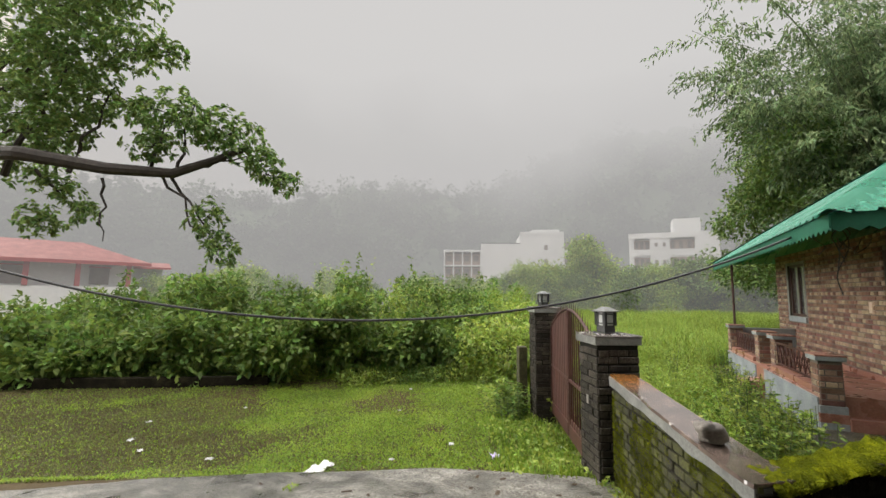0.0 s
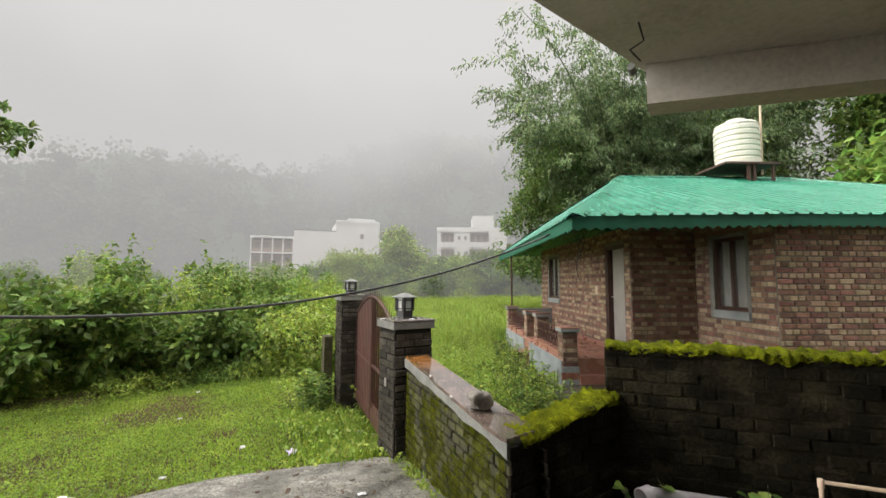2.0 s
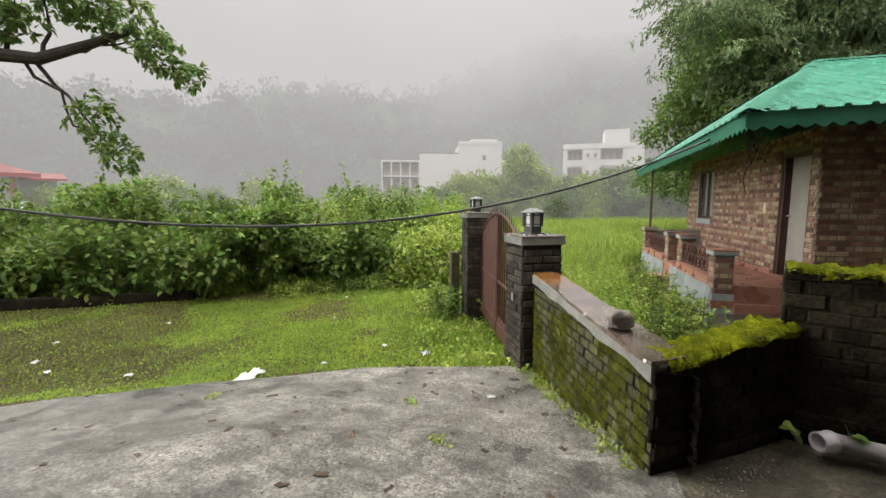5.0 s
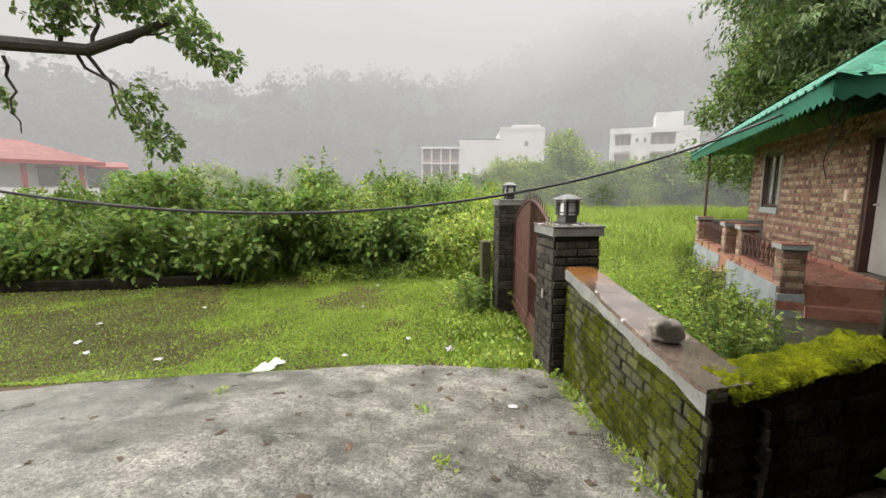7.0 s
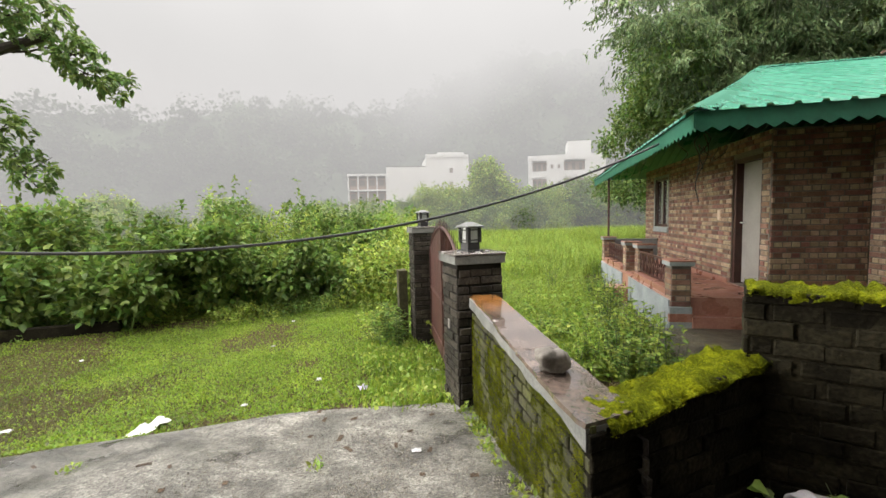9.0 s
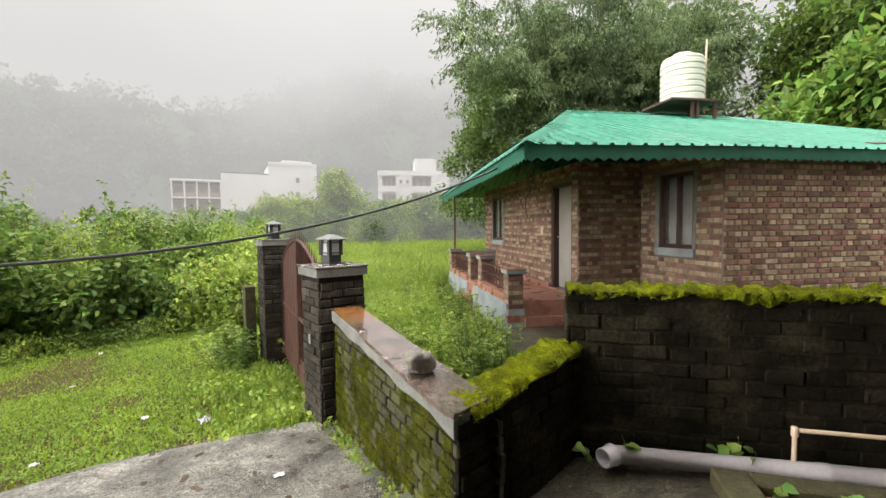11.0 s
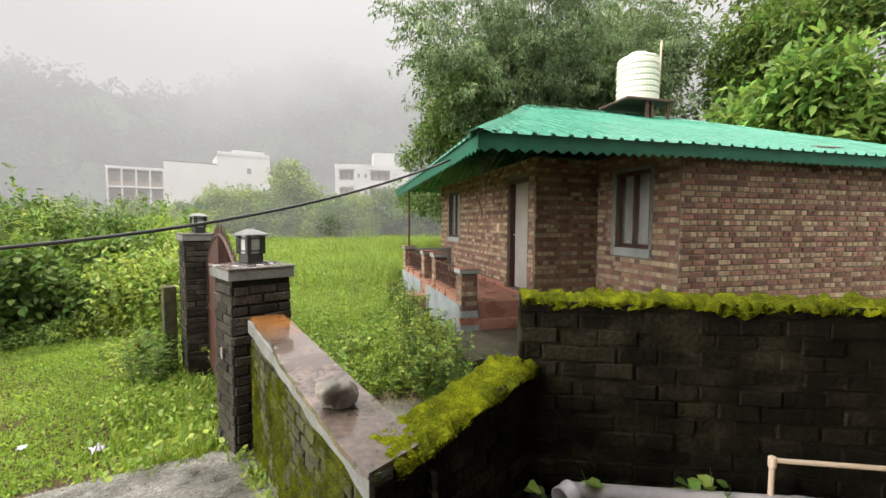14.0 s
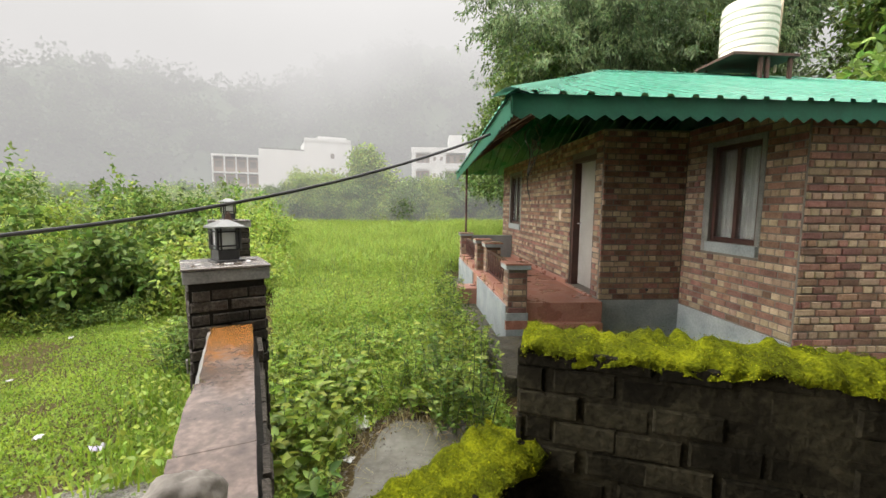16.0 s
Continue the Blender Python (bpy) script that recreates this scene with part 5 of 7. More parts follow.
def lawn():
    n = 320000
    x, y = NP.uniform(-15, 0.4, n), NP.uniform(1.0, 13.5, n)
    near = 1.0 / (0.6 + 0.10 * np.hypot(x, y))
    patch = np.array([noise.noise((a * 0.55, b * 0.55, 3)) + 0.35 * noise.noise((a * 1.9, b * 1.9, 7)) for a, b in zip(x, y)])
    bare = 0.45 * smooth01_np(-6.5, -10, x) + np.exp(-(((x + 9.8) / 3.6) ** 2 + ((y - 4.0) / 1.8) ** 2)) * 0.88 + np.exp(-(((x + 3.9) / 0.45) ** 2 + ((y - 6.6) / 0.3) ** 2)) * 0.6
    edge = np.array([apron_edge(a) for a in x])
    chance = np.clip((patch - bare * 1.15 + 0.62) * 1.5, 0.15, 1)
    keep = (y > edge + 0.02 + 0.12 * patch) & (NP.uniform(0, 1, n) < near * 1.7 * chance)
    side = np.array([field_side(a, b) for a, b in zip(x, y)])
    keep &= side < -0.18
    x, y, patch = x[keep], y[keep], patch[keep]
    at = np.stack([x, y, ground_np(x, y) - 0.005], 1)
    h = (0.022 + 0.024 * NP.random(len(x)) + 0.02 * np.clip(patch, 0, 1)) * (1 + 0.5 * (NP.random(len(x)) > 0.9))
    stuff("grass", blades_mesh("grass", at, h, "grass", 1.0, 0.0075), "short bright green wet lawn grass", "grass")
    # thin dull turf on the trodden ground
    m = 150000
    x2, y2 = NP.normal(size=m) * 3.6 - 9.2, NP.normal(size=m) * 1.8 + 4.2
    ok = (y2 > np.array([apron_edge(a) for a in x2]) + 0.03) & (np.array([field_side(a, b) for a, b in zip(x2, y2)]) < -0.2)
    x2, y2 = x2[ok], y2[ok]
    stuff("trodden_turf", blades_mesh("trodden_turf", np.stack([x2, y2, ground_np(x2, y2) - 0.004], 1), NP.uniform(0.015, 0.045, len(x2)), "turf", 1.4, 0.008), "thin dull trodden turf on bare earth", "grass")
    # broad-leaved weeds in the turf
    k = NP.random(len(x)) < 0.65
    at2 = at[k] + np.array([0, 0, 0.02])
    al = NP.normal(size=(len(at2), 3)) + np.array([0, 0, 0.35])
    stuff("lawn_weeds", leaves_mesh("lawn_weeds", at2, al, NP.uniform(0.022, 0.05, len(at2)), "grass", 0.65), "low broad-leaved weeds among the turf", "weeds")
    # rank growth by the gate and along the wall foot
    n = 5000
    t = NP.random(n)
    base = np.array([(-0.95, 4.9)]) * (1 - t[:, None]) + np.array([(-2.3, 7.4)]) * t[:, None]
    p = base + NP.normal(size=(n, 2)) * np.array([0.28, 0.2]) + np.array([-0.22, 0])
    ok = np.array([field_side(a, b) for a, b in p]) < -0.12
    p = p[ok]
    at = np.stack([p[:, 0], p[:, 1], ground_np(p[:, 0], p[:, 1])], 1)
    stuff("gate_weeds", blades_mesh("gate_weeds", at, NP.uniform(0.06, 0.2, len(at)), "grass", 0.7, 0.008), "rank green weeds at the foot of the gate", "weeds")
    stuff("gate_herbs", leaves_mesh("gate_herbs", at[::2] + np.array([0, 0, 0.06]) + NP.normal(size=(len(at[::2]), 3)) * 0.04, NP.normal(size=(len(at[::2]), 3)) + np.array([0, 0, 0.5]), NP.uniform(0.04, 0.09, len(at[::2])), "shrub_bright", 0.55, fine=True), "leafy herbs at the foot of the gate", "weeds")


lawn()


# -- the field behind the gate: waist-high grass --
def field():
    n = 190000
    y = 4.2 + 42 * NP.random(n) ** 1.9
    x = NP.uniform(-1, 1, n) * (2.6 + 0.35 * (y - 4)) - 1.0
    x = np.where(y < 9, NP.uniform(-3.0, 1.6, n), x)
    yard = NP.random(n) < 0.06
    x, y = np.where(yard, NP.uniform(1.4, 9.0, n), x), np.where(yard, NP.uniform(1.5, 6.0, n), y)
    side = np.array([field_side(a, b) for a, b in zip(x, y)])
    cot = COT.inverted()
    loc = np.array([(cot @ Vector((a, b, 0)))[:2] for a, b in zip(x, y)])
    house = (loc[:, 0] > -1.78) & (loc[:, 0] < 8) & (loc[:, 1] > -2.5) & (loc[:, 1] < 6.6)
    puddle = np.exp(-(((x - 0.64) / 0.55) ** 2 + ((y - 4.85) / 1.0) ** 2))
    clump = np.array([noise.noise((a * 0.8, b * 0.8, 5)) for a, b in zip(x, y)])
    keep = (side > 0.05) & ~house & (puddle < 0.25) & (clump + NP.uniform(-0.5, 0.9, n) > -0.25)
    x, y, clump = x[keep], y[keep], clump[keep]
    far = np.clip((y - 5) / 8, 0, 1)
    h = (0.18 + 0.45 * far) * NP.uniform(0.5, 1.15, len(x)) * (1 + 0.35 * clump)
    wide = 0.004
    at = np.stack([x, y, ground_np(x, y) - 0.01], 1)
    nearm = y < 13
    stuff("field_grass", blades_mesh("field_grass", at[nearm], h[nearm], "tall_grass", 1.1, 0.0035), "tall bright green meadow grass behind the gate", "grass")
    stuff("field_grass", blades_mesh("field_grass", at[~nearm], h[~nearm] * 1.1, "tall_grass", 1.0, 0.011), "tall bright green meadow grass farther off", "grass")
    # small leaves of the herbs between the blades
    k = np.repeat(np.arange(len(x)), 1 + (y < 14))
    a2 = at[k] + np.stack([NP.normal(size=len(k)) * 0.05, NP.normal(size=len(k)) * 0.05, h[k] * NP.uniform(0.15, 0.95, len(k))], 1)
    stuff("field_herbs", leaves_mesh("field_herbs", a2, NP.normal(size=(len(a2), 3)) + np.array([0, 0, 0.3]), NP.uniform(0.03, 0.075, len(a2)), "tall_grass", 0.5), "small-leaved herbs among the meadow grass", "weeds")


field()


# -- weed bushes by the puddle and along the path --
def stalk_plant(x, y, h, n_stalks, leaf, mat, seed, label, z=None, radius=0.22, per=26, wide=0.42):
    rng = random.Random(seed)
    z = ground(x, y) if z is None else z
    p = empty("weed_plant", pose(x, y, z), label, "plant", "weeds by the path")
    A, D = [], []
    for k in range(n_stalks):
        a, r = rng.uniform(0, 6.28), radius * rng.uniform(0.2, 1)
        top = Vector((r * math.cos(a), r * math.sin(a), h * rng.uniform(0.6, 1)))
        foot = Vector((top.x * 0.25, top.y * 0.25, -0.03))
        pts = [foot.lerp(top, i / 4) + Vector((rng.uniform(-1, 1), rng.uniform(-1, 1), 0)) * 0.02 for i in range(5)]
        part("stalk", tube(pts, 0.003 + 0.0035 * h, 5, 0.4), "cane", p)
        for j in range(per):
            f = rng.uniform(0.2, 1)
            q = foot.lerp(top, f)
            b = rng.uniform(0, 6.28)
            A.append((q.x, q.y, q.z))
            D.append((math.cos(b), math.sin(b), rng.uniform(-0.2, 0.7)))
    A, D = np.array(A), np.array(D)
    ob = new("leaves", leaves_mesh("leaves", A, D, NP.uniform(0.6, 1.2, len(A)) * leaf, mat, wide, fine=True))
    ob.parent = p
    return p


for k in range(26):
    t = k / 25
    stalk_plant(0.78 + 0.38 * RNG.random() - 0.1 * t, 5.3 + 5.5 * t + RNG.uniform(-0.2, 0.2), RNG.uniform(0.5, 1.0), 7, 0.07, "shrub_bright" if k % 3 else "shrub", 100 + k, "leafy green weed growing beside the cottage path")
for k in range(46):
    y = 6.0 + 11 * RNG.random() ** 1.3
    x = -2.6 + 3.6 * RNG.random() - 0.12 * (y - 6)
    if field_side(x, y) > 0.35:
        stalk_plant(x, y, RNG.uniform(0.45, 0.9), 6, 0.06, ("tall_grass", "shrub_bright", "tall_grass")[k % 3], 700 + k, "tall pale green weed in the meadow", radius=0.3, per=30, wide=0.35)
for k in range(12):
    stalk_plant(-0.22 - 0.14 * (k % 3), 4.95 + 0.16 * k, RNG.uniform(0.3, 0.55), 6, 0.11, "shrub_bright", 200 + k, "soft leafy weed against the wall", radius=0.3, per=22, wide=0.55)
for k in range(16):
    f = k / 15
    stalk_plant(-0.38 - 1.45 * f + 0.12 * RNG.random(), 5.15 + 2.5 * f, RNG.uniform(0.4, 0.8), 6, 0.085, "shrub_bright" if k % 2 else "tall_grass", 760 + k, "soft leafy weed behind the gate", radius=0.28, per=24, wide=0.5)
for k in range(7):
    stalk_plant(-0.02 + 0.05 * RNG.random() + 0.02 * k, 4.45 - 0.12 * k + 0.1 * RNG.random(), RNG.uniform(0.22, 0.42), 5, 0.1, "big_leaf", 240 + k, "young broad-leaved weed at the wall foot", radius=0.2, per=9, wide=0.5)
for k, (x, y) in enumerate(((5.6, 5.2), (5.9, 5.0), (6.2, 5.1), (2.2, 5.6), (1.75, 6.0))):
    stalk_plant(x, y, 0.55 if k < 3 else 0.3, 5, 0.24 if k < 3 else 0.11, "big_leaf", 300 + k, "broad-leaved plant in front of the cottage wall", radius=0.3, per=8, wide=0.65)
for k, (x, y, h) in enumerate(((1.42, 3.16, 0.18), (1.9, 3.02, 0.14), (2.02, 2.98, 0.22), (2.0, 2.72, 0.12), (1.15, 3.2, 0.12), (2.3, 2.6, 0.1))):
    stalk_plant(x, y, h, 2, 0.085, "big_leaf", 320 + k, "small round-leaved seedling beside the drain pipe", z=0.1, radius=0.05, per=3, wide=0.9)
for k, (x, y) in enumerate(((-2.75, 7.35), (-2.95, 7.6), (-2.85, 7.9), (-3.2, 7.9), (-2.45, 7.2), (-2.75, 7.75), (-2.6, 7.6))):
    stalk_plant(x, y, 0.75, 8, 0.09, "shrub_bright" if k % 2 else "shrub", 360 + k, "rank leafy weed round the far gate pillar", radius=0.35)
for k, (x, y) in enumerate(((0.66, 4.35), (0.42, 4.2), (0.86, 4.75))):
    stalk_plant(x, y, 0.35, 2, 0.14, "big_leaf", 340 + k, "young seedling standing in the puddle", radius=0.05, per=5, wide=0.4)


for k in range(9):
    stalk_plant(0.88 + 0.30 * RNG.random(), 5.6 + 0.16 * k, RNG.uniform(0.6, 1.0), 8, 0.06, "shrub_bright" if k % 4 else "shrub", 800 + k, "twiggy small-leaved bush beside the puddle", radius=0.42, per=60, wide=0.55)
for k in range(34):
    x, y = RNG.uniform(-0.5, 1.1), RNG.uniform(5.6, 9.0)
    if field_side(x, y) > 0.3:
        stalk_plant(x, y, RNG.uniform(0.2, 0.45), 5, 0.085, ("shrub_bright", "tall_grass", "big_leaf")[k % 3], 830 + k, "low soft-leaved weed in the meadow", radius=0.28, per=16, wide=0.55)


# -- the thicket beyond the lawn --
def thicket():
    front = [(-17.2, 5.4), (-15.2, 6.7), (-13.2, 8.3), (-11.2, 9.5), (-9.3, 10.9), (-7.6, 12.3), (-5.8, 12.9), (-4.3, 12.3)]
    rng = random.Random(5)
    k = 0
    for row in range(4):
        for x, y in front:
            d = Vector((x, y, 0)).normalized()
            px, py = x + d.x * row * 2.0 + rng.uniform(-0.5, 0.5), y + d.y * row * 2.0 + rng.uniform(-0.5, 0.5)
            if px > -3.7 and row < 1:
                px = -3.9
            left = min(1, max(0, (-px - 4) / 8))
            h = (2.0 + 0.35 * left + 0.36 * row) * rng.uniform(0.82, 1.15)
            h *= (0.70, 0.76, 1.08, 1, 1, 1, 1, 1)[front.index((x, y))]
            z = ground(px, py)
            w = rng.uniform(1.3, 1.8)
            roll = rng.random() - 0.3 * (1 - left) + 0.4 * left
            mat, lo, hi, wd, words = ("tall_grass", 0.06, 0.12, 0.45, "pale feathery shrub of the thicket beyond the lawn") if roll < 0.12 else ("shrub_bright", 0.08, 0.17, 0.5, "bright young shrub of the thicket beyond the lawn") if roll < 0.4 else ("big_leaf", 0.15, 0.26, 0.6, "broad-leaved shrub of the thicket beyond the lawn") if roll < 0.5 else ("shrub", 0.10 + 0.04 * left, 0.21 + 0.06 * left, 0.55, "dense dark shrub of the thicket beyond the lawn")
            s = empty("shrub", pose(px, py, z), words, "shrub", "thicket")
            blobs = [((0, 0, h * 0.42), (w, w, h * 0.42))]
            for j in range(6):
                a = rng.uniform(0, 6.28)
                blobs.append(((math.cos(a) * w * 0.65, math.sin(a) * w * 0.65, h * rng.uniform(0.2, 0.92)), (w * rng.uniform(0.3, 0.55), w * 0.45, h * rng.uniform(0.12, 0.3))))
            at, al = foliage(blobs, int((330 if row < 2 else 240) * (0.16 / lo) ** 0.5 * 0.9), 13, 0.13, 0.1, 0.55)
            for j in range(3):
                a, rr0 = rng.uniform(0, 6.28), w * rng.uniform(0, 0.8)
                n2 = 34
                f2 = NP.random(n2)[:, None]
                foot, tip = np.array([math.cos(a) * rr0, math.sin(a) * rr0, h * 0.75]), np.array([math.cos(a) * (rr0 + 0.25), math.sin(a) * (rr0 + 0.25), h * rng.uniform(1.0, 1.28)])
                at = np.concatenate([at, foot + (tip - foot) * f2 + NP.normal(size=(n2, 3)) * 0.06])
                al = np.concatenate([al, NP.normal(size=(n2, 3)) + np.array([0, 0, 0.2])])
            ob = new("leaves", leaves_mesh("leaves", at, al, NP.uniform(lo, hi, len(at)), mat, wd, fine=row < 2))
            ob.parent = s
            for j in range(4):
                a = rng.uniform(0, 6.28)
                part("stem", limb((0, 0, -0.1), (math.cos(a) * w * 0.5, math.sin(a) * w * 0.5, h * 0.8), 0.025, 0.008, 0.1, 5, k + j), "bark", s)
            k += 1
    # trailing growth at the edge
    for i in range(len(front) - 1):
        for j in range(3):
            f = (j + rng.random()) / 3
            x, y = [front[i][q] * (1 - f) + front[i + 1][q] * f for q in (0, 1)]
            d = Vector((x, y, 0)).normalized()
            out = 0.2 if i < 4 else 1.3
            x, y = x - d.x * out, y - d.y * out
            s = empty("undergrowth", pose(x, y, ground(x, y)), "low trailing undergrowth at the edge of the lawn", "shrub", "undergrowth")
            at, al = foliage([((0, 0, 0.12), (0.75, 0.6, 0.28))], 90, 10, 0.08, 0.0, 0.3)
            ob = new("leaves", leaves_mesh("leaves", at, al, NP.uniform(0.05, 0.12, len(at)), "shrub_bright" if rng.random() < 0.12 * i else "shrub", 0.55))
            ob.parent = s


thicket()
low_kerb = part("kerb", box(0, 7.3, -0.10, 0.10, -1.6, -0.80, 0.02), "sooty", m=strip_frame((-16.4, 4.4), (-10.2, 8.75))[0])
tagged(low_kerb, "low mossy kerb wall at the edge of the lawn", "kerb", kind="structure")


# -- tree whose branch hangs in from the left --
def branch_tree():
    t = empty("tree", pose(-25.5, 4.5, -1.5), "large dark-barked tree with a long low branch", "tree")
    o = Vector((-25.5, 4.5, -1.5))

    def rel(*p):
        return Vector(p) - o
    part("trunk", tube([rel(-25.5, 4.5, -1.6), rel(-25.3, 4.6, 1.5), rel(-24.6, 4.9, 4.2), rel(-24.2, 5.2, 7.5), rel(-24.4, 5.5, 11.0)], 0.42, 12, 0.5), "bark", t)
    part("branch", tube([rel(-24.5, 5.0, 4.6), rel(-21.5, 4.3, 6.3), rel(-18.0, 4.9, 5.9), rel(-15.8, 6.3, 5.5), rel(-14.2, 7.5, 5.45), rel(-13.2, 8.2, 5.95), rel(-12.4, 8.9, 6.5)], 0.30, 9, 0.30), "bark", t)
    ends = []
    spec = [((-15.0, 7.2, 5.4), (-14.4, 7.3, 7.6), 0.07), ((-14.2, 7.6, 5.5), (-13.9, 7.9, 8.0), 0.06), ((-14.2, 7.6, 5.5), (-12.4, 8.9, 6.2), 0.06), ((-14.4, 7.5, 5.45), (-13.2, 8.3, 3.4), 0.06), ((-14.6, 7.4, 5.4), (-12.9, 8.6, 2.6), 0.05), ((-16.4, 6.5, 5.3), (-16.2, 6.6, 3.2), 0.05), ((-18.5, 5.5, 5.6), (-17.6, 6.4, 4.2), 0.06), ((-17.5, 6.0, 5.5), (-16.4, 6.6, 8.5), 0.08), ((-20.5, 5.3, 5.6), (-18.5, 6.0, 9.5), 0.12), ((-24.2, 5.2, 7.5), (-19.5, 6.2, 11.0), 0.16), ((-24.2, 5.2, 7.0), (-20.0, 7.5, 8.8), 0.14), ((-24.3, 5.4, 10), (-18, 6.5, 13), 0.12)]
    for k, (a, b, r) in enumerate(spec):
        part("limb", limb(rel(*a), rel(*b), r, r * 0.3, 0.12, 8, k), "bark", t)
    B = [((-14.2, 7.5, 7.4), (1.5, 1.5, 0.8)), ((-12.9, 8.5, 6.9), (1.3, 1.3, 0.75)), ((-12.2, 9.2, 6.1), (0.9, 0.9, 0.6)), ((-11.9, 9.3, 5.6), (0.55, 0.6, 0.3)), ((-13.3, 8.2, 4.0), (0.7, 0.7, 0.7)), ((-13.0, 8.5, 3.0), (0.6, 0.6, 0.65)), ((-14.8, 7.2, 6.4), (1.0, 0.9, 0.5)), ((-15.4, 6.9, 7.6), (0.8, 0.8, 0.55)),
         ((-17.3, 6.3, 8.2), (1.5, 1.5, 0.9)), ((-18.2, 5.9, 9.8), (1.9, 1.7, 1.2)), ((-16.0, 6.9, 9.9), (1.3, 1.3, 0.7)), ((-17.8, 5.8, 6.9), (1.2, 1.2, 0.6)), ((-19.6, 5.6, 7.9), (1.7, 1.7, 1.1)), ((-18.8, 5.9, 11.8), (2.2, 2.0, 1.4)), ((-16.6, 6.6, 12.2), (1.5, 1.5, 1.0)), ((-21, 5.6, 10), (2.2, 2, 1.6)), ((-14.9, 7.5, 9.8), (0.8, 0.8, 0.35)), ((-11.4, 9.7, 5.35), (0.6, 0.6, 0.4)), ((-17.3, 6.4, 4.3), (0.6, 0.6, 0.45)), ((-17.9, 6.0, 5.0), (0.7, 0.7, 0.45)), ((-18.5, 5.7, 3.9), (0.8, 0.8, 0.6)), ((-21.5, 6, 7), (1.8, 1.5, 1.5)), ((-20.5, 5.8, 13.5), (2.6, 2.4, 1.5))]
    blobs = [(tuple(rel(*c)), r) for c, r in B]
    at, al = whorls([(c, (1.12 * q[0], 1.12 * q[1], 1.15 * q[2])) for c, q in blobs], 3100, 8, 0.1)
    ob = new("crown", leaves_mesh("crown", at, al, NP.uniform(0.13, 0.25, len(at)), "tree_leaf", 0.46, fine=True))
    ob.parent = t
    for k in range(70):
        c, r = blobs[k % len(blobs)]
        a = Vector(c)
        d = Vector((RNG.uniform(-1, 1) * r[0], RNG.uniform(-1, 1) * r[1], RNG.uniform(-0.9, 0.9) * r[2]))
        part("twig", limb(a - d * 0.2, a + d * 0.8, 0.022, 0.006, 0.15, 5, k), "bark", t)


branch_tree()


# -- bamboo and trees behind the cottage --
def bamboo_clump(x, y, z, height, spread, n_canes, seed, leaves, lean=(0, 0), size=0.24):
    rng = random.Random(seed)
    t = empty("bamboo_clump", pose(x, y, z), "tall arching bamboo clump behind the cottage", "bamboo", "bamboo behind the cottage")
    P, D = [], []
    for k in range(n_canes):
        a, h = rng.uniform(0, 6.28), height * rng.uniform(0.6, 1)
        out = spread * rng.uniform(0.25, 1.0)
        pts = []
        for i in range(12):
            f = i / 11
            r = 0.35 + out * f ** 2.2
            pts.append(Vector((math.cos(a) * r + lean[0] * f * f, math.sin(a) * r + lean[1] * f * f, h * (f - 0.18 * f ** 4 * out / max(1, spread)))))
        part("cane", tube(pts, 0.045, 6, 0.15), "cane", t)
        # drooping side branches, each carrying a spray of hanging leaves
        for i in range(3, 12):
            for j in range(max(1, int(leaves / n_canes / 9 / 9))):
                q = pts[i - 1].lerp(pts[i], rng.random())
                b, s = rng.uniform(0, 6.28), rng.uniform(0.8, 2.6)
                for w in range(7):
                    f = (w + 1) / 7
                    P.append((q.x + math.cos(b) * s * f, q.y + math.sin(b) * s * f, q.z + 0.25 * s * f - 0.42 * s * f * f))
                    D.append((math.cos(b), math.sin(b), -0.7))
    P, D = np.array(P), np.array(D)
    at, al = twigs(P, D, 10, 0.14, 0.6)
    ob = new("leaves", leaves_mesh("leaves", at, al, NP.uniform(0.7, 1.3, len(at)) * size, "bamboo_leaf", 0.3))
    ob.parent = t
    return t


bamboo_clump(8.4, 22.0, -0.3, 19, 4.8, 28, 1, 6400, (-1.2, -1.0))
bamboo_clump(13.0, 21.0, -0.3, 19, 5.0, 26, 2, 6000)
bamboo_clump(7.4, 25.0, -0.3, 16, 3.4, 14, 3, 3800, (-0.6, 0))
bamboo_clump(7.0, 21.0, -0.3, 17, 2.0, 6, 5, 1500, (-4.2, -0.6))


def broad_tree(x, y, z, h, blobs, n, mat, leaf, label, category="tree", seed=0, trunk=0.2, wide=0.45, per=11, spread=0.25, shell=0.5, fine=False):
    t = empty("tree", pose(x, y, z), label, category, "trees round the meadow")
    part("trunk", limb((0, 0, -0.2), (0.2, 0.1, h * 0.55), trunk, trunk * 0.5, 0.05, 7, seed), "bark", t)
    for k, (c, r) in enumerate(blobs[:6]):
        part("limb", limb((0.1, 0.05, h * (0.2 + 0.05 * k)), c, trunk * 0.45, trunk * 0.1, 0.1, 6, seed + k), "bark", t)
    at, al = foliage(blobs, n, per, spread, 0.15, shell)
    ob = new("crown", leaves_mesh("crown", at, al, NP.uniform(0.7, 1.3, len(at)) * leaf, mat, wide, fine=fine))
    ob.parent = t
    return t


def rand_blobs(seed, w, h, n, r, base=0.25):
    rng = random.Random(seed)
    out = []
    for k in range(n):
        a, f = rng.uniform(0, 6.28), rng.uniform(base, 1)
        d = w * rng.uniform(0.2, 0.85) * (1.1 - 0.55 * f)
        q = r * rng.uniform(0.7, 1.25)
        out.append(((math.cos(a) * d, math.sin(a) * d, h * f * 0.92), (q, q, q * 0.7)))
    return out


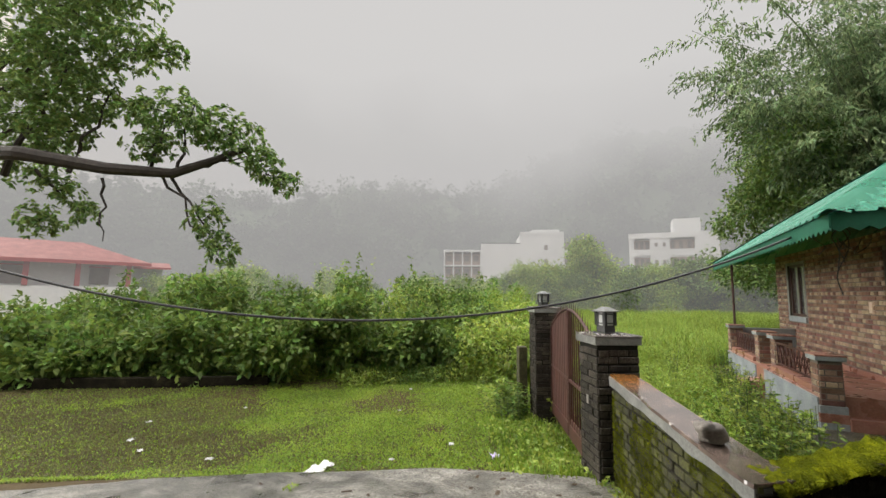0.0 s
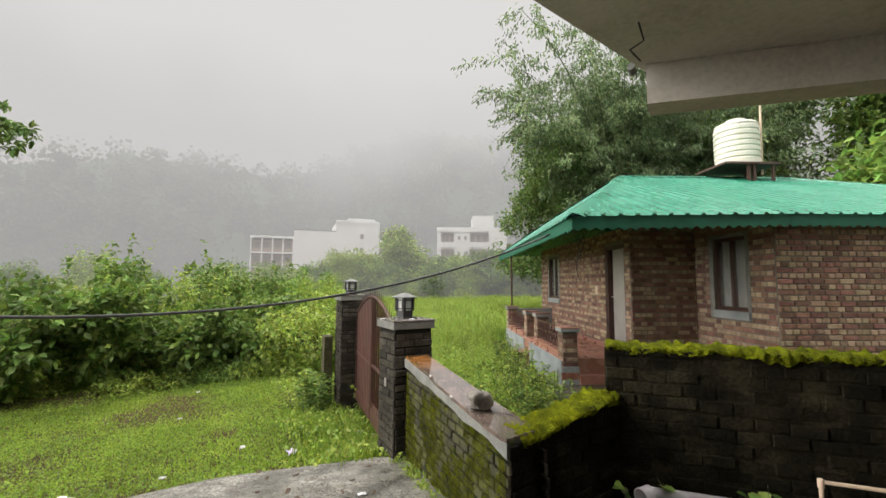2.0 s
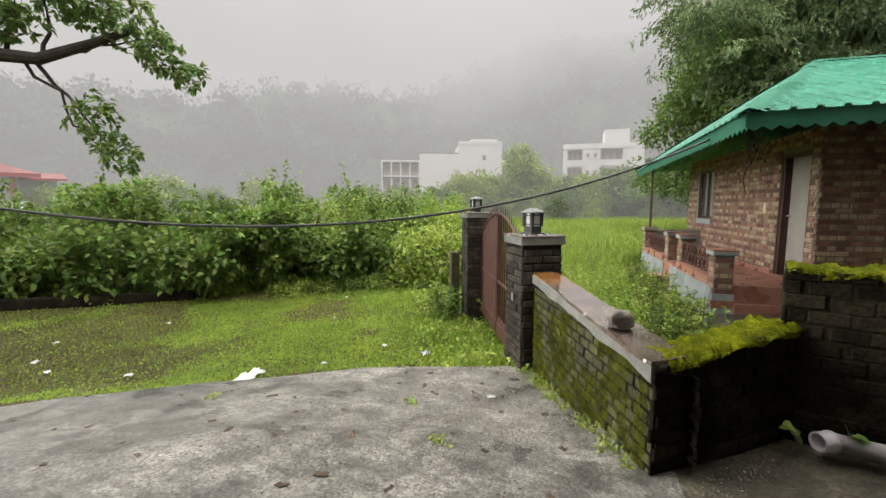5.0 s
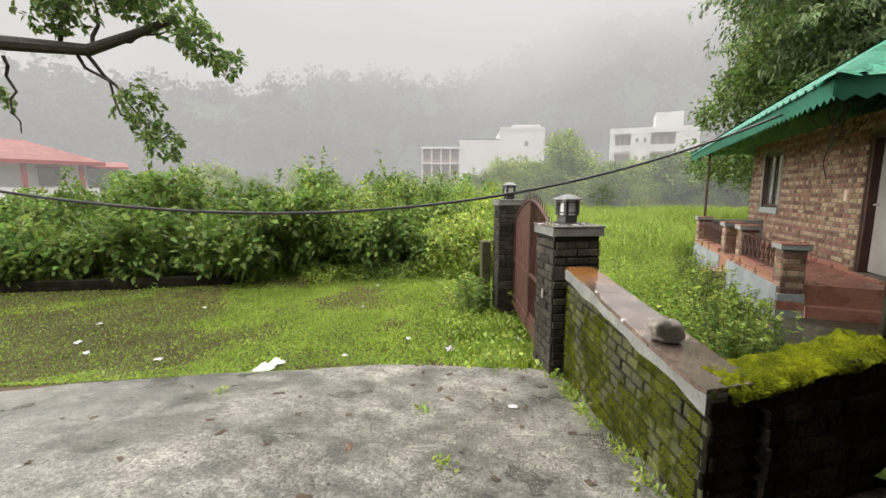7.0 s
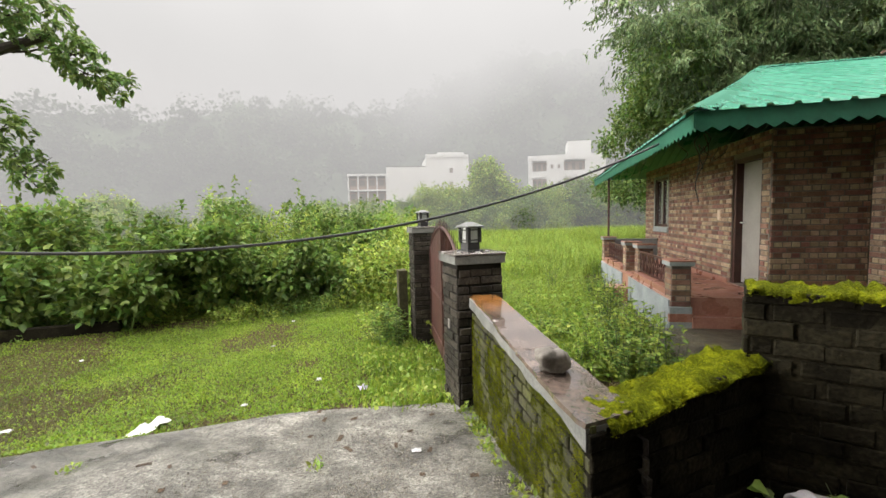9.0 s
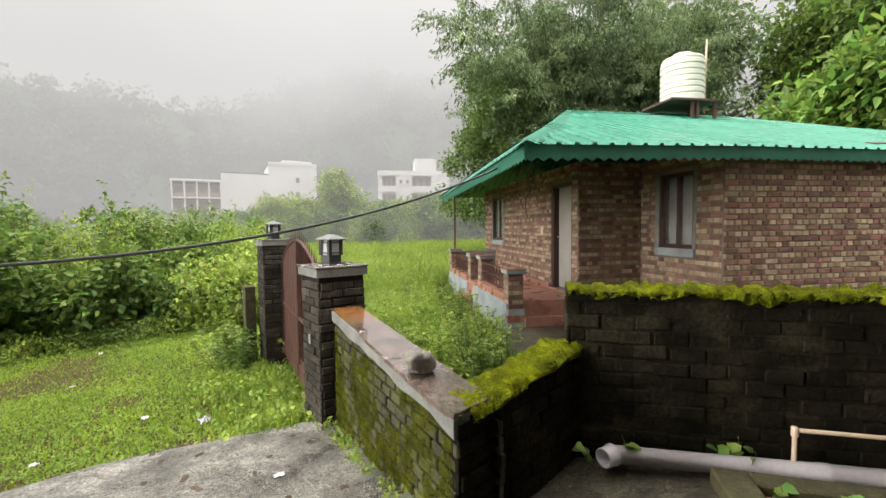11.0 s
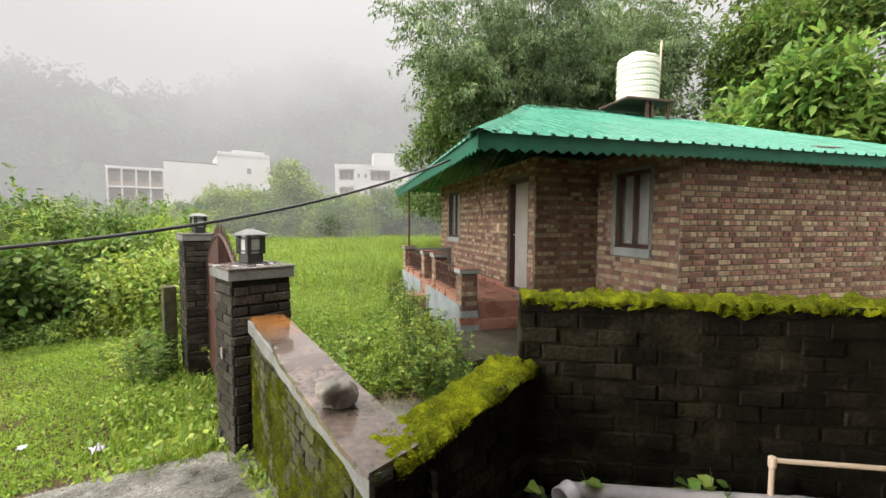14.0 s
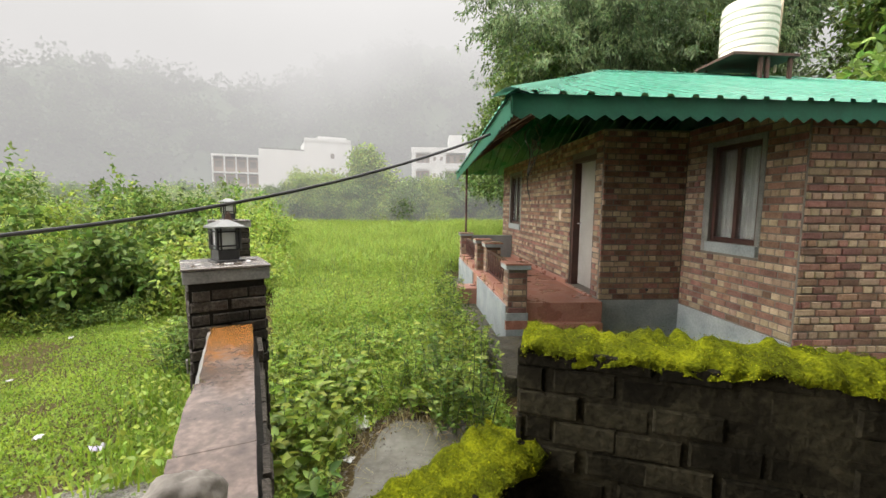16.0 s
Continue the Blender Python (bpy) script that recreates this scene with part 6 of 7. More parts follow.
broad_tree(9.5, 25.5, -0.3, 15, rand_blobs(29, 4.6, 15, 26, 2.0), 2600, "bamboo_leaf", 0.26, "tall dark leafy tree behind the bamboo", seed=29, trunk=0.25)
broad_tree(5.0, 22.3, -0.3, 11.0, rand_blobs(21, 3.0, 10.8, 26, 1.25), 2300, "tree_leaf", 0.22, "dark leafy tree at the edge of the meadow", seed=21)
broad_tree(16.0, 13.5, -0.2, 7.6, rand_blobs(22, 4.0, 7.4, 22, 1.35), 2100, "big_leaf", 0.38, "bright broad-leaved tree beside the cottage roof", seed=22, wide=0.42, spread=0.34, fine=True)
broad_tree(18.5, 9.5, -0.2, 9.5, rand_blobs(23, 4.2, 9.2, 22, 1.5), 2100, "big_leaf", 0.38, "bright broad-leaved tree beside the cottage roof", seed=23, wide=0.42, spread=0.34, fine=True)
broad_tree(18.0, 26.0, 0, 15, rand_blobs(24, 6, 15, 24, 2.6), 1900, "bamboo_leaf", 0.36, "tall dense tree on the wooded slope", seed=24, trunk=0.3, spread=0.4)
broad_tree(25.0, 22.0, 2, 17, rand_blobs(25, 7, 17, 24, 2.9), 1900, "shrub", 0.42, "tall dense tree on the wooded slope", seed=25, trunk=0.3, spread=0.4)
broad_tree(27.0, 13.0, 2, 17, rand_blobs(26, 7, 17, 24, 2.9), 1700, "shrub", 0.42, "tall dense tree on the wooded slope", seed=26, trunk=0.3, spread=0.4)
broad_tree(14.5, 24.0, 0, 11, rand_blobs(31, 4.5, 11, 22, 1.8), 1900, "shrub", 0.3, "dark leafy tree behind the water tank", seed=31, trunk=0.2, spread=0.3)
broad_tree(12.0, 31.0, 0, 13, rand_blobs(27, 6, 13, 24, 2.4), 1700, "tree_leaf", 0.34, "tall dense tree on the wooded slope", seed=27, trunk=0.3, spread=0.4)
rr = random.Random(77)
for k in range(15):
    x, y = -24 + 2.6 * k + rr.uniform(-1, 1), 51 + rr.uniform(0, 6) - 0.25 * abs(k - 8)
    h = rr.uniform(4.2, 6.2)
    broad_tree(x, y, ground(x, y), h, rand_blobs(400 + k, 3.2, h, 13, 1.5, 0.05), 620, "shrub_bright" if k % 2 else "shrub", 0.26, "wild bush at the far edge of the meadow", "bush", 400 + k, 0.06, 0.5)
for k in range(14):
    x, y = -56 + 2.6 * k + rr.uniform(-1, 1), 20 + 2.3 * k + rr.uniform(0, 5)
    h = rr.uniform(3.0, 5.0)
    broad_tree(x, y, ground(x, y), h, rand_blobs(500 + k, 3.4, h, 13, 1.6, 0.05), 620, "shrub_bright" if k % 3 else "shrub", 0.26, "wild bush behind the thicket", "bush", 500 + k, 0.06, 0.5)
for k in range(20):
    x, y = -21 + 1.7 * k + rr.uniform(-0.6, 0.6), 50.2 + rr.uniform(0, 2)
    h = rr.uniform(1.8, 3.4)
    broad_tree(x, y, ground(x, y), h, rand_blobs(450 + k, 2.0, h, 9, 1.1, 0.02), 420, ("shrub_bright", "tall_grass", "shrub")[k % 3], 0.22, "low wild bush at the far edge of the meadow", "bush", 450 + k, 0.04, 0.5)
# ---- distance: glowing haze sheets, hill, buildings ----
def haze_glow_material(name, dense, top, low, high, glow):
    """Painted haze: clear and glowing grey mixed, thicker higher up and in drifts."""
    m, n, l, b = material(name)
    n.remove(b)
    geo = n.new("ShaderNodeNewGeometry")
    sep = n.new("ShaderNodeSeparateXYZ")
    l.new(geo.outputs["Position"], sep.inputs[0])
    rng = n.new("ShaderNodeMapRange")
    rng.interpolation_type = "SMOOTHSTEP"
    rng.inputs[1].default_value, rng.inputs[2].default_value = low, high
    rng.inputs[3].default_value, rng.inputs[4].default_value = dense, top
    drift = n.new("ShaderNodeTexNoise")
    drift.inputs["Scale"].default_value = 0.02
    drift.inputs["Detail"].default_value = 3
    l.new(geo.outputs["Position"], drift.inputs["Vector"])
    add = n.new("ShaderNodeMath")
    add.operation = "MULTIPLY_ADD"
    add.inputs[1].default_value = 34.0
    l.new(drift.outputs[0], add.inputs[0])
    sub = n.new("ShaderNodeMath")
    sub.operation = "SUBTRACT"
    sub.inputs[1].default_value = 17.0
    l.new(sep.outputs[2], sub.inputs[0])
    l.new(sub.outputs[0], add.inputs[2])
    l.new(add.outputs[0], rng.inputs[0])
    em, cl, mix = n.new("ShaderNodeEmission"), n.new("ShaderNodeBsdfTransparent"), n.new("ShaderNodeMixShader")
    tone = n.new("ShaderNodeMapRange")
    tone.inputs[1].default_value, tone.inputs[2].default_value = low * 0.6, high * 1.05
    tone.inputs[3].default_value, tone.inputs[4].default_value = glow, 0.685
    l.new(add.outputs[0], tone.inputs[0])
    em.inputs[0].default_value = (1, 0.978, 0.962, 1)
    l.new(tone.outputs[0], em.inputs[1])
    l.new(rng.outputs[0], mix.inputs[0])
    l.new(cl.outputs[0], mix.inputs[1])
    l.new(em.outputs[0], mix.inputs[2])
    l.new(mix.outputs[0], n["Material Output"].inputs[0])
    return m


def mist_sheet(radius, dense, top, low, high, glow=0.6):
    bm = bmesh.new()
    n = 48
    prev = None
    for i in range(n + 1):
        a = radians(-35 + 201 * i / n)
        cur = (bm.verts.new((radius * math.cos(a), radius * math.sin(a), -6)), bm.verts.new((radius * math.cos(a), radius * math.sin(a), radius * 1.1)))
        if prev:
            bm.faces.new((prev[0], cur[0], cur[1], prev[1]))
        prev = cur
    ob = part("backdrop_mist", bm, haze_glow_material("mist", dense, top, low, high, glow), smooth=True)
    tagged(ob, "see-through glowing grey sheet that stands in for valley mist", "mist", kind="structure")


# standing sheets whose own glow imitates haze in front of the distance
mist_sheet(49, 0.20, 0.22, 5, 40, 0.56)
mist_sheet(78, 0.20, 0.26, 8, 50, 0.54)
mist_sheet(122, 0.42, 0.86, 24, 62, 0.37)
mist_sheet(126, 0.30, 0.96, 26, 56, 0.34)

M["forest"] = mottled("far_forest", [(0.02, 0.035, 0.015), (0.04, 0.07, 0.025), (0.07, 0.10, 0.04)], 0.08, 0.6, 0.9, 0.5, 0.5)


M["hill_leaf"] = leafy("far_leaf", [(0.03, 0.05, 0.02), (0.05, 0.08, 0.03), (0.075, 0.11, 0.045)], 0.8, 0.12, 0.01, scale=0.05)


def hill():
    """A wooded ridge round the valley, its skyline uneven with tree crowns."""
    bm = bmesh.new()
    na, nr = 220, 26
    rows = []
    for i in range(na + 1):
        a = radians(20 + 152 * i / na)
        deg = 20 + 152 * i / na
        crest = 82 - 27 * smooth01(88, 122, deg) + 3 * math.sin(deg * 0.21) - 12 * smooth01(125, 160, deg)
        col = []
        for j in range(nr + 1):
            f = j / nr
            r = 128 + 90 * f
            x, y = r * math.cos(a), r * math.sin(a)
            bump = 5.5 * abs(noise.noise((x * 0.07, y * 0.07, 1))) + 3.5 * abs(noise.noise((x * 0.19, y * 0.19, 4))) + 1.5 * noise.noise((x * 0.5, y * 0.5, 2))
            col.append(bm.verts.new((x, y, -4 + crest * f ** 1.25 + bump * min(1, f * 5))))
        rows.append(col)
    for p, q in zip(rows, rows[1:]):
        for j in range(nr):
            bm.faces.new((p[j], p[j + 1], q[j + 1], q[j]))
    ob = part("backdrop_hill", bm, "forest", smooth=True)
    tagged(ob, "steep wooded hillside fading into cloud", "hill", kind="structure")
    # crowns on the slope
    n = 900
    f = NP.random(n) ** 0.7
    a = np.radians(NP.uniform(25, 171, n))
    deg = np.degrees(a)
    crest = np.array([82 - 27 * smooth01(88, 122, d) + 3 * math.sin(d * 0.21) - 12 * smooth01(125, 160, d) for d in deg])
    r = 128 + 90 * f
    c = np.stack([r * np.cos(a), r * np.sin(a), -2 + crest * f ** 1.25 + 2], 1)
    at = np.repeat(c, 110, 0) + unit(NP.normal(size=(n * 110, 3))) * np.array([4.4, 4.4, 4.8]) * NP.uniform(0.6, 1.05, (n * 110, 1)) * np.repeat(NP.uniform(0.5, 1.9, (n, 1)), 110, 0)
    me = leaves_mesh("hill_woods", at, NP.normal(size=at.shape), NP.uniform(1.0, 2.2, len(at)), "hill_leaf", 0.8)
    stuff("hill_woods", me, "dense monsoon woods on the far hillside", "woods")


hill()


def facing(x, y, z):
    """A pose at a far place whose -y looks back towards the drive."""
    return pose(x, y, z, 0, 0, math.degrees(math.atan2(y, x)) - 90)


M["room_dark"] = mottled("dark_room", [(0.20, 0.17, 0.145), (0.30, 0.265, 0.23)], 1, 5, 0.6)
M["brown_panel"] = mottled("brown_panel", [(0.34, 0.25, 0.20), (0.46, 0.36, 0.29)], 1, 6, 0.8)


def flat_block():
    """Long white building: a gridded wing of balconies, a blank block and a taller end."""
    b = empty("apartment_building", facing(-42.2, 100.9, -4), "white concrete building with an open balcony grid and blank wall", "building")
    z0, h1, h2 = 0.0, 18.7, 22.6
    part("wall", box(0, 10.2, 0, 12, z0, h1), "white_wall", b)
    part("wall", box(10.2, 21.5, 0, 12, z0, h2 - 1.5), "white_wall", b)
    part("wall", box(13.5, 20.5, 1, 11, h2 - 1.5, h2), "white_wall", b)
    part("roof", box(0, 10.2, 0.2, 11.8, h1, h1 + 0.3), "cement", b)
    part("parapet", box(10.2, 21.5, -0.1, 0.2, h2 - 1.5, h2 - 0.7), "white_wall", b)
    for z in (h2 - 4.2, h2 - 7.8):
        w = part("window", box(16.4, 17.3, -0.06, 0.1, z - 1.3, z), "room_dark", b)
        part("sill", box(16.2, 17.5, -0.2, -0.06, z - 1.5, z - 1.3), "white_wall", w)
        w = part("balcony", box(21.5, 23.2, 0.5, 8, z - 2.2, z - 1.2), "white_wall", b)
        part("opening", box(21.5, 22.9, 0.9, 7.6, z - 1.2, z + 0.9), "room_dark", w)
    # wing
    part("wall", box(-9.8, 0, 1.6, 11, z0, 16.6), "room_dark", b)
    part("roof", box(-9.9, 0, 0, 11, 16.6, 17.1), "white_wall", b)
    for k in range(5):
        x = -9.8 + 2.4 * k
        part("column", box(x, x + 0.28, 0, 1.6, z0, 16.6), "white_wall", b)
    for z in (2.6, 6.1, 9.6, 13.1):
        part("floor_slab", box(-9.8, 0, -0.1, 1.6, z - 0.35, z), "white_wall", b)
        for k in range(4):
            x = -9.52 + 2.4 * k
            w = part("window", box(x, x + 2.12, 1.2, 1.5, z + 0.05, z + 2.9), "brown_panel", b)
            part("pane", box(x + 0.3, x + 1.7, 1.1, 1.2, z + 1.0, z + 2.5), "room_dark", w)


flat_block()


def storey_house():
    b = empty("apartment_building", facing(-6.6, 103.0, -4), "white three-storey building with recessed balconies and a roof tower", "building")
    W, H = 17.5, 19.6
    part("wall", box(0, W, 1.4, 13, 0, H - 0.6), "white_wall", b)
    part("parapet", box(-0.1, W, -0.05, 0.25, H - 1.2, H), "white_wall", b)
    part("roof", box(0, W, 0.25, 13, H - 1.0, H - 0.75), "cement", b)
    part("roof_tower", box(9.2, 14.5, 2, 8, H - 0.6, H + 3.3), "white_wall", b)
    for k in range(5):
        z = H - 1.2 - 3.9 * k
        for x0, x1 in ((0, 1.0), (4.3, 8.2), (13.0, W)):
            part("wall_panel", box(x0, x1, 0, 1.4, z - 3.9, z), "white_wall", b)
        for x0, x1 in ((1.0, 4.3), (8.2, 13.0)):
            bal = part("balcony", box(x0, x1, -0.25, 0.1, z - 3.9, z - 2.5), "white_wall", b)
            part("recess", box(x0, x1, 1.2, 1.38, z - 2.5, z - 0.3), "brown_panel", bal)
            for j in range(3):
                xx = x0 + (x1 - x0) * (j + 0.2) / 3
                part("window", box(xx, xx + 0.7, 1.05, 1.2, z - 2.4, z - 0.7), "room_dark", bal)
        for xx in (5.2, 6.8):
            w = part("window", box(xx, xx + 0.6, -0.06, 0.1, z - 1.9, z - 1.0), "room_dark", b)
            part("sill", box(xx - 0.1, xx + 0.7, -0.16, -0.06, z - 2.05, z - 1.9), "white_wall", w)


storey_house()
M["red_tile"] = mottled("red_tile_roof", [(0.12, 0.035, 0.03), (0.20, 0.06, 0.05), (0.28, 0.12, 0.10)], 1.2, 12, 0.7, 0.4, 0.02)
M["red_paint"] = mottled("red_paint", [(0.28, 0.03, 0.03), (0.36, 0.06, 0.05)], 2, 20, 0.5)


def red_house():
    h = empty("bungalow", facing(-51.5, 16.5, 0.9), "bungalow with a red-brown hip roof and red posts", "house")
    part("wall", box(-8, 7.4, 1.8, 8, 0, 3.4), "white_wall", h)
    part("plinth", box(-8.3, 8, -0.2, 1.8, -4, 1.0), "white_wall", h)
    bm = bmesh.new()
    e = [bm.verts.new(p) for p in ((-9, -0.8, 3.5), (8.6, -0.8, 3.5), (8.6, 9, 3.5), (-9, 9, 3.5))]
    r = [bm.verts.new(p) for p in ((-4, 4, 5.6), (3.2, 4, 5.6))]
    for q in ((e[0], e[1], r[1], r[0]), (e[1], e[2], r[1]), (e[2], e[3], r[0], r[1]), (e[3], e[0], r[0])):
        bm.faces.new(q)
    part("roof", bm, "red_tile", h)
    part("fascia", box(-9, 8.6, -0.85, -0.75, 3.15, 3.5), "red_paint", h)
    for x in (-8, -4.5, -1, 2.6, 6.6):
        part("post", box(x, x + 0.4, -0.3, 0.1, 1.0, 3.3, 0.02), "red_paint", h)
    for x in (-6.5, -2.5, 3.8):
        w = part("window", box(x, x + 1.6, 1.7, 1.82, 1.2, 2.9), "room_dark", h)
        part("frame", box(x - 0.1, x + 1.7, 1.66, 1.7, 2.9, 3.05), "red_paint", w)
    g = empty("shed", facing(-53.7, 26.8, 0.2), "low outbuilding with a bright red sheet roof", "house")
    part("wall", box(-5, 1.6, 1, 5, -4, 3.9), "white_wall", g)
    bm = bmesh.new()
    v = [bm.verts.new(p) for p in ((-6, 0, 3.9), (2.4, 0, 3.9), (2.4, 5, 4.7), (-6, 5, 4.7), (-6, 0, 4.05), (2.4, 0, 4.05), (2.4, 5, 4.85), (-6, 5, 4.85))]
    for q in ((0, 1, 5, 4), (1, 2, 6, 5), (2, 3, 7, 6), (3, 0, 4, 7), (4, 5, 6, 7), (3, 2, 1, 0)):
        bm.faces.new([v[i] for i in q])
    part("roof", bm, "red_tile", g)
    part("fascia", box(-6, 2.4, -0.06, -0.01, 3.85, 4.08), "red_paint", g)
    k = empty("villa", facing(-72, 20, -2), "pale flat-roofed villa with a stained terrace parapet", "house")
    part("wall", box(-9, 6, 0, 8, -3, 7.2), "white_wall", k)
    part("terrace", box(-2, 6.4, -0.3, 0, 7.2, 8.6), "cement", k)
    part("stair_tower", box(-9, -3.5, 1, 6, 7.2, 10), "white_wall", k)


red_house()
# big trees in the mist between meadow and hill
for k, (x, y, h, w) in enumerate(((-8.0, 56, 8.6, 4.2), (-3.0, 60, 4.5, 4.0), (-13, 58, 4.0, 4), (3.5, 55, 3.5, 4), (-22, 56, 2.5, 5), (-32, 54, 3.0, 5), (-44, 48, 4.0, 5), (9, 52, 6, 4), (-52, 38, 4, 5), (-16, 62, 3, 5))):
    broad_tree(x, y, ground(x, y), h + 2, rand_blobs(600 + k, w, h + 2, 14, 1.9), 700, "shrub" if k % 2 else "shrub_bright", 0.4, "tree in the mist at the valley edge", "tree", 600 + k, 0.2, 0.6, spread=0.4)

# ---- puddle and litter ----
M["water"] = mottled("muddy_water", [(0.085, 0.08, 0.064), (0.13, 0.125, 0.102), (0.18, 0.172, 0.145)], 2.5, 20, 0.03, 0.0)
_n, _l = M["water"].node_tree.nodes, M["water"].node_tree.links
_b = _n["Principled BSDF"]
_b.inputs["IOR"].default_value = 1.33
_w = _n.new("ShaderNodeTexNoise")
_w.inputs["Scale"].default_value = 9
_p = _n.new("ShaderNodeBump")
_p.inputs["Strength"].default_value, _p.inputs["Distance"].default_value = 0.08, 0.01
_l.new(_w.outputs[0], _p.inputs["Height"])
_l.new(_p.outputs[0], _b.inputs["Normal"])


def puddle():
    bm = bmesh.new()
    ring = []
    for i in range(140):
        a = 2 * math.pi * i / 140
        r = 1 + 0.14 * math.sin(2 * a + 1) + 0.10 * math.sin(3 * a) + 0.06 * math.sin(5 * a + 2) + 0.03 * math.sin(11 * a) + 0.02 * math.sin(17 * a + 1)
        ring.append(bm.verts.new((0.78 + 0.56 * r * math.cos(a) + 0.12 * math.sin(a), 4.88 + 1.12 * r * math.sin(a), 0)))
    bm.faces.new(ring)
    ob = part("water", bm, "water", m=pose(0, 0, -0.366))
    tagged(ob, "shallow muddy puddle reflecting the sky", "water", kind="structure")


puddle()
M["paper"] = mottled("wet_paper", [(0.45, 0.45, 0.44), (0.66, 0.66, 0.66)], 8, 60, 0.7, 0.2, 0.003)
M["lilac"] = mottled("lilac_wrapper", [(0.55, 0.48, 0.68), (0.75, 0.70, 0.85)], 20, 60, 0.5)
M["green_wrap"] = mottled("green_wrapper", [(0.03, 0.30, 0.12), (0.06, 0.42, 0.2)], 20, 60, 0.4)
M["red_wrap"] = mottled("orange_wrapper", [(0.45, 0.10, 0.05), (0.6, 0.25, 0.15)], 20, 60, 0.5)
M["dead_leaf"] = mottled("dead_leaf", [(0.04, 0.026, 0.016), (0.12, 0.08, 0.045)], 20, 80, 0.7, vary=0.3)


def scrap(x, y, sx, sy, mat, label, seed, lift=0.03, crumple=0.35, z=None, group="litter on the lawn"):
    """A crumpled piece of litter."""
    bm = bmesh.new()
    n = 9
    g = [[None] * (n + 1) for _ in range(n + 1)]
    for i in range(n + 1):
        for j in range(n + 1):
            u, v = i / n - 0.5, j / n - 0.5
            e = 1 + 0.3 * noise.noise((u * 3, v * 3, seed))
            h = crumple * min(sx, sy) * (noise.noise((u * 5, v * 5, seed + 3)) + 0.5 * noise.noise((u * 11, v * 11, seed)))
            g[i][j] = bm.verts.new((u * sx * e, v * sy * e, max(-0.004, h + 0.25 * crumple * min(sx, sy))))
    for i in range(n):
        for j in range(n):
            bm.faces.new((g[i][j], g[i + 1][j], g[i + 1][j + 1], g[i][j + 1]))
    low = bmesh.ops.extrude_face_region(bm, geom=bm.faces[:])
    for v in low["geom"]:
        if isinstance(v, bmesh.types.BMVert):
            v.co.z -= 0.003
    ob = part("litter", bm, mat, m=pose(x, y, (ground(x, y) if z is None else z) + lift, 0, 0, seed * 47))
    tagged(ob, label, "litter", group)


scrap(-2.28, 5.57, 0.10, 0.10, "lilac", "crumpled lilac and white wrapper on the turf", 1, 0.05, 0.6)
scrap(-4.32, 4.30, 0.50, 0.20, "paper", "torn sheet of wet white paper beside the concrete", 2, 0.035, 0.22)
for k, (x, y, s) in enumerate(((-3.09, 5.85, 0.13), (-1.56, 6.4, 0.14), (-6.49, 4.23, 0.15), (-9.5, 4.9, 0.14), (-8.7, 4.2, 0.16), (-8.0, 4.0, 0.14), (-3.6, 5.0, 0.1), (-2.5, 8.9, 0.14), (-6.3, 9.8, 0.14), (-8.8, 6.6, 0.12), (-5.2, 7.6, 0.1), (-2.2, 7.0, 0.12))):
    scrap(x, y, s * 0.75, s * 0.5, "paper", "scrap of dirty white paper on the grass", 10 + k, 0.05, 0.4)
scrap(-2.35, 6.95, 0.12, 0.07, "red_wrap", "small orange-red wrapper on the grass", 31, 0.04)
scrap(-2.9, 7.7, 0.10, 0.06, "green_wrap", "small green wrapper on the grass", 32, 0.05)
scrap(0.10, 5.66, 0.15, 0.13, "paper", "crumpled white plastic bag beside the puddle", 33, 0.03, 0.45)
scrap(0.08, 5.17, 0.09, 0.08, "paper", "flat pink-white scrap beside the puddle", 34, 0.012, 0.04)
scrap(-0.88, 3.66, 0.07, 0.04, "paper", "pale paper scrap on the wet concrete", 35, 0.03, 0.2)
for k in range(46):
    x, y = RNG.uniform(-4.5, 0.0), RNG.uniform(1.2, 4.6)
    if y < apron_edge(x) - 0.15 and field_side(x, y) < -0.2:
        scrap(x, y, RNG.uniform(0.03, 0.09), RNG.uniform(0.02, 0.04), "dead_leaf", "fallen dead leaf on the wet concrete", 60 + k, 0.028, 0.2)


for k, (u, v, s) in enumerate(((-0.16, -0.10, 0.05), (-0.19, -0.16, 0.03), (0.02, -0.13, 0.05), (0.07, -0.17, 0.045), (0.15, -0.05, 0.04), (0.19, 0.02, 0.05))):
    spot = P1 @ Vector((u, v, 1.24))
    scrap(spot.x, spot.y, s, s * 0.6, "dead_leaf" if k % 2 else "paper", "small fallen leaf on the wet pillar cap", 140 + k, 0.004, 0.12, spot.z, "leaves on the pillar cap")


def moss_clumps(name, spots, label):
    """Small cushions of moss and weeds at the foot of a wall."""
    A, D = [], []
    for x, y, z, n, r in spots:
        p = np.array([x, y, z]) + NP.normal(size=(n, 3)) * np.array([r, r, r * 0.35])
        A.append(p)
        D.append(NP.normal(size=(n, 3)) * 0.8 + np.array([0, 0, 0.8]))
    A, D = np.concatenate(A), np.concatenate(D)
    stuff(name, leaves_mesh(name, A, D, NP.uniform(0.02, 0.06, len(A)), "shrub_bright", 0.5), label, "weeds")


spots = []
for k in range(20):
    f = RNG.random()
    x, y = 0.255 + (-0.645 - 0.255) * f - 0.07, 2.65 + (4.6 - 2.65) * f - 0.03
    spots.append((x, y, ground(x - 0.05, y) + 0.03, 26, 0.035))
for x, y in ((-1.5, 3.3), (-2.4, 4.4), (-1.9, 4.9), (-3.4, 3.0), (-1.0, 2.6)):
    spots.append((x, y, ground(x, y) + 0.03, 24, 0.035))
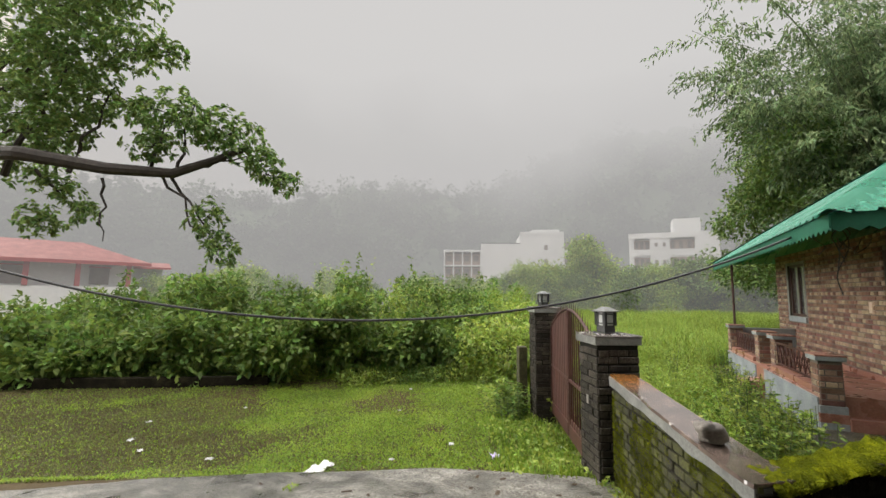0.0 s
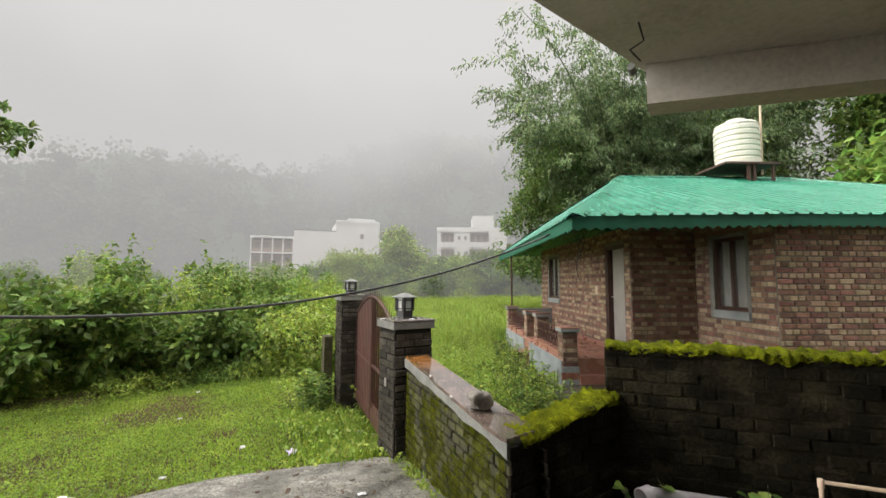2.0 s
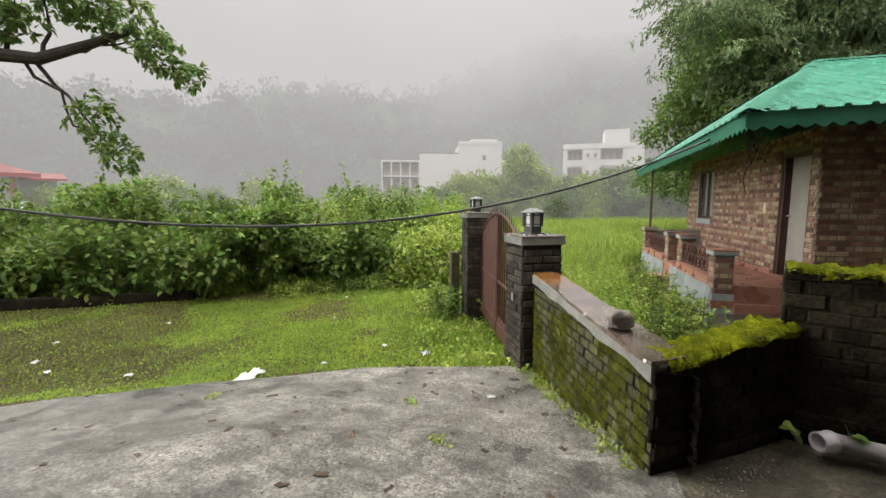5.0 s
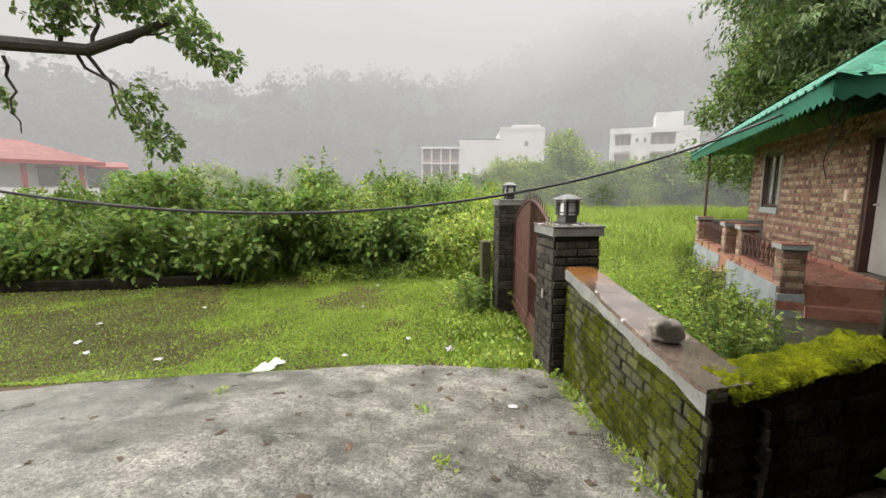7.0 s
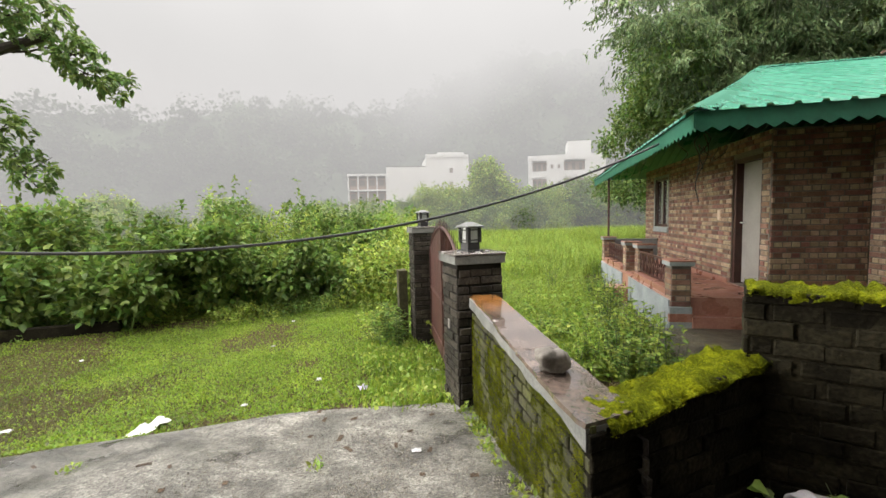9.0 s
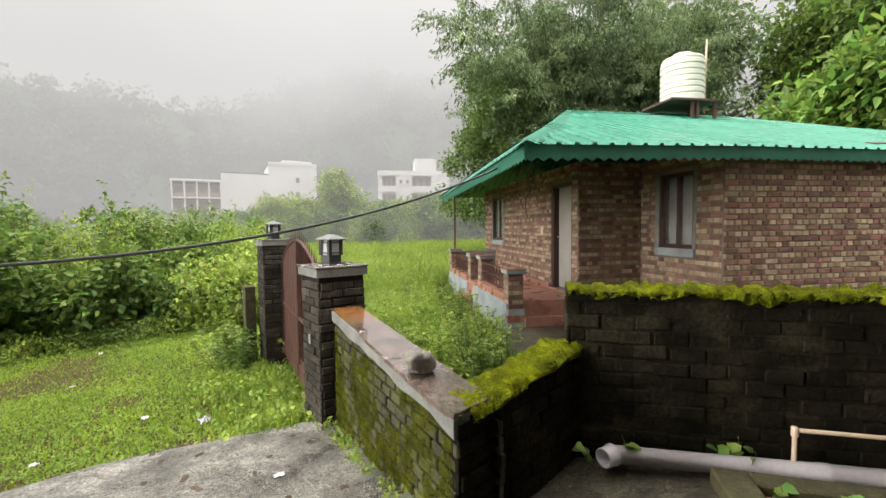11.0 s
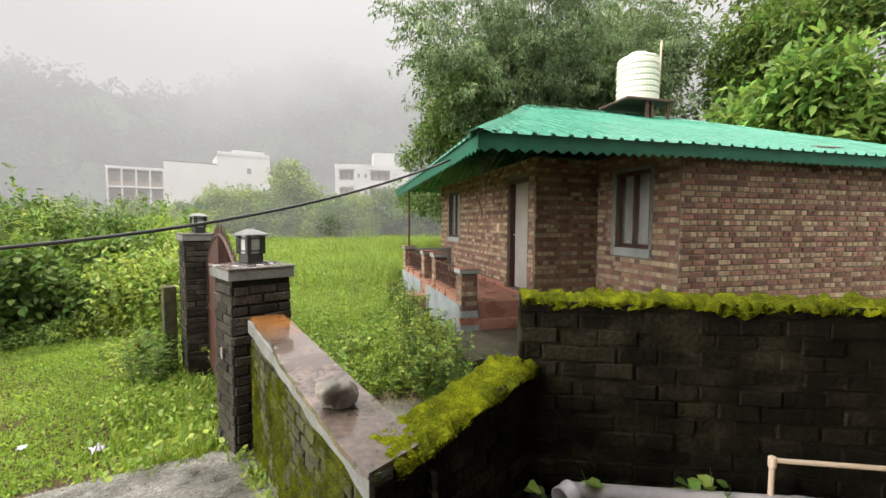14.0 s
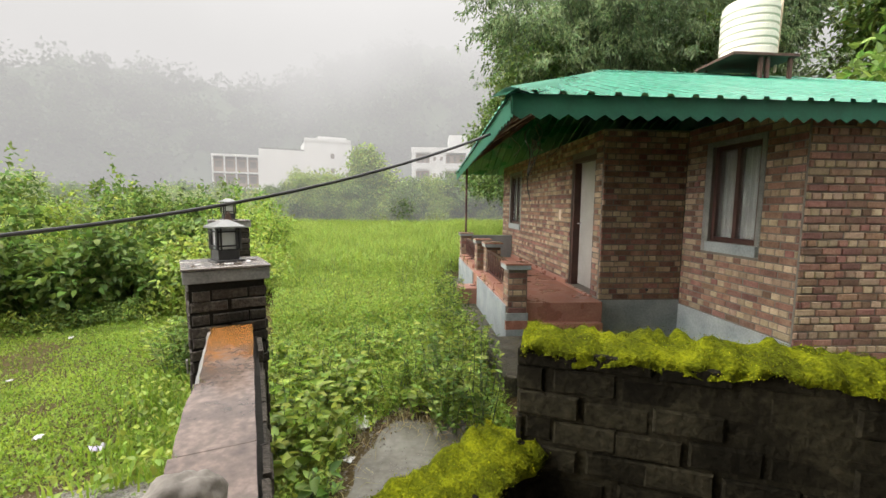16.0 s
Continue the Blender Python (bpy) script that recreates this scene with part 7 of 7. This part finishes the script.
moss_clumps("wall_foot_weeds", spots, "small weeds in the joint along the wall foot")


def gravel():
    """Small stones and bits of dry stalk on the mud round the puddle."""
    verts, faces = [], []
    for k in range(1500):
        a, d = RNG.uniform(0, 6.28), RNG.uniform(0.75, 1.6) if k % 4 else RNG.uniform(0.0, 1.0)
        x, y = 0.55 + 0.45 * d * math.cos(a), 4.85 + 0.95 * d * math.sin(a)
        if field_side(x, y) < 0.2:
            continue
        r, n, z = RNG.uniform(0.005, 0.014), len(verts), max(ground(x, y), -0.368)
        verts += [(x + r, y, z), (x, y + r * 0.8, z), (x - r, y, z), (x, y - r * 0.9, z), (x, y, z + r * 0.8), (x, y, z - r)]
        faces += [(n, n + 1, n + 4), (n + 1, n + 2, n + 4), (n + 2, n + 3, n + 4), (n + 3, n, n + 4)]
    me = bpy.data.meshes.new("gravel")
    me.from_pydata(verts, [], faces)
    me.materials.append(M["rock"])
    stuff("gravel", me, "loose wet gravel on the mud round the puddle", "gravel")
    n = 700
    a, d = NP.uniform(0, 6.28, n), NP.uniform(0.75, 1.5, n)
    x, y = 0.55 + 0.45 * d * np.cos(a), 4.85 + 0.95 * d * np.sin(a)
    ok = np.array([field_side(p, q) for p, q in zip(x, y)]) > 0.2
    at = np.stack([x[ok], y[ok], ground_np(x[ok], y[ok]) + 0.01], 1)
    stuff("dry_stalks", blades_mesh("dry_stalks", at, NP.uniform(0.05, 0.14, len(at)), "straw", 2.5, 0.004, 0.36), "dry brown stalks on the mud", "stalks")


gravel()


def grit():
    """Loose chippings on the concrete near the wall."""
    gen = random.Random(9)
    verts, faces = [], []
    for k in range(24000):
        x, y = gen.gauss(-0.9, 0.9), gen.gauss(3.4, 1.0)
        if field_side(x, y) > -0.2 or y > apron_edge(x) - 0.05 or y < 1.0:
            continue
        r, n, z = gen.uniform(0.003, 0.007) + 0.006 * gen.random() ** 6, len(verts), ground(x, y) + 0.019
        a = gen.uniform(0, 6.28)
        c, d = r * math.cos(a), r * math.sin(a)
        verts += [(x + c, y + d, z), (x - d * 0.8, y + c * 0.8, z), (x - c, y - d, z), (x + d * 0.9, y - c * 0.9, z), (x + 0.2 * c, y, z + r * 0.8)]
        faces += [(n, n + 1, n + 4), (n + 1, n + 2, n + 4), (n + 2, n + 3, n + 4), (n + 3, n, n + 4)]
    me = bpy.data.meshes.new("grit")
    me.from_pydata(verts, [], faces)
    me.materials.append(M["chips"])
    stuff("grit", me, "loose stone chippings on the wet concrete", "gravel")


M["chips"] = mottled("stone_chips", [(0.06, 0.054, 0.042), (0.17, 0.155, 0.125), (0.32, 0.295, 0.245)], 30, 80, 0.7, 0.2, 0.002, vary=0.6)
grit()
